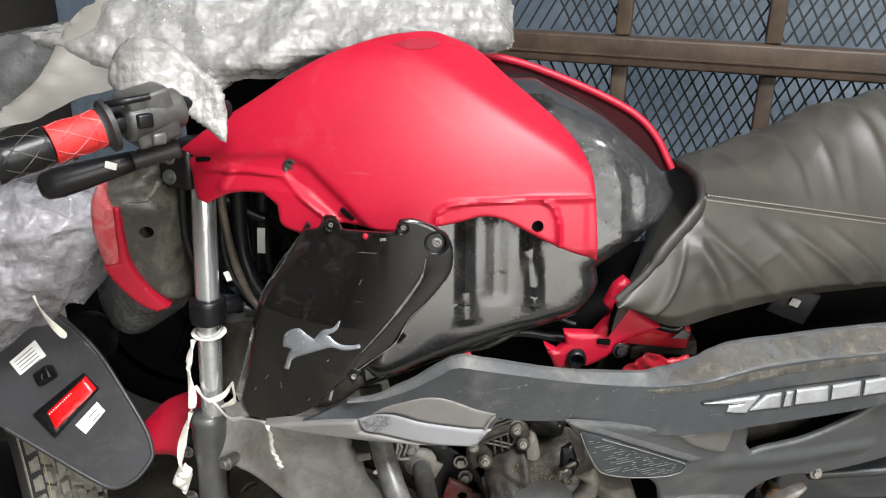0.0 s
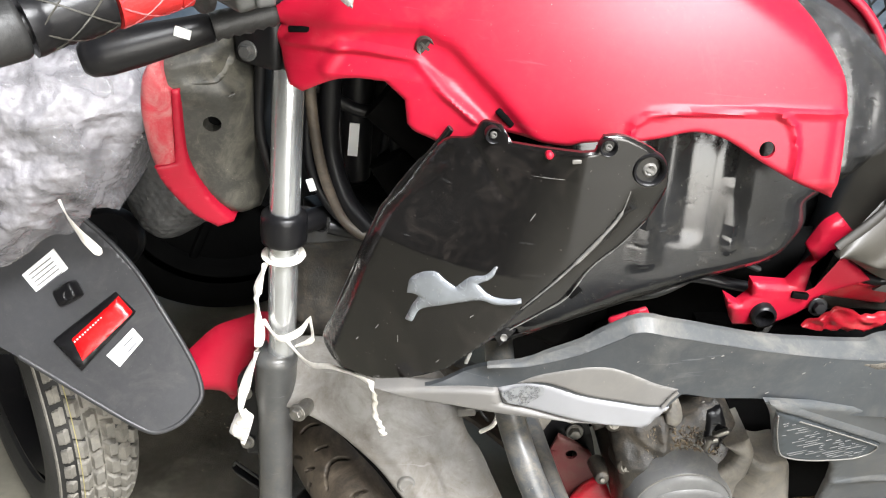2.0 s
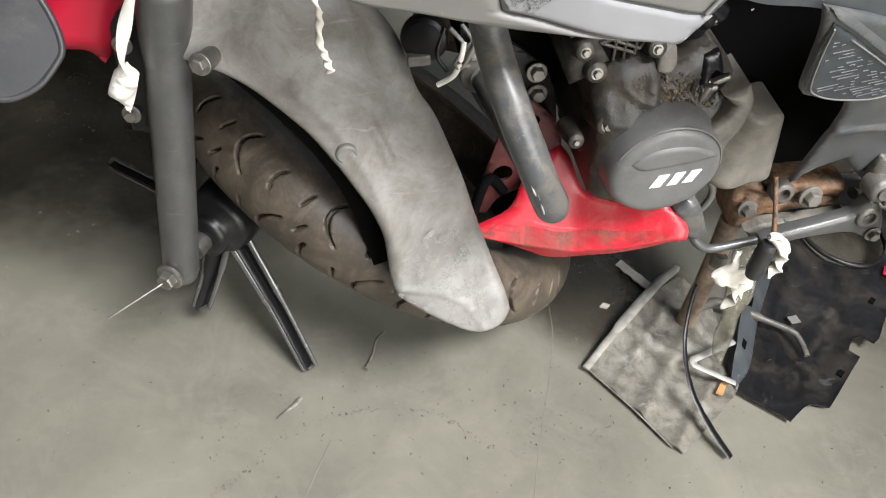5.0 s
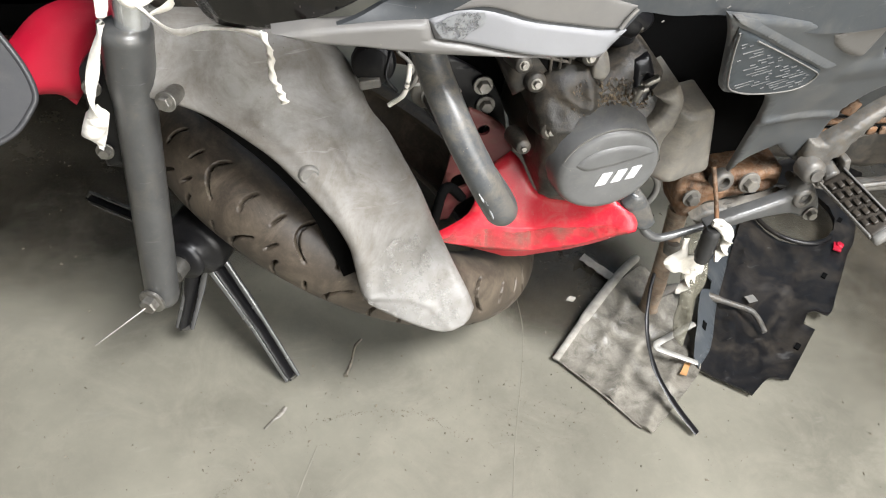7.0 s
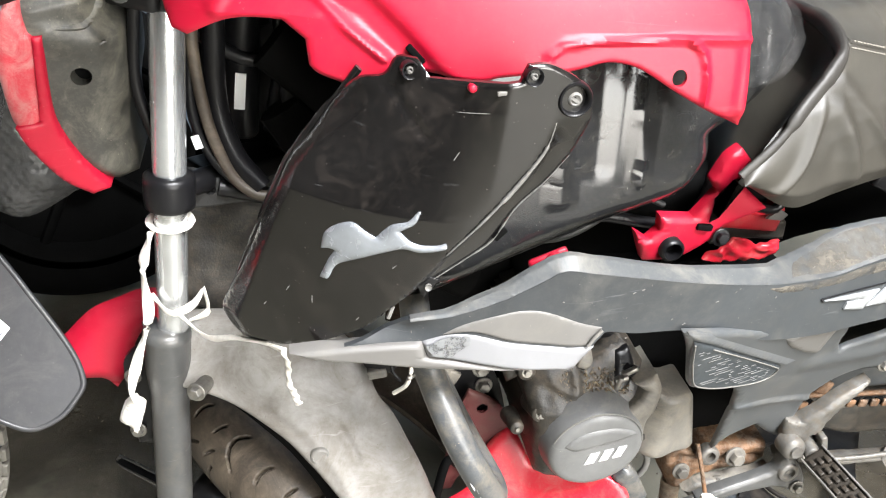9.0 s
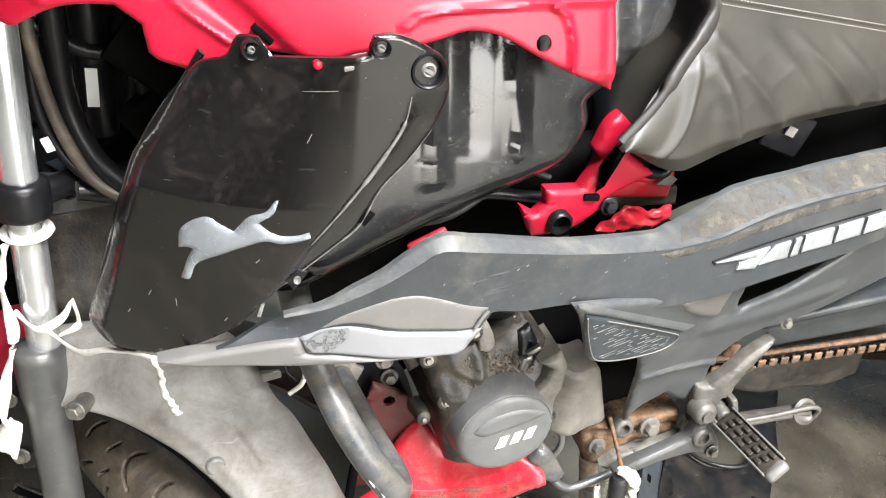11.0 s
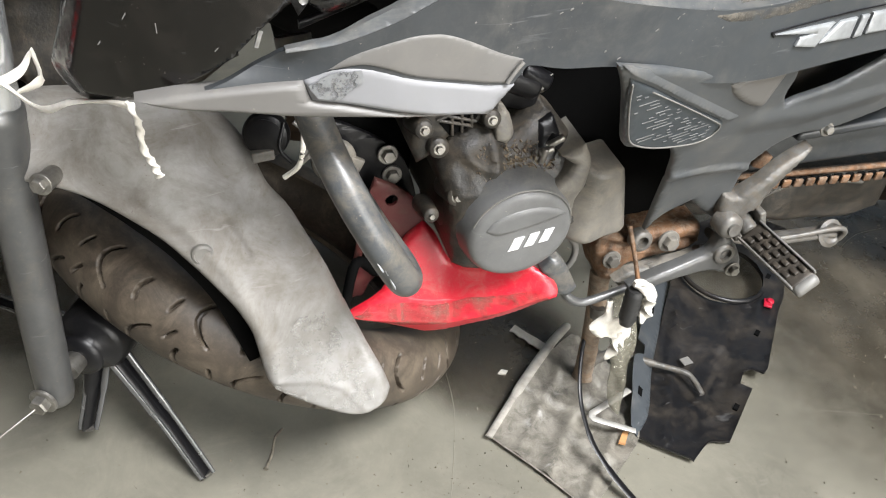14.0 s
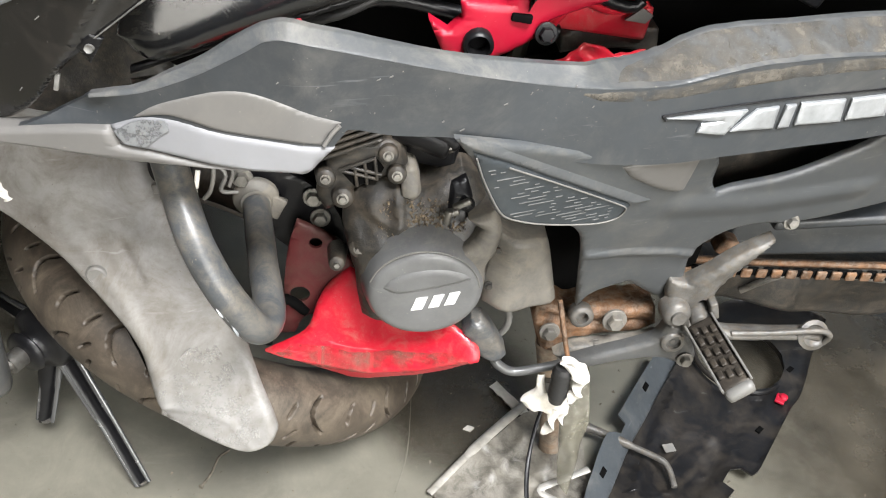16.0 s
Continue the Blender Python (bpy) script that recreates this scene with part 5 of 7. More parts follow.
part("loom", joined(sweep([(-0.06, 0.99, 0.47), (-0.045, 0.985, 0.455), (-0.05, 0.985, 0.435), (-0.035, 0.99, 0.43)], 0.0022, 6, 6), sweep([(-0.05, 0.99, 0.475), (-0.038, 0.985, 0.46), (-0.042, 0.985, 0.44)], 0.002, 6, 6)), GREY_DUST, BIKE, "pale wires behind the guard")

# engine guard bar
guard = part("engine_guard", sweep([(-0.078, 0.885, 0.61), (-0.072, 0.870, 0.575), (-0.060, 0.848, 0.54), (-0.044, 0.818, 0.508), (-0.027, 0.803, 0.478), (-0.011, 0.799, 0.450), (0.001, 0.803, 0.429), (0.008, 0.818, 0.419), (0.008, 0.842, 0.415), (-0.003, 0.90, 0.415), (-0.017, 0.985, 0.418)], 0.0138, 22, 9), GUARD, BIKE, "bent grey steel guard tube with chipped paint")
part("clamp", joined(lathe((-0.019, 1.0, 0.419), (0.1, -1, 0.02), [(0, 0.023), (0.005, 0.023), (0.007, 0.021), (0.009, 0.0165), (0.014, 0.015)], 22), block((-0.006, 0.996, 0.412), (0.03, 0.006, 0.026), ry=25, bevel=0.002)), ENGINE_PALE, guard, "dusty mounting flange")
for a, b in (((-0.062, 0.836, 0.535), (-0.047, 0.808, 0.508)), ((-0.041, 0.799, 0.489), (-0.022, 0.787, 0.455)), ((-0.024, 0.788, 0.463), (-0.011, 0.786, 0.436))):
    m_ = Vector(a).lerp(Vector(b), 0.5) + Vector((0, 0.0015, 0))
    part("chip", sweep([a, m_, b], [0.0008, 0.0024, 0.0016, 0.0022, 0.0008], 8, 8, 0.5), CHIP, guard, "bare metal where the paint chipped")

# belly pan
belly_line = [(-0.012, 0.247), (0.031, 0.272), (0.043, 0.300), (0.055, 0.320), (0.077, 0.341), (0.090, 0.330), (0.106, 0.303), (0.126, 0.300), (0.15, 0.302), (0.175, 0.314), (0.193, 0.308), (0.212, 0.297), (0.214, 0.283), (0.201, 0.267), (0.178, 0.248), (0.13, 0.229), (0.084, 0.212), (0.062, 0.221), (0.037, 0.233), (0.012, 0.241)]


def y_pan(x, z):
    """The pan's upper flank leans back above a rib and its floor turns under."""
    rib = float(np.interp(x, [-0.012, 0.05, 0.10, 0.15, 0.20], [0.246, 0.243, 0.243, 0.258, 0.283]))
    return y_belly(x, z) + 0.55 * abs(z - rib) - 0.012


belly = part("belly_pan", panel(belly_line, y_pan, 0.006, 0.004, 0.004, 0.003), RED_DUSTY, BIKE, "scraped and dusty red belly pan")
part("inner_wall", panel([(0.022, 0.40), (0.05, 0.385), (0.066, 0.37), (0.081, 0.335), (0.081, 0.293), (0.03, 0.265), (0.018, 0.240), (0.0, 0.238), (0.006, 0.30), (0.012, 0.36)], lambda x, z: 0.985, 0.01, 0.004, 0.004, 0.002, holes=[(0.024, 0.300, 0.011), (0.041, 0.372, 0.007)]), RED_INNER, belly, "dusty red inner wall with openings, coloured dark for its shade")
part("dirt_smear", panel([(0.0, 0.248), (0.03, 0.262), (0.08, 0.262), (0.15, 0.276), (0.20, 0.292), (0.205, 0.28), (0.15, 0.254), (0.08, 0.238), (0.03, 0.240)], lambda x, z: y_pan(x, z) - 0.0012, 0.005, 0.0012, 0, 0, rough_edge=0.005), SMEAR, belly, "brown dirt smeared along the pan")
part("brace", sweep([(-0.01, 0.955, 0.255), (0.005, 0.975, 0.30), (0.03, 0.985, 0.275)], 0.006, 8, 5), DARK_VOID, belly)

# front fork, hub and mudguard
LEFT0, LEFT1 = Vector((-0.309, 0.958, 0.185)), Vector((-0.285, 0.985, 0.85))
LAT, REAR = Vector((0.5, 0.86, 0)), Vector((0.86, -0.5, 0))


def leg(z, side=0):
    return LEFT0.lerp(LEFT1, (z - LEFT0.z) / (LEFT1.z - LEFT0.z)) + LAT * 0.17 * side


fork = part("fork", joined(rod(leg(0.86), leg(0.86, 1), 0.024), block(tuple((leg(0.855) + leg(0.855, 1)) / 2), (0.10, 0.20, 0.03), rz=-30, bevel=0.006), rod((leg(0.80) + leg(0.80, 1)) / 2 + Vector((0.02, 0, 0)), (leg(0.95) + leg(0.95, 1)) / 2 + Vector((0.06, 0, 0)), 0.022)), BLACK_PLASTIC, BIKE, "front fork yokes")
for side_ in (0, 1):
    ax = leg(0.8, side_) - leg(0.2, side_)
    part("stanchion", rod(leg(0.50, side_), leg(0.86, side_), 0.0150, seg=32), CHROME, fork, "bright chromed fork tube with grime")
    o = leg(0.17, side_)
    ax = leg(0.515, side_) + Vector((-0.006, 0, 0)) - o
    L = ax.length
    part("slider", lathe(o, ax, [(0, 0.011), (0.004, 0.0165), (0.012, 0.0185), (0.10, 0.0190), (L - 0.08, 0.0195), (L - 0.055, 0.0222), (L - 0.014, 0.0230), (L - 0.012, 0.0238), (L - 0.004, 0.0232), (L, 0.0175)], 32), SLIDER, fork, "grey painted fork slider, scratched")
    part("lower_clamp", lathe(leg(0.645, side_), ax, [(0, 0.018), (0.003, 0.0225), (0.008, 0.0232), (0.028, 0.0232), (0.033, 0.0225), (0.036, 0.018)], 28), BLACK_PLASTIC, fork)
part("yoke_lug", joined(rod(leg(0.662), leg(0.662) + Vector((0.05, 0.05, -0.005)), 0.012), block(tuple(leg(0.655) + Vector((0.06, 0.07, 0))), (0.09, 0.05, 0.02), rz=35, bevel=0.004)), BLACK_PLASTIC, fork)
part("top_clamp", joined(rod(leg(0.83), leg(0.885), 0.030), block(tuple(leg(0.855) + Vector((-0.02, -0.012, 0))), (0.05, 0.03, 0.05), rz=-30, bevel=0.008)), BLACK_PLASTIC, fork)
for dz in (0.0, 0.024):
    bolt(tuple(leg(0.845 + dz) + Vector((-0.032, -0.024, 0))), (-0.3, -1, 0.1), 0.006, fork, SLIDER)
axle = part("axle", joined(rod(leg(0.19) - LAT * 0.024, leg(0.19) + LAT * 0.16, 0.007), lathe(leg(0.19) + LAT * 0.022, LAT, [(0, 0.012), (0.02, 0.012), (0.022, 0.010)], 18)), STEEL, fork)
bolt(tuple(leg(0.19) - LAT * 0.019), -LAT, 0.010, fork)
part("split_pin", rod(leg(0.19) - LAT * 0.028, leg(0.19) - LAT * 0.03 + Vector((-0.055, -0.03, -0.02)), 0.0012, seg=6), STEEL, fork, "bent wire pin")
HUBC = leg(0.19) + LAT * 0.085
hub = part("wheel_hub", lathe(leg(0.19) + LAT * 0.04, LAT, [(0, 0.010), (0.002, 0.024), (0.008, 0.026), (0.012, 0.020), (0.018, 0.022), (0.022, 0.034), (0.03, 0.040), (0.07, 0.040), (0.076, 0.034), (0.09, 0.02)], 32), BLACK_PLASTIC, fork, "black wheel hub left after the rim broke away")
for tip, wid in ((Vector((-0.169, 0.948, 0.012)), 0.0115), (Vector((-0.298, 1.02, 0.045)), 0.0125), (Vector((-0.40, 1.15, 0.16)), 0.010), (Vector((-0.20, 1.14, 0.10)), 0.012)):
    root = HUBC + (tip - HUBC).normalized() * 0.03
    mid = (root + tip) / 2 + (tip - root).cross(Vector((0, 1, 0))).normalized() * 0.002
    ax_, sd = (tip - root).normalized(), Vector((0, -1, 0.35)).normalized()
    wd = ax_.cross(sd).normalized() * wid
    sp = part("spoke", sweep([root, mid, tip], [wid * 1.15, wid * 0.95, wid * 0.8], 12, 8, 0.35), BLACK_PLASTIC, hub, "snapped black cast spoke")
    for sg in (-1, 1):
        part("flange", sweep([root + wd * sg * 0.9 + sd * 0.003, mid + wd * sg * 0.75 + sd * 0.004, tip + wd * sg * 0.7 + sd * 0.003], [wid * 0.30, wid * 0.22, wid * 0.20], 10, 8, 1.3), SPOKE, sp)
    part("broken_end", lathe(tip - ax_ * 0.003, ax_, [(0, wid * 0.75), (0.004, wid * 0.62), (0.005, wid * 0.3)], 10), STEEL, sp, "bright snapped metal")

fender_line = [(-0.33, 0.5), (-0.286, 0.508), (-0.242, 0.509), (-0.198, 0.504), (-0.167, 0.5), (-0.136, 0.488), (-0.112, 0.468), (-0.10, 0.45), (-0.09, 0.43), (-0.073, 0.411), (-0.057, 0.386), (-0.040, 0.355), (-0.025, 0.322), (-0.008, 0.292), (0.005, 0.270), (0.011, 0.256), (0.004, 0.243), (-0.014, 0.2335),
               (-0.034, 0.2335), (-0.067, 0.245), (-0.094, 0.2585), (-0.104, 0.27), (-0.109, 0.287), (-0.113, 0.306), (-0.118, 0.323), (-0.130, 0.344), (-0.147, 0.365), (-0.163, 0.383), (-0.182, 0.401), (-0.202, 0.415), (-0.24, 0.436), (-0.278, 0.447), (-0.31, 0.45)]
fender = part("mudguard", panel(fender_line, y_fender, 0.004, 0.005, 0.006, 0.005, corner=50,
    ridges=[([(-0.20, 0.440), (-0.168, 0.418), (-0.135, 0.380), (-0.115, 0.340), (-0.100, 0.300), (-0.098, 0.275)], 0.010, 0.0025), ([(-0.098, 0.272), (-0.06, 0.270), (-0.035, 0.262), (-0.015, 0.240)], 0.006, 0.0015), ([(-0.132, 0.415), (-0.122, 0.40), (-0.115, 0.388)], 0.006, -0.004)]), FENDER, BIKE, "dusty grey plastic front mudguard, smeared with dirt")
part("grommet", lathe((-0.154, y_fender(-0.154, 0.394) + 0.004, 0.394), (0.05, -1, 0.15), [(0, 0.010), (0.004, 0.010), (0.006, 0.009), (0.0065, 0.0075), (0.005, 0.007), (0.005, 0.0)], 22), GREY_DUST, fender, "dusty rubber plug")
part("scuff", panel([(-0.10, 0.30), (-0.075, 0.33), (-0.05, 0.325), (-0.02, 0.285), (-0.005, 0.255), (-0.03, 0.242), (-0.07, 0.252), (-0.10, 0.268)], lambda x, z: y_fender(x, z) - 0.0035, 0.006, 0.0006, 0, 0, rough_edge=0.006), SCUFF, fender, "pale scuffs on the worn end")
# black strip added along the edge as the mudguard's shadow on the tyre
part("shade_strip", panel([(-0.27, 0.452), (-0.235, 0.442), (-0.195, 0.420), (-0.155, 0.385), (-0.122, 0.342), (-0.105, 0.300), (-0.10, 0.268), (-0.118, 0.258), (-0.133, 0.292), (-0.150, 0.325), (-0.180, 0.362), (-0.215, 0.392), (-0.27, 0.428)], lambda x, z: y_fender(max(x, -0.26), z) + 0.045, 0.008, 0.004, 0, 0), DARK_VOID, fender, "black strip standing for the mudguard's shadow on the tyre")
part("spacer", rod((-0.262, 0.965, 0.453), (-0.275, 0.935, 0.458), 0.0085), STEEL, fender)
bolt((-0.275, 0.937, 0.458), (-0.4, -0.9, 0.15), 0.0066, fender)
part("front_half", panel([(-0.44, 0.425), (-0.42, 0.445), (-0.392, 0.472), (-0.362, 0.485), (-0.336, 0.494), (-0.31, 0.492), (-0.315, 0.455), (-0.335, 0.455), (-0.347, 0.436), (-0.356, 0.405), (-0.368, 0.386), (-0.383, 0.397), (-0.42, 0.399)], lambda x, z: 1.03 + 0.3 * (z - 0.42), 0.01, 0.004, 0.02, 0.014), RED, fender, "red painted front half of the mudguard")
bkt = part("fender_stay", panel([(-0.352, 0.45), (-0.335, 0.475), (-0.31, 0.47), (-0.315, 0.38), (-0.325, 0.335), (-0.345, 0.34)], lambda x, z: 0.992, 0.02, 0.006, 0.004, 0.002), BLACK_PLASTIC, fender)
for z in (0.437, 0.362):
    bolt((-0.343, 0.99, z), (-0.2, -1, 0.1), 0.006, bkt)

# front tyre, come off its rim and lying tilted under the engine


def road_groove(a, b):
    """Sipes of a road tyre: on each side a long sickle groove, a short one and a slit for each pitch."""
    p = (a / (math.tau / 15)) % 1
    g = 0.0
    for s, c0, lo, hi, lean, bow, wid, deep in ((1, 0.15, 0.05, 1.05, -0.10, 0.55, 0.024, 0.009), (1, 0.50, 0.25, 0.85, 0.06, 0.40, 0.022, 0.008), (1, 0.80, 0.40, 0.80, 0.12, 0.10, 0.018, 0.007),
                                                (-1, 0.65, 0.05, 1.05, -0.10, 0.55, 0.024, 0.009), (-1, 0.0, 0.25, 0.85, 0.06, 0.40, 0.022, 0.008), (-1, 0.30, 0.40, 0.80, 0.12, 0.10, 0.018, 0.007),
                                                (1, 0.95, -0.20, 0.15, 0.25, 0.0, 0.020, 0.007)):
        t = s * b
        if lo < t < hi:
            c = c0 + lean * t + bow * (t - 0.55) ** 2
            dd = abs((p - c + 0.5) % 1 - 0.5)
            end = min(1, (t - lo) / 0.08, (hi - t) / 0.08)
            g = max(g, deep * end * min(1, max(0, 2.2 * (1 - dd / wid))))
    return g


part("front_tyre", tyre_mesh((-0.072, 1.165, 0.174), (0.451, 0.158, 0.878), 0.243, 0.044, 0.047, 1512, 110, road_groove), RUBBER, BIKE, "brown dusty road tyre lying tilted without its rim")

# handlebar end
bar = part("handlebar", sweep([(-0.23, 0.90, 0.94), (-0.265, 0.85, 0.955), (-0.315, 0.795, 0.947), (-0.40, 0.728, 0.925)], 0.011, 14, 6), BLACK_PLASTIC, BIKE, "handlebar with controls")
G0, G1 = Vector((-0.313, 0.797, 0.948)), Vector((-0.398, 0.730, 0.926))
gx = G1 - G0
L = gx.length
part("grip_flange", lathe(G0, gx, [(0, 0.013), (0.001, 0.0255), (0.006, 0.0255), (0.008, 0.0195), (0.012, 0.0188)], 30), GRIP_BLACK, bar)
part("grip", joined(lathe(G0, gx, [(0.009, 0.012), (0.010, 0.0185), (0.02, 0.0185)] + [(0.02 + k * 0.003, 0.0178 + 0.0008 * (k % 2)) for k in range(14)], 28)), GRIP_RED, bar, "red and black patterned rubber grip")
part("grip_outer", lathe(G0 + gx.normalized() * 0.061, gx, [(0, 0.0178)] + [(0.002 + k * 0.003, 0.0178 + 0.0008 * (k % 2)) for k in range(14)] + [(0.046, 0.0195), (0.050, 0.0195)], 28), BLACK_PLASTIC, bar)
gu, gv, gw = frame_of(gx)
for turn in (-1, 1):
    for k in range(5):
        a0 = k * math.tau / 5
        part("grip_line", sweep([tuple(G0 + gw * (0.012 + 0.046 * j / 9) + (gu * math.cos(a0 + turn * j * 0.2) + gv * math.sin(a0 + turn * j * 0.2)) * 0.0184) for j in range(10)], 0.0006, 5, 3), RED_PALE, bar)
        part("grip_line", sweep([tuple(G0 + gw * (0.062 + 0.044 * j / 9) + (gu * math.cos(a0 + turn * j * 0.2) + gv * math.sin(a0 + turn * j * 0.2)) * 0.0184) for j in range(10)], 0.0006, 5, 3), SHELL, bar)
part("bar_weight", lathe(G1 + gx.normalized() * 0.003, gx, [(0, 0.017), (0.003, 0.0185), (0.03, 0.0175), (0.036, 0.015), (0.036, 0.009), (0.030, 0.008), (0.030, 0.0)], 26), GRIP_BLACK, bar, "black bar end")
sw = part("switch_housing", joined(block((-0.288, 0.826, 0.951), (0.045, 0.045, 0.052), rz=38, ry=-12, bevel=0.005), rod((-0.305, 0.803, 0.948), (-0.262, 0.845, 0.955), 0.021)), GREY_SWITCH, bar, "grey-black switch housing")
part("button", block((-0.281, 0.797, 0.952), (0.016, 0.008, 0.014), rz=38, bevel=0.003), BLACK_PLASTIC, sw)
part("button", block((-0.272, 0.806, 0.932), (0.014, 0.006, 0.012), rz=38, bevel=0.003), SLIDER, sw)
part("clutch_lever", sweep([(-0.275, 0.80, 0.975), (-0.30, 0.785, 0.972), (-0.325, 0.80, 0.965)], 0.005, 8, 5, 0.7), BLACK_PLASTIC, bar)
ind = part("indicator", lathe((-0.325, 0.878, 0.889), (-0.088, -0.03, -0.022), [(0, 0.008), (0.003, 0.0115), (0.02, 0.0125), (0.055, 0.0155), (0.080, 0.0165), (0.094, 0.0145), (0.099, 0.010), (0.10, 0.0)], 12), BLACK_PLASTIC, BIKE, "black turn indicator on a rubber stem")
part("stem", lathe((-0.28, 0.893, 0.90), (-0.088, -0.03, -0.022), [(k * 0.0045, 0.0095 + 0.0018 * (k % 2)) for k in range(12)], 18), GRIP_BLACK, ind)
part("label", block((-0.343, 0.8565, 0.889), (0.012, 0.002, 0.007), ry=14, bevel=0), WHITE_PAPER, ind)

# headlamp shell with red trim
head_line = [(-0.402, 0.828), (-0.396, 0.842), (-0.357, 0.853), (-0.334, 0.852), (-0.328, 0.828), (-0.321, 0.818), (-0.318, 0.796), (-0.318, 0.763), (-0.324, 0.723), (-0.321, 0.668), (-0.345, 0.662), (-0.378, 0.69), (-0.398, 0.74), (-0.406, 0.79)]


def y_head(x, z):
    return 0.965 + 0.3 * (x + 0.35) - 0.2 * (z - 0.75)


head = part("headlamp_shell", panel(head_line, y_head, 0.008, 0.10, 0.02, 0.02, ridges=[([(-0.37, 0.81), (-0.335, 0.80)], 0.02, 0.005)], holes=[(-0.352, 0.775, 0.008)]), SHELL, BIKE, "dusty black headlamp shell")
part("trim", panel([(-0.392, 0.843), (-0.386, 0.842), (-0.383, 0.817), (-0.379, 0.812), (-0.381, 0.774), (-0.384, 0.741), (-0.399, 0.722), (-0.406, 0.738), (-0.4085, 0.766), (-0.4085, 0.792), (-0.403, 0.822)], lambda x, z: y_head(x, z) - 0.006 + 0.25 * max(0, -0.392 - x), 0.005, 0.02, 0.004, 0.004), RED_PALE, head, "faded dusty red fairing edge")
part("trim", panel([(-0.380, 0.813), (-0.373, 0.814), (-0.3755, 0.774), (-0.3745, 0.736), (-0.361, 0.698), (-0.342, 0.665), (-0.357, 0.660), (-0.378, 0.679), (-0.397, 0.713), (-0.404, 0.735), (-0.386, 0.738), (-0.383, 0.774)], lambda x, z: y_head(x, z) - 0.008, 0.005, 0.022, 0.003, 0.002), RED, head, "bright red trim strip")
part("brow", panel([(-0.394, 0.842), (-0.357, 0.852), (-0.335, 0.852), (-0.330, 0.832), (-0.345, 0.816), (-0.372, 0.815), (-0.380, 0.82)], lambda x, z: y_head(x, z) - 0.003 + 0.8 * max(0, z - 0.818), 0.005, 0.01, 0.003, 0.002), SHELL, head, "upper lip of the shell, leaning back")
part("step_edge", sweep([(x, y_head(x, z) - 0.001, z) for x, z in ((-0.378, 0.800), (-0.352, 0.797), (-0.330, 0.806))], [0.001, 0.0022, 0.0012], 8, 6), SHELL, head)
part("hole_bush", lathe((-0.352, y_head(-0.352, 0.775) + 0.02, 0.775), (0, -1, 0), [(0, 0.008), (0.004, 0.008), (0.004, 0.0)], 14), DARK_VOID, head)

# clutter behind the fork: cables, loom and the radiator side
# black panel added behind the fork to fill the shaded space
part("head_backing", panel([(-0.27, 0.88), (-0.05, 0.90), (-0.05, 0.70), (-0.10, 0.60), (-0.20, 0.60), (-0.28, 0.66)], lambda x, z: 1.08, 0.03, 0.10, 0.02, 0.015), BLACK_PLASTIC, BIKE, "black backing panel for the shade round the frame head")
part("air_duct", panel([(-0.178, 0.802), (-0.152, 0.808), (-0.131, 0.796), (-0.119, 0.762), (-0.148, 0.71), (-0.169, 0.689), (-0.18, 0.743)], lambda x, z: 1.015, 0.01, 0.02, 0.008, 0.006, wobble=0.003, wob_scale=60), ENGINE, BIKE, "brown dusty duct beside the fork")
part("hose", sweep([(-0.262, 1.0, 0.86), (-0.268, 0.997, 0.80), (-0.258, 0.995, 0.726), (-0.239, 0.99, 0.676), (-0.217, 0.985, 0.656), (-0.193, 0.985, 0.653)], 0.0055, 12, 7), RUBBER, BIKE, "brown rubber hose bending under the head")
# near-black panel, added so the gap under the wrap stays dark
part("wrap_gap_backing", panel([(-0.34, 0.83), (-0.33, 0.93), (-0.26, 0.985), (-0.10, 1.01), (0.0, 1.0), (0.02, 0.93), (-0.08, 0.85), (-0.22, 0.82)], lambda x, z: 1.10, 0.02, 0.08, 0.02, 0.015), DARK_VOID, BIKE, "near-black panel added to darken the gap under the wrap")
part("mudguard_bridge", panel([(-0.315, 0.50), (-0.30, 0.60), (-0.25, 0.64), (-0.18, 0.64), (-0.12, 0.60), (-0.10, 0.50), (-0.16, 0.47), (-0.26, 0.47)], lambda x, z: 1.07 + 0.25 * (z - 0.55), 0.012, 0.01, 0.01, 0.008, wobble=0.004, wob_scale=40), ENGINE, fender, "brown dusty bridge behind the fork")
for pts_, r in (([(-0.265, 1.0, 0.83), (-0.272, 1.0, 0.75), (-0.262, 1.0, 0.70), (-0.235, 0.995, 0.665), (-0.19, 0.98, 0.645)], 0.006), ([(-0.25, 1.01, 0.83), (-0.25, 1.01, 0.74), (-0.235, 1.0, 0.69), (-0.21, 0.99, 0.66)], 0.012), ([(-0.27, 1.02, 0.80), (-0.22, 1.03, 0.77), (-0.16, 1.03, 0.79)], 0.008),
                ([(-0.30, 0.99, 0.70), (-0.315, 0.99, 0.76), (-0.31, 0.98, 0.83)], 0.006), ([(-0.25, 1.0, 0.655), (-0.20, 1.0, 0.645), (-0.16, 0.96, 0.66)], 0.010), ([(-0.20, 1.04, 0.86), (-0.19, 1.04, 0.78), (-0.20, 1.03, 0.70)], 0.010)):
    part("cable", sweep(pts_, r * 0.85, 10, 6), BLACK_PLASTIC, BIKE)
part("stay_bracket", panel([(-0.287, 0.671), (-0.268, 0.669), (-0.222, 0.653), (-0.205, 0.648), (-0.205, 0.638), (-0.219, 0.639), (-0.269, 0.631), (-0.29, 0.634)], lambda x, z: 1.0, 0.006, 0.008, 0.003, 0.002, corner=30, holes=[(-0.258, 0.652, 0.006), (-0.238, 0.648, 0.005)]), GRIP_BLACK, BIKE, "black drilled bracket behind the fork clamp")
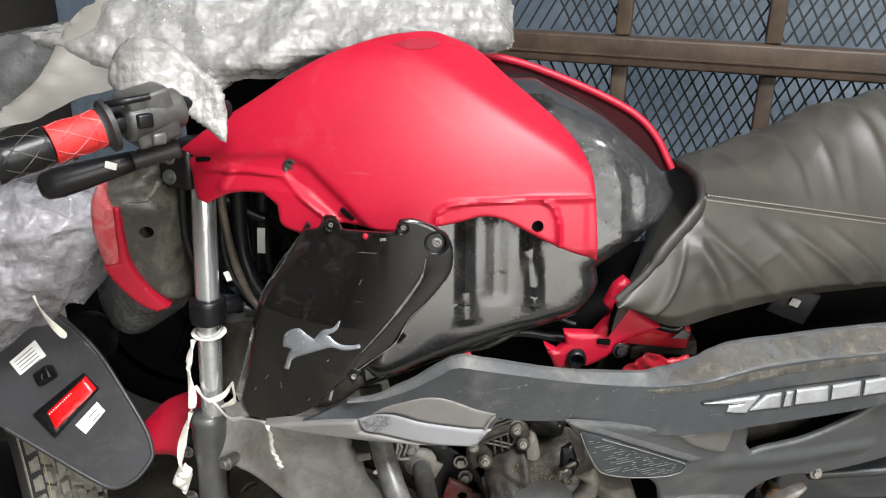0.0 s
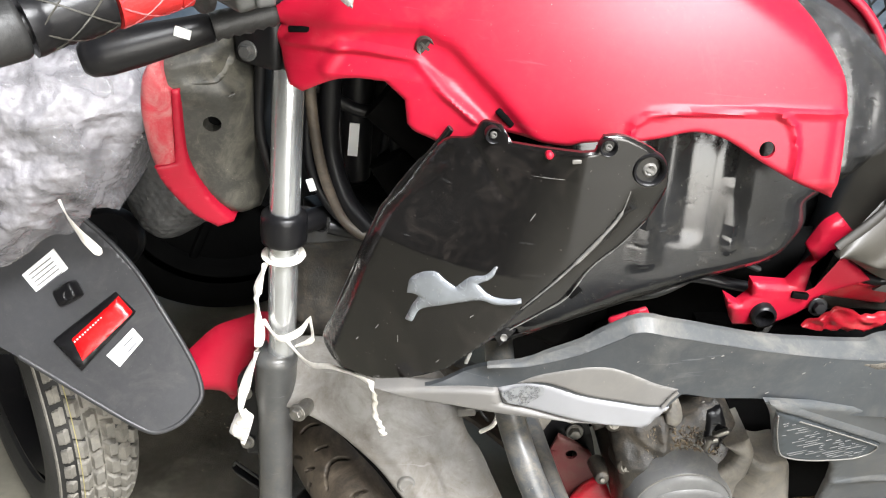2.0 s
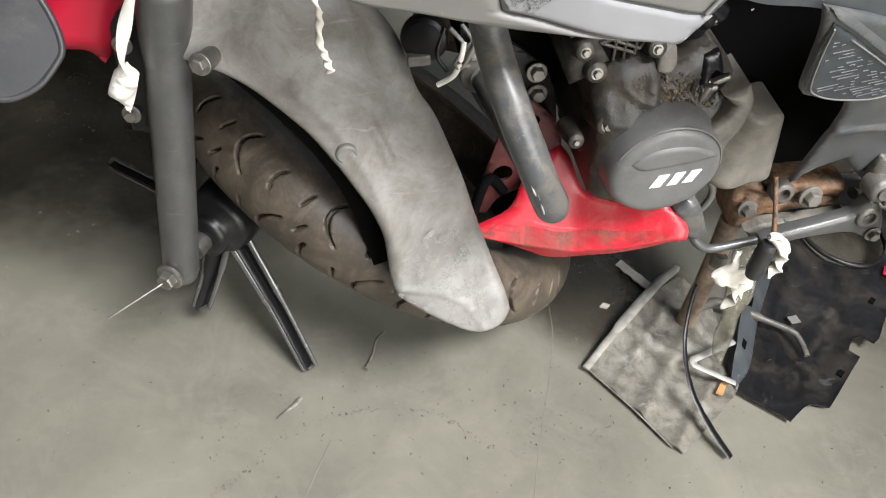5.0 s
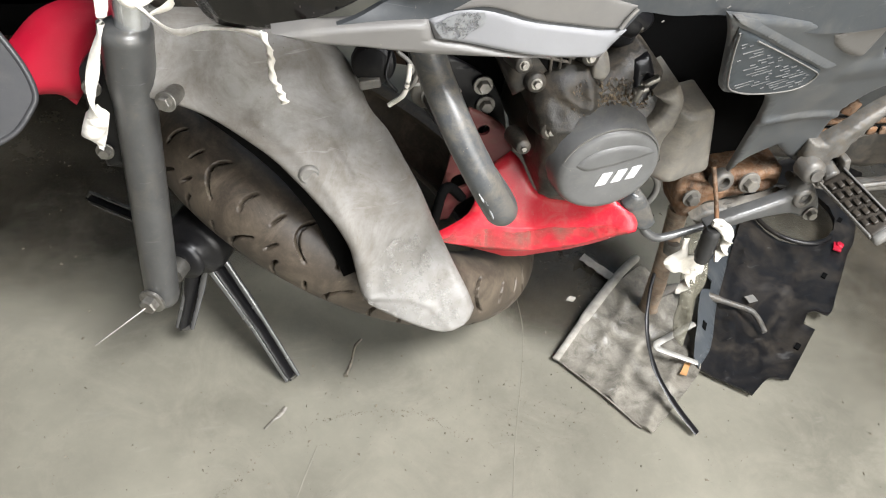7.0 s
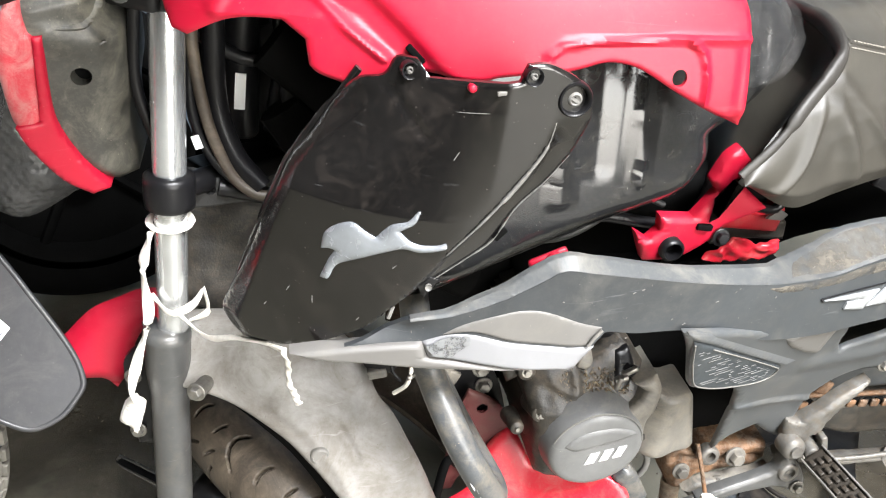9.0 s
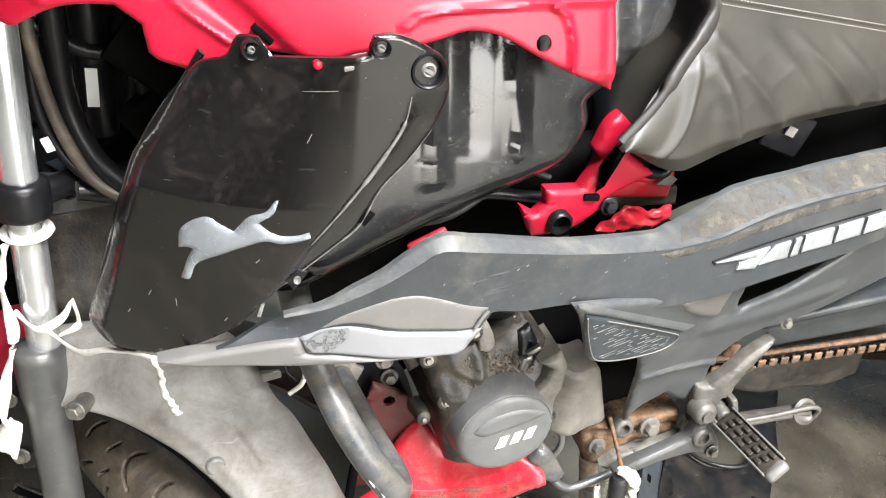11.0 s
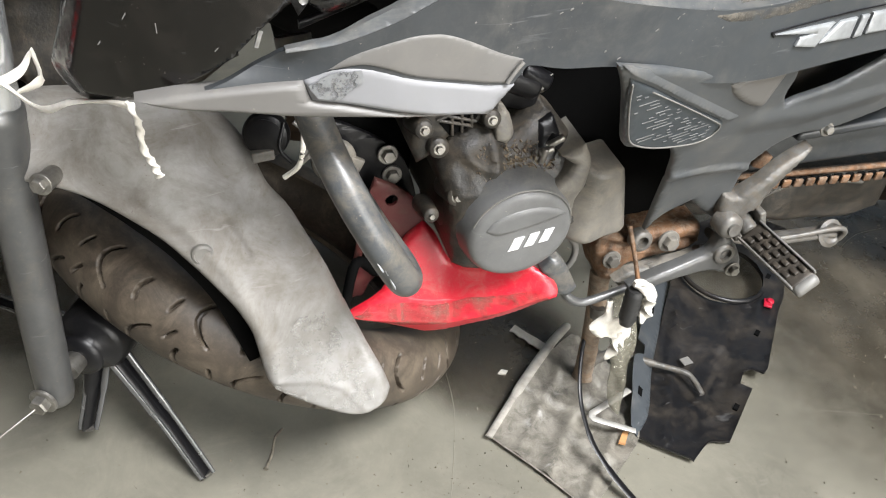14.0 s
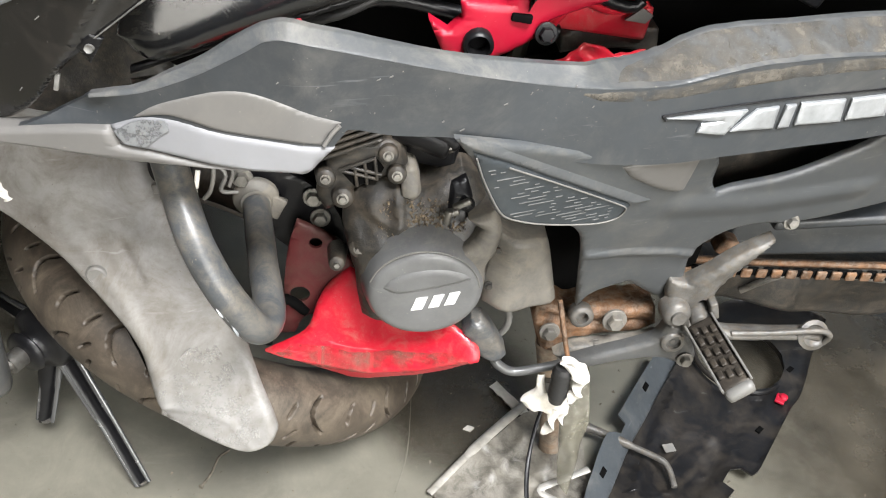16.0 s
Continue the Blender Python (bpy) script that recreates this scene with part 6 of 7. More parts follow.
part("horn", lathe((-0.15, 1.03, 0.75), (0.1, -1, 0), [(0, 0.045), (0.02, 0.045), (0.025, 0.038), (0.028, 0.01), (0.028, 0)], 26), BLACK_PLASTIC, BIKE)
part("tube_cover", rod((-0.226, 1.045, 0.86), (-0.228, 1.045, 0.69), 0.016), BLACK_PLASTIC, BIKE)
part("label", block((-0.229, 1.027, 0.740), (0.010, 0.002, 0.035), ry=3, bevel=0), WHITE_PAPER, BIKE, "pale paper tag on the loom")
part("label", block((-0.267, 0.992, 0.704), (0.007, 0.002, 0.013), ry=-18, bevel=0), WHITE_PAPER, BIKE, "pale paper tag on a cable")

# small fittings between mudguard and guard, and broken plastic under the seat
part("horn", lathe((-0.088, 0.962, 0.478), (-0.3, -1, 0.25), [(0, 0.021), (0.006, 0.021), (0.008, 0.019), (0.010, 0.0195), (0.012, 0.016), (0.014, 0.0165), (0.016, 0.008), (0.016, 0)], 26), BLACK_PLASTIC, BIKE, "small black ribbed horn")
part("connector", block((-0.094, 0.945, 0.466), (0.020, 0.008, 0.010), ry=-10, bevel=0.0015), ALLOY, BIKE, "tan plug")
part("wire", sweep([(-0.060, 0.935, 0.492), (-0.062, 0.928, 0.478), (-0.066, 0.926, 0.464), (-0.078, 0.928, 0.452)], 0.0024, 8, 6), WHITE_CLOTH, BIKE, "frayed pale wire")
part("wire", sweep([(-0.075, 0.95, 0.495), (-0.080, 0.94, 0.475), (-0.070, 0.935, 0.462)], 0.0018, 8, 6), BLACK_PLASTIC, BIKE)
part("broken_plastic", panel([(0.237, 0.604), (0.265, 0.63), (0.28, 0.629), (0.292, 0.622), (0.32, 0.626), (0.318, 0.617), (0.307, 0.605), (0.251, 0.602)], lambda x, z: 0.935 + 0.012 * abs(noise.noise(Vector((x * 60, z * 60, 2)))), 0.004, 0.004, 0.003, 0.002, corner=30), RED_DUSTY, BIKE, "cracked dusty red plastic")
part("bracket_box", panel([(0.248, 0.629), (0.274, 0.645), (0.331, 0.640), (0.334, 0.619), (0.281, 0.620), (0.25, 0.613)], lambda x, z: 0.955, 0.006, 0.03, 0.003, 0.002, corner=30), ENGINE, BIKE, "brown dusty bracket")
part("pale_tab", panel([(0.294, 0.653), (0.307, 0.664), (0.317, 0.658), (0.312, 0.651)], lambda x, z: 0.94, 0.006, 0.003, 0, 0, corner=30), GREY_DUST, BIKE, "pale broken tab")

# drive side: foot peg, shift lever, stand, chain
hang = part("footrest_hanger", panel([(0.398, 0.390), (0.418, 0.385), (0.428, 0.394), (0.452, 0.416), (0.472, 0.430), (0.495, 0.441), (0.4965, 0.437), (0.476, 0.412), (0.459, 0.389), (0.452, 0.372), (0.455, 0.357), (0.445, 0.338), (0.425, 0.352), (0.412, 0.345), (0.402, 0.365)], lambda x, z: 0.915 + 0.12 * abs(x - 0.44), 0.006, 0.014, 0.005, 0.005, holes=[(0.440, 0.362, 0.006)]), ALLOY, BIKE, "grimy alloy footrest hanger")
part("pivot", lathe((0.412, 0.925, 0.352), (0, -1, 0.1), [(0, 0.015), (0.018, 0.015), (0.022, 0.012), (0.023, 0.008), (0.026, 0.0075), (0.026, 0)], 24), ALLOY, hang)
rust = part("rusty_bracket", panel([(0.275, 0.308), (0.279, 0.324), (0.297, 0.325), (0.315, 0.315), (0.332, 0.321), (0.407, 0.326), (0.415, 0.298), (0.384, 0.287), (0.322, 0.278), (0.308, 0.250), (0.290, 0.262)], lambda x, z: 0.945, 0.006, 0.035, 0.006, 0.006, wobble=0.003, wob_scale=70, ridges=[([(0.29, 0.312), (0.32, 0.302), (0.40, 0.305)], 0.008, -0.006)]), RUST, BIKE, "rusty stand bracket caked with brown dirt")
for x, z, r in ((0.293, 0.297, 0.0075), (0.361, 0.316, 0.009), (0.347, 0.278, 0.005)):
    bolt((x, 0.938, z), (0, -1, 0.15), r, rust, ENGINE_PALE)
part("sleeve", lathe((0.323, 0.945, 0.321), (0, -1, 0.15), [(0, 0.013), (0.012, 0.013), (0.014, 0.011), (0.014, 0.007), (0.006, 0.006), (0.006, 0)], 22), ALLOY, rust)
part("pale_bar", panel([(0.302, 0.266), (0.322, 0.278), (0.384, 0.289), (0.412, 0.298), (0.40, 0.284), (0.345, 0.270), (0.317, 0.252)], lambda x, z: 0.930, 0.006, 0.012, 0.004, 0.004), ENGINE_PALE, rust, "pale dusty bar")
A_ = Vector((0.011, -0.085, -0.002)).normalized()
P0 = Vector((0.4375, 0.902, 0.3475))
peg = part("foot_peg", block(tuple(P0 + A_ * 0.044), (0.031, 0.090, 0.013), ry=-38, rz=7, bevel=0.005), PEG_RUBBER, hang, "foot peg with a ribbed rubber pad")
W_, N_ = Vector((0.788, 0.09, 0.616)).normalized(), Vector((-0.616, 0, 0.788))
for sg in (-1, 1):
    part("pad_rim", block(tuple(P0 + A_ * 0.044 + W_ * 0.0148 * sg + N_ * 0.006), (0.0026, 0.088, 0.007), ry=-38, rz=7, bevel=0.001), GREY_DUST, peg, "pale worn rim")
for r in range(3):
    for c in range(5):
        part("rubber_rib", block(tuple(P0 + A_ * (0.013 + 0.0145 * c + 0.003 * r) + W_ * 0.0085 * (r - 1) + N_ * 0.0075), (0.0058, 0.0095, 0.006), ry=-38, rz=7, bevel=0.0014), PEG_RUBBER, peg)
part("peg_tip", joined(block(tuple(P0 + A_ * 0.0895), (0.029, 0.012, 0.014), ry=-38, rz=7, bevel=0.005)), GREY_DUST, peg, "pale worn tip")
part("peg_mount", joined(rod(P0 + Vector((0.0, 0.03, 0.004)), P0 + Vector((0, 0, 0)), 0.010), block(tuple(P0 + Vector((0.012, 0.012, 0.014))), (0.008, 0.02, 0.022), ry=-20, bevel=0.002), block(tuple(P0 + Vector((-0.014, 0.012, -0.004))), (0.007, 0.02, 0.020), ry=-20, bevel=0.002)), ALLOY, hang)
part("side_stand", joined(sweep([(0.43, 0.955, 0.305), (0.49, 0.95, 0.291), (0.54, 0.945, 0.294), (0.598, 0.94, 0.300)], [0.010, 0.013, 0.012, 0.014], 12, 6, 0.6), lathe((0.590, 0.935, 0.302), (0, -1, 0.5), [(0, 0.017), (0.004, 0.018), (0.006, 0.013), (0.003, 0.010), (0.003, 0)], 18)), ALLOY, BIKE, "folded dirty side stand")
part("stand_rod", sweep([(0.50, 0.94, 0.296), (0.545, 0.932, 0.306), (0.590, 0.925, 0.317), (0.604, 0.925, 0.310), (0.603, 0.928, 0.296)], 0.0035, 8, 6), ALLOY, BIKE)
shift = part("shift_lever", joined(sweep([(0.232, 0.925, 0.272), (0.240, 0.92, 0.262), (0.257, 0.918, 0.254), (0.285, 0.918, 0.260), (0.315, 0.918, 0.270)], 0.0052, 10, 6),
    panel([(0.308, 0.275), (0.341, 0.290), (0.375, 0.303), (0.400, 0.316), (0.408, 0.335), (0.416, 0.340), (0.436, 0.318), (0.450, 0.293), (0.449, 0.277), (0.431, 0.280), (0.410, 0.287), (0.37, 0.281), (0.335, 0.270), (0.312, 0.265)], lambda x, z: 0.908, 0.006, 0.012, 0.005, 0.004)), SLIDER, BIKE, "bent shift linkage")
part("toe_block", panel([(0.196, 0.309), (0.204, 0.325), (0.215, 0.326), (0.227, 0.311), (0.246, 0.278), (0.238, 0.266), (0.218, 0.275)], lambda x, z: 0.915, 0.006, 0.022, 0.006, 0.006), GUARD, shift, "chipped grey lever end")
part("ring", lathe((0.418, 0.914, 0.314), (0, -1, 0.05), [(0, 0.0135), (0.008, 0.0135), (0.010, 0.012), (0.010, 0.008), (0.004, 0.007), (0.004, 0.003), (0.007, 0.0025), (0.007, 0)], 24), ALLOY, shift)
bolt((0.438, 0.907, 0.289), (0, -1, 0.05), 0.0062, shift)
part("toe_rubber", lathe((0.300, 0.888, 0.294), (0.0, -0.06, -1), [(0, 0.008)] + [(0.003 + k * 0.004, 0.0092 + 0.0016 * (k % 2)) for k in range(11)] + [(0.049, 0.008), (0.049, 0.0)], 18), GRIP_BLACK, shift, "ribbed black rubber sleeve")
part("hose", sweep([(0.232, 0.95, 0.335), (0.246, 0.945, 0.318), (0.247, 0.945, 0.295), (0.238, 0.95, 0.275)], 0.004, 8, 6), GREY_DUST, BIKE, "pale breather hose")
part("swing_arm", joined(block((0.70, 1.02, 0.395), (0.42, 0.04, 0.055), ry=-3, bevel=0.006), block((0.72, 1.0, 0.44), (0.40, 0.05, 0.012), ry=-6, bevel=0.004)), GREY_PANEL, BIKE, "dusty grey swing arm")
ch = part("chain", sweep([(0.45, 1.024, 0.333), (0.60, 1.024, 0.330), (0.85, 1.024, 0.333), (1.15, 1.04, 0.34)], 0.005, 6, 4), RUST, BIKE, "rusty drive chain")
for k in range(66):
    t = k / 65
    part("link", block((0.45 + 0.60 * t, 1.014 - 0.004 * (k % 2), 0.3265 - 0.003 * math.sin(t * math.pi)), (0.0125, 0.004, 0.012), bevel=0.0018), RUST if k % 2 else DARK_VOID, ch)
part("chain_case", panel([(0.455, 0.262), (0.49, 0.300), (0.55, 0.306), (0.66, 0.306), (0.80, 0.310), (0.82, 0.22), (0.74, 0.205), (0.66, 0.212), (0.60, 0.228), (0.53, 0.240), (0.49, 0.245)], lambda x, z: 1.06 + 0.02 * noise.noise(Vector((x * 9, z * 9, 1))), 0.012, 0.03, 0.012, 0.010), ENGINE, BIKE, "brown dusty lower chain case")
part("case_rib", sweep([(0.56, 1.05, 0.262), (0.60, 1.045, 0.292), (0.66, 1.045, 0.298), (0.74, 1.05, 0.285)], 0.006, 8, 7, 0.6), ENGINE_PALE, BIKE, "pale dusty rib of the chain case")
# rear wheel and tail completed out of view, partly to shade the floor
RWC, RWA = Vector((1.24, 1.11, 0.29)), Vector((0.05, -1, 0.12))
rear = part("rear_tyre", tyre_mesh(RWC, RWA, 0.235, 0.052, 0.058, 300, 24, road_groove), RUBBER, BIKE)
part("rim", lathe(RWC - RWA * 0.04, RWA, [(0, 0.20), (0.01, 0.212), (0.03, 0.20), (0.05, 0.20), (0.07, 0.212), (0.08, 0.20), (0.06, 0.185), (0.02, 0.185)], 56, False), BLACK_PLASTIC, rear)
part("hub", lathe(RWC - RWA * 0.05, RWA, [(0, 0.03), (0.01, 0.06), (0.08, 0.06), (0.10, 0.03), (0.13, 0.012)], 28), BLACK_PLASTIC, rear)
for k in range(5):
    a = k * math.tau / 5
    part("spoke", sweep([tuple(RWC), tuple(RWC + Vector((0.195 * math.cos(a), 0.0, 0.195 * math.sin(a))))], 0.016, 8, 4, 0.6), BLACK_PLASTIC, rear)
part("sprocket", lathe(RWC + RWA * 0.045, RWA, [(0, 0.075), (0.005, 0.078), (0.006, 0.05), (0.003, 0.045)], 40), RUST, rear)
part("tail_panel", panel([(0.66, 0.70), (0.80, 0.74), (1.0, 0.80), (1.12, 0.82), (1.14, 0.79), (1.0, 0.73), (0.85, 0.67), (0.70, 0.65)], lambda x, z: 0.91 + 0.15 * (x - 0.66), 0.02, 0.25, 0.03, 0.03), GREY_PANEL, BIKE)
part("rear_fender", panel([(1.05, 0.78), (1.15, 0.78), (1.32, 0.62), (1.36, 0.50), (1.32, 0.48), (1.26, 0.58), (1.10, 0.70)], lambda x, z: 1.02, 0.02, 0.10, 0.02, 0.015), BLACK_PLASTIC, BIKE)
part("fitting", block((0.47, 0.97, 0.40), (0.02, 0.02, 0.02), ry=20, bevel=0.003), RUST, BIKE)

# cloth strips tied to the fork and hung from the shroud
lone("cloth_strip", joined(sweep([tuple(leg(0.632) + Vector((0.019 * math.cos(a), 0.019 * math.sin(a), 0.002 * math.sin(a)))) for a in [k * 0.7 for k in range(10)]], 0.0036, 8, 3, 0.35),
     sweep([tuple(leg(0.628) + Vector((-0.016, -0.014, 0))), tuple(leg(0.59) + Vector((-0.024, -0.016, 0))), tuple(leg(0.54) + Vector((-0.020, -0.02, 0))), tuple(leg(0.50) + Vector((-0.030, -0.028, 0))), tuple(leg(0.47) + Vector((-0.036, -0.03, 0))), (-0.338, 0.94, 0.44)], 0.0055, 8, 7, 0.4, 0.35),
     sweep([tuple(leg(0.56) + Vector((-0.018, -0.012, 0))), tuple(leg(0.545) + Vector((0.0, -0.022, 0))), tuple(leg(0.55) + Vector((0.02, -0.016, 0))), tuple(leg(0.565) + Vector((0.03, -0.01, 0))), tuple(leg(0.545) + Vector((0.034, -0.02, 0))), tuple(leg(0.535) + Vector((0.018, -0.02, 0)))], 0.004, 8, 6, 0.4, 0.2),
     sweep([tuple(leg(0.545) + Vector((0.005, -0.02, 0))), (-0.262, 0.925, 0.535), (-0.235, 0.89, 0.56), (-0.21, 0.86, 0.576), (-0.192, 0.838, 0.584)], 0.003, 8, 6, 0.5, 0.2)), WHITE_CLOTH, "soiled white cloth strip knotted round the fork tube", "cloth strip", group="cloth ties")
lone("cloth_knot", panel([(-0.352, 0.42), (-0.345, 0.437), (-0.335, 0.445), (-0.326, 0.435), (-0.330, 0.418), (-0.336, 0.40), (-0.342, 0.412)], lambda x, z: 0.935, 0.005, 0.012, 0.006, 0.006, wobble=0.006, wob_scale=90), WHITE_CLOTH, "frayed knot of white cloth hanging beside the fork", "cloth knot", group="cloth ties")
lone("white_cloth", sweep([(-0.196, 0.835, 0.590), (-0.190, 0.832, 0.575), (-0.189, 0.832, 0.555), (-0.184, 0.832, 0.542), (-0.180, 0.832, 0.530)], [0.0022, 0.0032, 0.0030, 0.0034, 0.0036], 10, 10, 0.6, 0.5), WHITE_CLOTH, "twisted white cloth cord hanging from the shroud", "cord", group="cloth ties")

# ---- bubble-wrapped goods ----


def crumple(bm, amount, scale, seed=0.0):
    bm.normal_update()
    for v in bm.verts:
        p = v.co * scale + Vector((seed, 0, 0))
        r = abs(noise.noise(p)) * 1.4 + 0.5 * abs(noise.noise(p * 2.3)) + 0.3 * noise.noise(p * 5)
        v.co += v.normal * amount * (r - 0.5)
    return bm


def bubbles(bm, pitch=0.0105, height=0.0022):
    """Raises a net of round blisters, some of them burst."""
    bm.normal_update()
    for v in bm.verts:
        a, b = v.co.x / pitch, v.co.z / (pitch * 0.8)
        best = 9.0
        for r in (math.floor(b), math.floor(b) + 1):
            sh = 0.5 * (r % 2)
            c = round(a - sh) + sh
            d = math.hypot((a - c), (b - r) * 0.8)
            if d < best:
                best, key = d, (c, r)
        burst = noise.noise(Vector((key[0] * 0.7, key[1] * 0.9, 2.2)))
        v.co += v.normal * height * (1.0 if burst > -0.15 else 0.15) * max(0, 1 - (best / 0.47) ** 2) ** 0.6
    return bm


def y_wrap(x, z):
    return 0.9 + 0.7 * (z - 0.89)


wrap_line = [(-0.497, 0.999), (-0.422, 1.011), (-0.378, 1.064), (0.08, 1.072), (0.086, 1.002), (0.064, 0.988), (0.013, 0.990), (-0.025, 0.985), (-0.089, 0.98), (-0.139, 0.972), (-0.189, 0.957), (-0.239, 0.955), (-0.26, 0.94), (-0.30, 0.943), (-0.332, 0.948), (-0.36, 0.945), (-0.39, 0.956)]
lone("bubble_wrap", bubbles(crumple(panel(wrap_line, lambda x, z: y_wrap(x, z) + 0.02, 0.0028, 0.05, 0.03, 0.03, corner=80), 0.011, 11), 0.0095, 0.0009), WRAP, "crumpled clear bubble wrap over the handlebar", "bubble wrap", group="bubble-wrapped goods")
lone("foam_wrap_sheet", crumple(panel([(-0.80, 0.78), (-0.584, 0.864), (-0.534, 0.901), (-0.468, 0.949), (-0.44, 1.002), (-0.418, 1.03), (-0.376, 1.044), (-0.34, 1.01), (-0.352, 0.98), (-0.365, 0.951), (-0.405, 0.938), (-0.441, 0.921), (-0.496, 0.905), (-0.544, 0.886), (-0.62, 0.84), (-0.80, 0.75)], lambda x, z: y_wrap(x, z) + 0.03, 0.01, 0.004, 0.0, 0.0), 0.010, 12, 4), FOAM_SHEET, "pale foam sheet draped from the wrapped handlebar", "foam sheet", group="bubble-wrapped goods")
lone("wrapped_bundle", crumple(panel([(-0.80, 0.93), (-0.671, 0.964), (-0.56, 0.981), (-0.476, 1.002), (-0.46, 0.96), (-0.526, 0.90), (-0.577, 0.86), (-0.80, 0.76)], lambda x, z: 1.1 + 0.4 * (z - 0.9), 0.01, 0.05, 0.03, 0.02), 0.01, 16, 6), FOAM, "grey film over goods stacked behind", "wrapped bundle", group="bubble-wrapped goods")
lone("bubble_wrap", bubbles(crumple(panel([(-0.332, 1.00), (-0.315, 1.018), (-0.289, 1.021), (-0.257, 0.999), (-0.222, 0.971), (-0.218, 0.950), (-0.2175, 0.918), (-0.233, 0.929), (-0.257, 0.947), (-0.283, 0.964), (-0.30, 0.972), (-0.322, 0.964), (-0.337, 0.975)], lambda x, z: 0.845 + 0.35 * (z - 0.93) - 0.018 * math.exp(-((x + 0.297) / 0.03) ** 2), 0.0028, 0.004, 0.006, 0.004, corner=40), 0.006, 13, 8), 0.0105, 0.0006), WRAP_TORN, "torn white corner of bubble wrap hanging from a knot", "bubble wrap", group="bubble-wrapped goods")
tail_wrap = lone("bubble_wrap", bubbles(crumple(panel([(-0.80, 0.82), (-0.70, 0.83), (-0.562, 0.816), (-0.492, 0.816), (-0.464, 0.808), (-0.438, 0.794), (-0.426, 0.767), (-0.436, 0.738), (-0.454, 0.695), (-0.468, 0.65), (-0.495, 0.655), (-0.517, 0.62), (-0.546, 0.612), (-0.586, 0.582), (-0.70, 0.56), (-0.80, 0.58)], lambda x, z: 0.965, 0.0028, 0.10, 0.06, 0.05), 0.015, 12, 11), 0.0095, 0.0009), WRAP_WHITE, "bright crumpled bubble wrap round a tail lamp", "bubble wrap", group="bubble-wrapped goods")
part("tie_strip", sweep([(-0.500, 0.955, 0.690), (-0.491, 0.948, 0.675), (-0.478, 0.946, 0.655), (-0.466, 0.95, 0.635)], [0.002, 0.004, 0.0045, 0.002], 8, 6, 0.3, 0.1), WHITE_CLOTH, tail_wrap, "twisted white film end")
lone("foam_wrapped_part", bubbles(crumple(panel([(-0.516, 0.716), (-0.485, 0.732), (-0.443, 0.686), (-0.411, 0.537), (-0.48, 0.49), (-0.513, 0.492), (-0.539, 0.524), (-0.544, 0.573)], lambda x, z: 1.2, 0.0028, 0.10, 0.05, 0.04), 0.006, 8, 2)), FOAM, "grey bubble foam round a hidden part", "wrapped part", group="bubble-wrapped goods")

# ---- the second motorcycle's tail ----


def smooth_xz(points):
    return [(v.x, v.y) for v in smooth_line([(a, b, 0) for a, b in points], False, 5)]


TAIL = thing("motorcycle_tail", (-0.6, 1.15, 0), "rear end of a black motorcycle with a new tyre", "motorcycle")
mud_line = [(-0.72, 0.66), (-0.656, 0.64), (-0.573, 0.622), (-0.524, 0.596), (-0.476, 0.556), (-0.437, 0.508), (-0.410, 0.472), (-0.397, 0.450), (-0.392, 0.432), (-0.398, 0.420), (-0.414, 0.404), (-0.440, 0.396), (-0.466, 0.405), (-0.522, 0.434), (-0.59, 0.470), (-0.73, 0.54)]


def y_mud(x, z):
    return 1.0 + 0.1 * (x + 0.48) + 0.6 * (z - 0.47)


mud = part("rear_mudguard", panel(mud_line, y_mud, 0.007, 0.006, 0.0, 0.0), MUD_BLACK, TAIL, "satin black rear mudguard")
part("rim", sweep([(x, y_mud(x, z) + 0.002, z) for x, z in smooth_xz(mud_line[1:-1])], 0.0032, 8, 2), MUD_BLACK, mud, "rounded edge of the mudguard")
refl = part("reflector_base", panel([(-0.553, 0.488), (-0.492, 0.533), (-0.469, 0.514), (-0.521, 0.460)], lambda x, z: y_mud(x, z) - 0.011, 0.01, 0.02, 0.005, 0.005, corner=30), BLACK_PLASTIC, mud)
part("reflector", panel([(-0.531, 0.494), (-0.487, 0.532), (-0.471, 0.517), (-0.518, 0.474)], lambda x, z: y_mud(x, z) - 0.016, 0.006, 0.008, 0.002, 0.0015, corner=30), REFLECTOR, refl, "red reflector")
for k in range(11):
    x, z = -0.527 + k * 0.0026, 0.4935 + k * 0.00225
    part("bead", block((x, y_mud(x, z) - 0.017, z), (0.0014, 0.001, 0.0014), ry=-40, bevel=0), WHITE_PAPER, refl)
part("sticker", panel([(-0.497, 0.472), (-0.471, 0.498), (-0.459, 0.487), (-0.482, 0.461)], lambda x, z: y_mud(x, z) - 0.0015, 0.01, 0.0012, 0, 0, corner=30), WHITE_PAPER, mud, "white inspection sticker")
for k in range(2):
    part("print_bar", panel([(-0.480 + k * 0.005, 0.481 - k * 0.005), (-0.4705 + k * 0.005, 0.4905 - k * 0.005), (-0.4695 + k * 0.005, 0.4895 - k * 0.005), (-0.479 + k * 0.005, 0.480 - k * 0.005)], lambda x, z: y_mud(x, z) - 0.0022, 0.05, 0.0006, 0, 0, corner=20), INK, mud)
part("sticker", panel([(-0.592, 0.549), (-0.561, 0.574), (-0.544, 0.555), (-0.576, 0.533)], lambda x, z: y_mud(x, z) - 0.0015, 0.01, 0.0012, 0, 0, corner=30), WHITE_PAPER, mud, "white paper label")
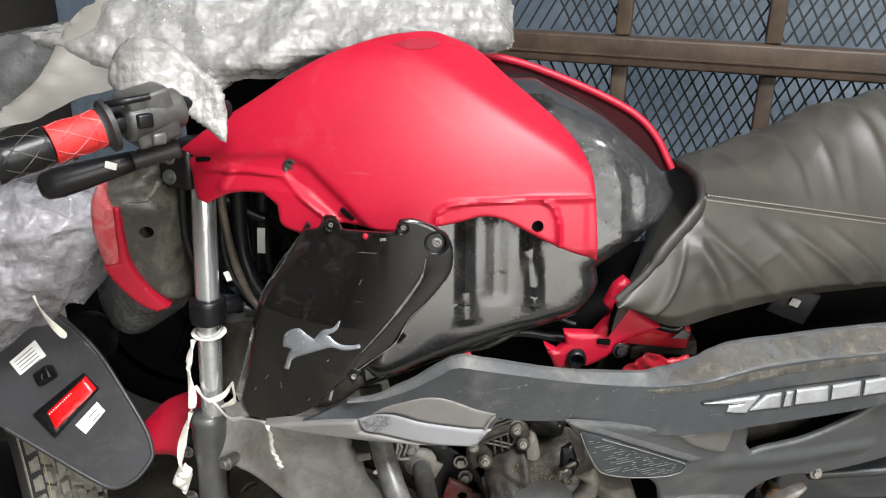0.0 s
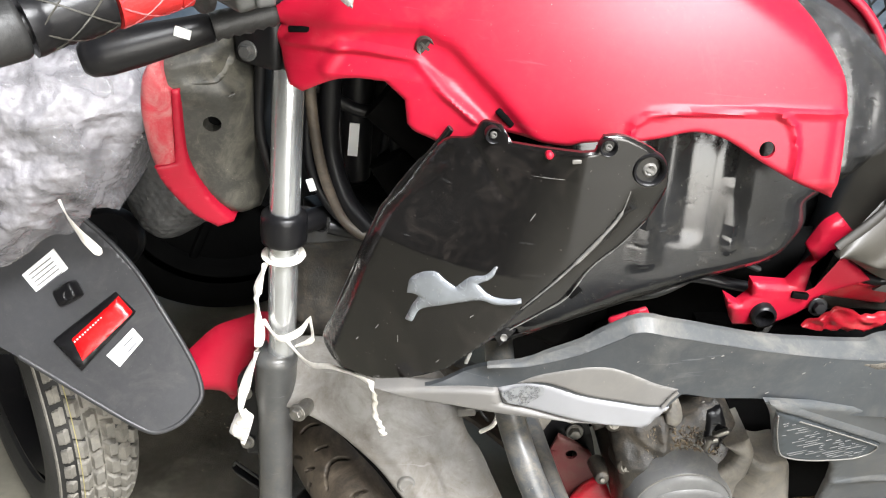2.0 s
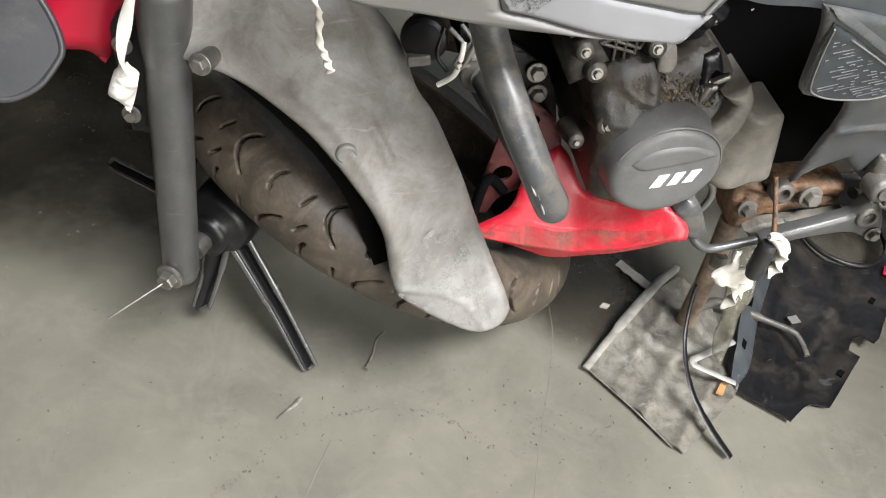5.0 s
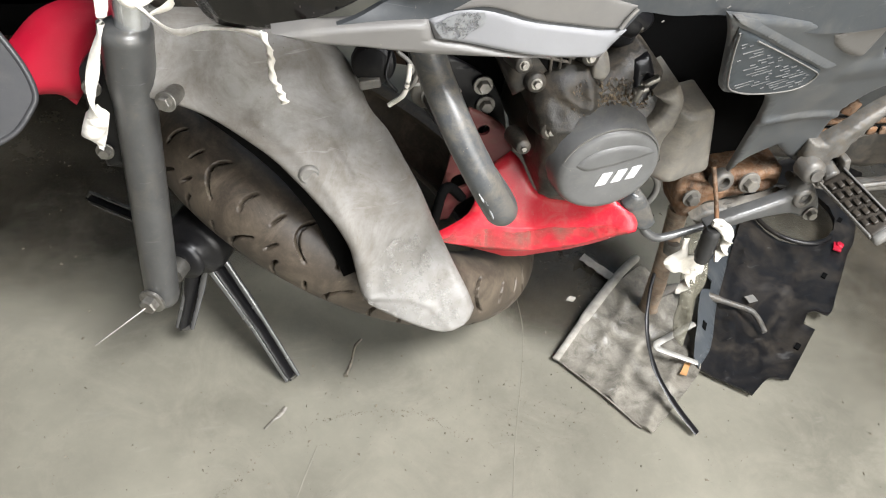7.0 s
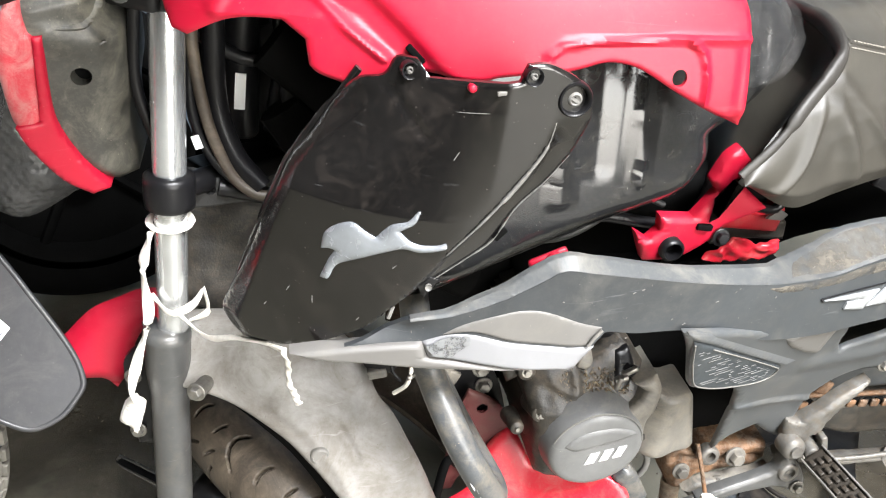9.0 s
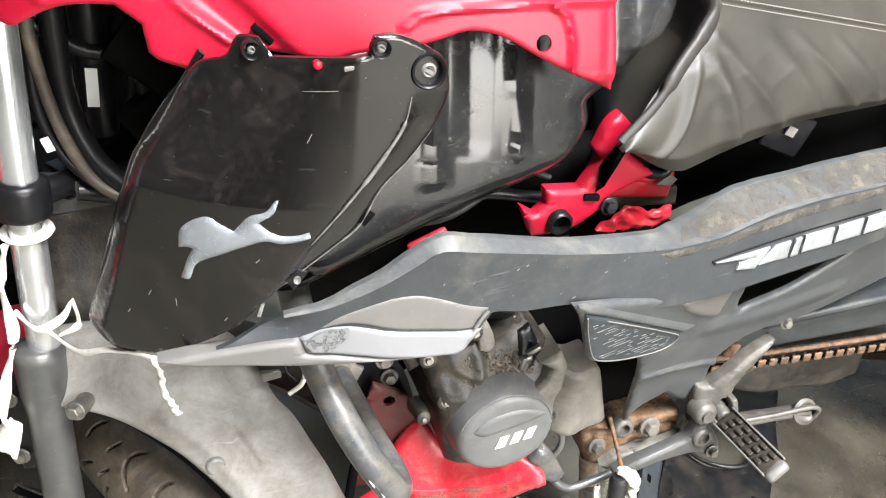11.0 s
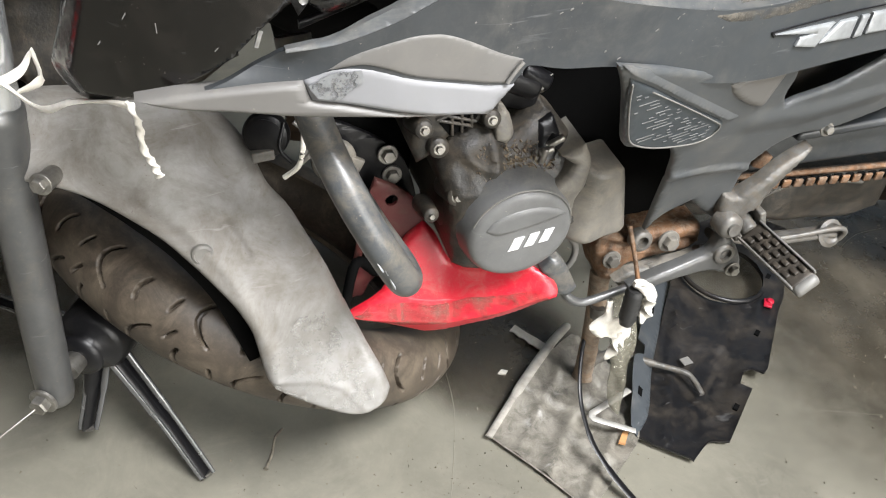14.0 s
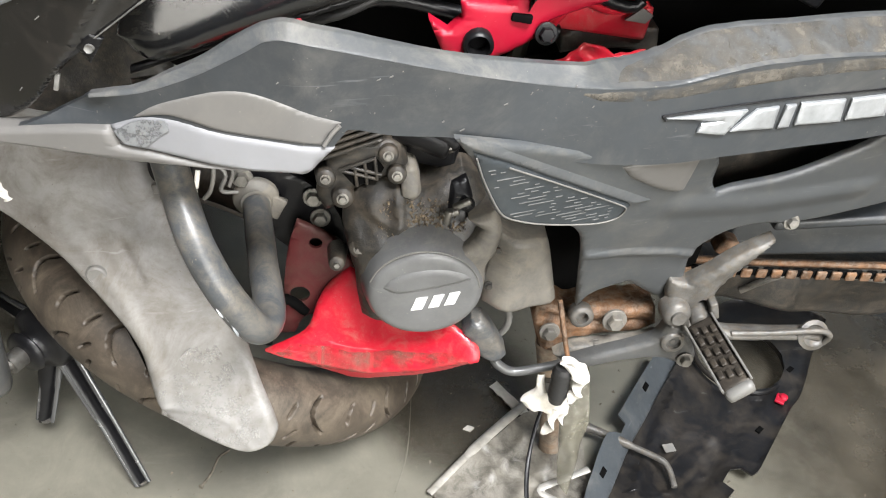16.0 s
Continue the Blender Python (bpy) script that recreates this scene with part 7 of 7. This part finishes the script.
for k in range(5):
    x, z = -0.585 + k * 0.0032, 0.5495 - k * 0.0034
    part("print_bar", panel([(x, z), (x + 0.022, z + 0.0168), (x + 0.0226, z + 0.0158), (x + 0.0006, z - 0.001)], lambda x, z: y_mud(x, z) - 0.0022, 0.05, 0.0006, 0, 0, corner=20), INK, mud)
part("boss", joined(block((-0.541, y_mud(-0.541, 0.533) - 0.004, 0.533), (0.026, 0.018, 0.020), rx=-31, ry=-38, bevel=0.004), lathe((-0.537, y_mud(-0.537, 0.535) - 0.012, 0.535), (0, -1, 0.6), [(0, 0.006), (0.004, 0.006), (0.002, 0.0035), (0.002, 0)], 14)), BLACK_PLASTIC, mud)
fc = bpy.data.curves.new("ok_text", "FONT")
fc.body, fc.size, fc.extrude = "OK", 0.011, 0.0003
txt = new("ok_tmp", fc)
me_txt = bpy.data.meshes.new_from_object(txt.evaluated_get(bpy.context.evaluated_depsgraph_get()))
bpy.data.objects.remove(txt)
me_txt.transform(Matrix.Translation((-0.4885, y_mud(-0.4885, 0.4735) - 0.0022, 0.4735 - 0.004)) @ pose(0, 0, 0, 59) @ pose(0, 0, 0, 0, 0, 42))
bm = bmesh.new()
bm.from_mesh(me_txt)
part("ok_print", bm, INK, mud)


def knob_groove(a, b):
    if abs(b) > 1.15:
        return 0.0
    p = (a / (math.tau / 58)) % 1
    row = int((b + 1.15) / 0.38)
    q = ((b + 1.15) / 0.38) % 1
    ph = (p + 0.35 * math.sin(row * 2.1) + 0.25 * (q - 0.5) * (1 if row % 2 else -1)) % 1
    return 0.010 if min(q, 1 - q) < 0.12 or min(ph, 1 - ph) < 0.13 else 0.0


rw = part("rear_tyre", tyre_mesh((-0.717, 1.259, 0.297), (-0.774, -0.633, 0), 0.245, 0.050, 0.056, 900, 48, knob_groove), RUBBER_GREY, TAIL, "new block-tread tyre, dusty grey")
part("sidewall", tyre_mesh((-0.718, 1.258, 0.297), (-0.774, -0.633, 0), 0.238, 0.047, 0.0595, 96, 12), RUBBER_BLACK, rw)
WC, WA, WU = Vector((-0.717, 1.259, 0.297)), Vector((-0.774, -0.633, 0)), Vector((0.633, -0.774, 0))
part("line", sweep([tuple(WC + WA * 0.030 + (WU * math.cos(a) + Vector((0, 0, 1)) * math.sin(a)) * 0.2885) for a in [-1.6 + k * 0.12 for k in range(22)]], 0.0007, 5, 3), YELLOW, rw, "yellow moulding line")
part("rim", lathe((-0.682, 1.287, 0.297), (-0.774, -0.633, 0), [(0, 0.20), (0.01, 0.215), (0.02, 0.205), (0.045, 0.195), (0.07, 0.205), (0.08, 0.215), (0.09, 0.20), (0.075, 0.185), (0.02, 0.18)], 64, False), BLACK_PLASTIC, rw)
for k in range(5):
    a = k * math.tau / 5 + 0.4
    part("spoke", sweep([tuple(WC), tuple(WC + (WU * math.cos(a) + Vector((0, 0, 1)) * math.sin(a)) * 0.11), tuple(WC + (WU * math.cos(a + 0.15) + Vector((0, 0, 1)) * math.sin(a + 0.15)) * 0.195)], [0.02, 0.014, 0.013], 10, 6, 0.7), BLACK_PLASTIC, rw)

# the rest of the second motorcycle, added out of view to shade the floor
part("seat", panel([(-1.75, 0.86), (-1.50, 0.84), (-1.20, 0.80), (-0.95, 0.84), (-0.86, 0.86), (-0.84, 0.80), (-0.95, 0.74), (-1.20, 0.72), (-1.60, 0.75), (-1.78, 0.80)], lambda x, z: 1.10, 0.04, 0.24, 0.05, 0.04), SEAT_EDGE, TAIL, "black seat, added out of view for its shade")
part("side_cover", panel([(-1.55, 0.74), (-1.20, 0.70), (-0.90, 0.73), (-0.82, 0.68), (-0.95, 0.52), (-1.10, 0.40), (-1.50, 0.42), (-1.62, 0.60)], lambda x, z: 1.12, 0.04, 0.22, 0.05, 0.04), MUD_BLACK, TAIL, "black side cover, added out of view for its shade")
part("engine", panel([(-1.62, 0.46), (-1.30, 0.44), (-1.12, 0.38), (-1.12, 0.22), (-1.30, 0.16), (-1.58, 0.18), (-1.66, 0.30)], lambda x, z: 1.10, 0.04, 0.26, 0.06, 0.05), ENGINE, TAIL, "black engine, added out of view for its shade")
part("swing_arm", sweep([(-1.15, 1.17, 0.34), (-0.95, 1.2, 0.32), (-0.72, 1.24, 0.30)], 0.022, 10, 5), BLACK_PLASTIC, TAIL)
part("stand", rod((-1.25, 1.16, 0.25), (-1.30, 1.05, 0.0), 0.012), BLACK_PLASTIC, TAIL)

# a third motorcycle's wheel behind, its shade put into a near-black colour
W3C = Vector((-0.546, 1.80, 0.30))
W3 = thing("spare_wheel", (-0.546, 1.80, 0), "motorcycle wheel behind, coloured near-black for the shade there", "wheel")
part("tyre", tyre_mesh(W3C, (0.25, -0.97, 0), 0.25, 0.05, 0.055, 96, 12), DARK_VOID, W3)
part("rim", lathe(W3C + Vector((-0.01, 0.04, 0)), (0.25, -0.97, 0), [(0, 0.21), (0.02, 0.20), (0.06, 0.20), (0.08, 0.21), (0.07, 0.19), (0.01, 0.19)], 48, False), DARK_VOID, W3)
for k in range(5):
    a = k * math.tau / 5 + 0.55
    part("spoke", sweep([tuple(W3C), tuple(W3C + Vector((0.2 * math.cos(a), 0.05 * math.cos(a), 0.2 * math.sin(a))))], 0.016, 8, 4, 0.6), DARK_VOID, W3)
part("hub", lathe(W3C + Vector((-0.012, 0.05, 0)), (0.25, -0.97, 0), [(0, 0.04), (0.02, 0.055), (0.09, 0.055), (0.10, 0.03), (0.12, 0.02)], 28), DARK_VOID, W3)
# disc added to fill the wheel and hide the lit floor
part("dark_fill_disc", lathe(W3C + Vector((-0.005, 0.02, 0)), (0.25, -0.97, 0), [(0, 0.205), (0.012, 0.205), (0.016, 0.19), (0.02, 0.06), (0.02, 0.0)], 48), DARK_VOID, W3)
part("brake_drum", lathe((-0.58, 1.27, 0.464), (0.1, -0.95, 0.3), [(0, 0.045), (0.02, 0.046), (0.026, 0.040), (0.022, 0.030), (0.022, 0.012), (0.03, 0.010), (0.03, 0)], 28), BLACK_PLASTIC, TAIL)

# ---- scrap on the floor ----


def z_liner(x, y):
    return 0.006 + 0.16 * max(0, x - 0.50) ** 1.2 + 0.05 * max(0, y - 1.0)


LINER_CREASE = [(0.383, 0.888), (0.416, 0.919), (0.46, 0.992), (0.498, 1.046), (0.532, 1.093), (0.582, 1.161)]
liner = tagged(part("fender_liner", panel(LINER_CREASE + [(0.62, 1.225), (0.69, 1.265), (0.77, 1.26), (0.825, 1.21), (0.78, 1.148), (0.752, 1.102), (0.730, 1.069), (0.712, 1.052), (0.66, 0.989), (0.63, 0.953), (0.618, 0.945), (0.606, 0.958), (0.592, 0.957), (0.577, 0.94), (0.588, 0.926), (0.510, 0.855), (0.487, 0.861), (0.473, 0.857), (0.443, 0.837)],
    z_liner, 0.010, 0.003, 0.010, -0.004, flat=True, holes=[(0.668, 1.150, 0.066)], wobble=0.005, wob_scale=16, corner=40,
    ridges=[([(0.42, 0.87), (0.485, 0.98), (0.535, 1.06), (0.575, 1.13)], 0.012, 0.008), ([(0.54, 0.93), (0.62, 1.02), (0.69, 1.09)], 0.014, -0.006)]), LINER), "black moulded plastic inner fender lying on the floor", "fender liner")
part("hole_rim", sweep([(0.668 + 0.069 * math.cos(a), 1.150 + 0.069 * math.sin(a), z_liner(0.668, 1.150) + 0.005) for a in [k * math.tau / 24 for k in range(25)]], 0.004, 8, 2), LINER, liner)


def z_flange(x, y):
    return 0.013 + 0.038 * min(1.0, float(line_distance(np.array([(x, y)]), LINER_CREASE, False)[0]) / 0.040)


part("side_flange", panel([(0.535, 1.15), (0.526, 1.137), (0.494, 1.094), (0.45, 1.032), (0.462, 1.027), (0.452, 1.010), (0.438, 1.006), (0.426, 0.998), (0.407, 0.966), (0.394, 0.939), (0.385, 0.922), (0.376, 0.898)] + LINER_CREASE, z_flange, 0.008, 0.003, 0.0, 0.0, flat=True, corner=30), FLANGE, liner, "raised flange with tabs, its blue-grey sheen put into the colour")
for x, y in ((0.507, 1.092), (0.412, 0.946)):
    part("slot", block((x, y, z_flange(x, y) + 0.0035), (0.008, 0.014, 0.002), rx=0, ry=38, rz=-33, bevel=0), DARK_VOID, liner)
part("sticker", block((0.520, 0.997, z_liner(0.520, 0.997) + 0.010), (0.016, 0.013, 0.0012), rz=10, bevel=0), GREY_DUST, liner, "small pale sticker")
for x, y in ((0.655, 1.02), (0.735, 1.12), (0.55, 0.905)):
    part("slot", block((x, y, z_liner(x, y) + 0.004), (0.012, 0.007, 0.003), rz=40, bevel=0), DARK_VOID, liner)
part("clip", joined(block((0.700, 1.066, z_liner(0.70, 1.066) + 0.008), (0.013, 0.018, 0.004), rz=-35, bevel=0.001), lathe((0.705, 1.068, z_liner(0.70, 1.066) + 0.008), (0, 0, 1), [(0, 0.006), (0.004, 0.006), (0.005, 0.004)], 12)), RED, liner, "red clip with a pale rivet")

def folds(x, y):
    u, v = 0.75 * x + 0.66 * y, -0.66 * x + 0.75 * y
    h = 0.0
    for c, lean, w, amp in ((0.832, 0.15, 0.012, 0.006), (0.868, -0.1, 0.008, 0.005), (0.90, 0.2, 0.014, 0.008), (0.935, 0.0, 0.008, 0.004)):
        d = u - c - lean * (v - 0.5)
        h += amp * max(0, 1 - abs(d) / w)
    for c, w, amp in ((0.44, 0.010, 0.005), (0.50, 0.014, 0.006), (0.545, 0.008, 0.004)):
        h += amp * max(0, 1 - abs(v - c - 0.1 * (u - 0.87)) / w)
    return h + 0.002 * noise.noise(Vector((x * 70, y * 70, 1.3)))


bag = tagged(part("plastic_sheet", panel([(0.188, 0.936), (0.25, 0.990), (0.32, 1.048), (0.365, 1.075), (0.398, 1.03), (0.396, 0.95), (0.388, 0.891), (0.368, 0.870), (0.324, 0.835), (0.281, 0.803), (0.269, 0.813), (0.235, 0.869), (0.202, 0.916)],
    lambda x, y: 0.004 + 0.14 * max(0, y - 0.95) + folds(x, y), 0.006, 0.002, 0.02, -0.002, flat=True, corner=40), SHEET_GREY), "dirty grey plastic sheet lying in folds on the floor", "plastic sheet")
part("folded_edge", sweep([(0.186, 0.930, 0.012), (0.245, 0.985, 0.028), (0.315, 1.047, 0.038), (0.357, 1.077, 0.045)], [0.005, 0.007, 0.007, 0.004], 10, 8, 0.45), patchy(mat("pale_film_fold", (0.30, 0.285, 0.255), 0.3, dust=0.4, scale=50, vary=0.4), -1, 0), bag)
part("front_fold", sweep([(0.190, 0.934, 0.008), (0.203, 0.915, 0.008), (0.236, 0.868, 0.008), (0.270, 0.813, 0.006)], [0.002, 0.0025, 0.002], 8, 6, 0.4), SHEET_GREY, bag)
lone("plastic_sheet", panel([(0.326, 0.21), (0.345, 0.235), (0.360, 0.215), (0.366, 0.16), (0.362, 0.10), (0.352, 0.05), (0.340, 0.06), (0.334, 0.13)], lambda x, z: 0.955 - 0.35 * (0.2 - z) + 0.012 * noise.noise(Vector((x * 70, z * 18, 0))), 0.005, 0.002, 0.004, 0.002, corner=30), DIRTY_FILM, "clear dirty plastic hanging in a fold", "plastic sheet")
lone("rubber_strap", sweep([(0.353, 1.00, 0.15), (0.325, 0.985, 0.12), (0.305, 0.935, 0.075), (0.300, 0.88, 0.05), (0.314, 0.835, 0.03), (0.339, 0.792, 0.010)], [0.0022, 0.0026, 0.003, 0.0042, 0.0058, 0.0058], 8, 7, 0.3), BLACK_PLASTIC, "black rubber strap trailing over the sheet", "strap")
STANDP = thing("rusty_post", (0.345, 0.97, 0), "rusty steel tube with rags tied to it", "steel tube")
part("tube", sweep([(0.298, 0.958, 0.262), (0.318, 0.972, 0.18), (0.338, 0.988, 0.09), (0.352, 1.0, 0.012)], [0.0125, 0.012, 0.013, 0.016], 16, 6, 0.8), POST, STANDP)
part("arm", sweep([(0.353, 1.003, 0.035), (0.40, 1.022, 0.030), (0.43, 1.012, 0.028), (0.465, 0.993, 0.026), (0.500, 0.970, 0.026), (0.507, 0.955, 0.024), (0.508, 0.932, 0.020)], [0.007, 0.006, 0.0045, 0.0042, 0.004], 10, 6), ALLOY, STANDP, "thin bent rod")
part("paint_patch", sweep([(0.310, 0.958, 0.20), (0.318, 0.962, 0.175)], 0.011, 10, 4, 0.5), ALLOY, STANDP)
tape = [(0.267, 0.222), (0.280, 0.246), (0.281, 0.264), (0.289, 0.264), (0.294, 0.239), (0.313, 0.236), (0.319, 0.248), (0.323, 0.206), (0.322, 0.184), (0.310, 0.198), (0.294, 0.206), (0.281, 0.211)]
lone("paper_tape", panel(tape, lambda x, z: 0.900 + 0.005 * noise.noise(Vector((x * 90, z * 60, 0))), 0.005, 0.003, 0.003, 0.002, corner=30, rough_edge=0.003), WHITE_CLOTH, "white paper tape stuck round the tube", "tape", group="cloth ties")
lone("rag", panel([(0.297, 0.304), (0.312, 0.301), (0.326, 0.291), (0.337, 0.272), (0.325, 0.262), (0.318, 0.250), (0.310, 0.258), (0.306, 0.280)], lambda x, z: 0.884 + 0.010 * noise.noise(Vector((x * 90, z * 70, 0))), 0.0045, 0.006, 0.005, 0.005, rough_edge=0.006), WHITE_CLOTH, "frayed white rag wound round the shift lever", "rag", group="cloth ties")
lone("rag", sweep([(0.296, 0.888, 0.302), (0.312, 0.879, 0.292), (0.318, 0.878, 0.270), (0.314, 0.880, 0.25)], [0.004, 0.007, 0.008, 0.004], 8, 6, 0.5, 0.4), WHITE_CLOTH, "twisted white rag end tied to the shift lever", "rag", group="cloth ties")
lone("rag", sweep([(0.306, 0.90, 0.215), (0.307, 0.898, 0.19), (0.303, 0.902, 0.168)], [0.006, 0.007, 0.003], 8, 6, 0.5, 0.3), WHITE_CLOTH, "short white rag scrap on the rusty tube", "rag", group="cloth ties")
lone("wire", sweep([(0.29, 0.92, 0.36), (0.297, 0.905, 0.33), (0.305, 0.895, 0.30), (0.312, 0.89, 0.28)], 0.0028, 6, 6), RUST, "thin rusty wire holding the rag", "wire")
lone("metal_strip", sweep([(0.390, 0.943, 0.044), (0.325, 0.920, 0.038), (0.324, 0.913, 0.036), (0.378, 0.889, 0.026)], 0.0052, 8, 4, 0.4, 0, 20), PALE_METAL, "bent pale metal strip lying on the sheet", "metal strip")
lone("dry_scrap", panel([(0.352, 0.882), (0.366, 0.898), (0.374, 0.896), (0.360, 0.878)], lambda x, y: 0.014, 0.01, 0.003, 0, 0, flat=True), LEAF, "orange-brown dry scrap on the plastic sheet", "scrap")
lone("paper_scrap", panel([(0.240, 1.04), (0.247, 1.046), (0.256, 1.042), (0.25, 1.036)], lambda x, y: 0.001, 0.01, 0.003, 0, 0, flat=True), WHITE_CLOTH, "small pale scrap on the concrete", "scrap")
lone("plastic_sliver", panel([(0.285, 1.115), (0.297, 1.125), (0.325, 1.085), (0.342, 1.060), (0.330, 1.055), (0.305, 1.085)], lambda x, y: 0.003 + 0.006 * abs(noise.noise(Vector((x * 60, y * 60, 0)))), 0.008, 0.002, 0.003, -0.001, flat=True), WHITE_CLOTH, "pale sliver of torn plastic", "scrap")
lone("twig", sweep([(-0.072, 1.0, 0.008), (-0.083, 0.985, 0.012), (-0.09, 0.965, 0.006), (-0.10, 0.945, 0.006)], [0.002, 0.0015, 0.002, 0.0035], 6, 5), GRIT, "short dark twig on the concrete", "twig")
lone("fibre", sweep([(-0.181, 0.907, 0.006), (-0.188, 0.899, 0.004), (-0.20, 0.890, 0.003), (-0.209, 0.881, 0.003)], [0.003, 0.0016, 0.0012], 6, 5, 0.5), SHEET_GREY, "pale bent fibre scrap", "scrap")

# grit strewn over the floor
random.seed(11)
bm = bmesh.new()
for k in range(3600):
    x, y = random.uniform(-0.9, 1.1), random.uniform(0.5, 1.5)
    if noise.noise(Vector((x * 4, y * 4, 0.3))) + random.random() * 0.7 < 0.25:
        continue
    s = 0.0008 + 0.0030 * random.random() ** 4
    vs = [bm.verts.new((x + s * random.uniform(-1, 1), y + s * random.uniform(-1, 1), s * random.uniform(-0.1, 0.2))) for _ in range(3)] + [bm.verts.new((x, y, s * random.uniform(0.6, 1.4)))]
    for i, j, l in ((0, 1, 3), (1, 2, 3), (2, 0, 3)):
        bm.faces.new((vs[i], vs[j], vs[l]))
trail = smooth_line([(-0.28, 0.79, 0), (-0.248, 0.813, 0), (-0.20, 0.86, 0), (-0.123, 0.887, 0), (-0.06, 0.888, 0), (-0.007, 0.873, 0), (0.04, 0.83, 0)], False, 60)
for k in range(900):
    if k < 420:
        p = trail[int(random.random() ** 1.0 * (len(trail) - 1))]
        x, y, s = p.x + random.gauss(0, 0.0025), p.y + random.gauss(0, 0.0025), 0.0006 + 0.0018 * random.random() ** 3
    else:
        x, y, s = random.gauss(0.12, 0.16), random.gauss(0.86, 0.05), 0.0006 + 0.0026 * random.random() ** 3
    vs = [bm.verts.new((x + s * random.uniform(-1, 1), y + s * random.uniform(-1, 1), s * random.uniform(-0.1, 0.2))) for _ in range(3)] + [bm.verts.new((x, y, s * random.uniform(0.6, 1.4)))]
    for i, j, l in ((0, 1, 3), (1, 2, 3), (2, 0, 3)):
        bm.faces.new((vs[i], vs[j], vs[l]))
lone("grit", bm, GRIT, "loose dirt and grit on the concrete", "grit", "stuff")

# oily stain under the engine; the right and left-back patches paint in shade
for k, (cx, cy, r, deep) in enumerate(((1.05, 1.10, 0.60, 0.5), (0.25, 1.09, 0.17, 0.7), (-0.45, 1.45, 0.40, 0.2))):
    dark_mat = patchy(mat("oil_and_shade_tone", (0.085 - 0.045 * deep, 0.074 - 0.041 * deep, 0.055 - 0.032 * deep), 0.38, vary=0.4, scale=12, bump=0.03), 0.15 - 0.15 * deep, 0.74 - 0.22 * deep, 7, (cx, cy, 0), r)
    lone("floor_dark_patch_%d" % (k + 1), lathe((cx, cy, 0.0002), (0, 0, 1), [(0, r), (0.0003, r * 0.99), (0.0003, 0.0)], 40), dark_mat, "dark patch on the concrete, oily under the engine, painted shade elsewhere", "floor stain", "structure")

# joint and scratches in the concrete
for nm, pts_, r, lab in (("floor_joint_1", [(0.19, 1.4, 0), (0.165, 1.03, 0), (0.147, 0.951, 0), (0.08, 0.761, 0), (-0.02, 0.40, 0)], 0.0007, "thin joint line in the concrete"), ("floor_joint_2", [(0.45, 0.955, 0), (0.58, 0.917, 0), (0.782, 0.855, 0), (1.5, 0.65, 0)], 0.0006, "thin joint line in the concrete"),
                         ("floor_crack_1", [(0.888, 1.047, 0), (0.90, 1.09, 0), (0.93, 1.12, 0), (0.95, 1.19, 0), (1.022, 1.237, 0), (1.10, 1.25, 0)], 0.0010, "dark hairline crack in the concrete"),
                         ("floor_scratch_1", [(-0.148, 0.85, 0), (-0.165, 0.815, 0), (-0.181, 0.78, 0)], 0.0007, "pale scratch in the concrete")):
    lone(nm, sweep([(x, y, 0.0002) for x, y, z in pts_], r, 6, 8, 0.3), JOINT, lab, "floor mark", "structure")
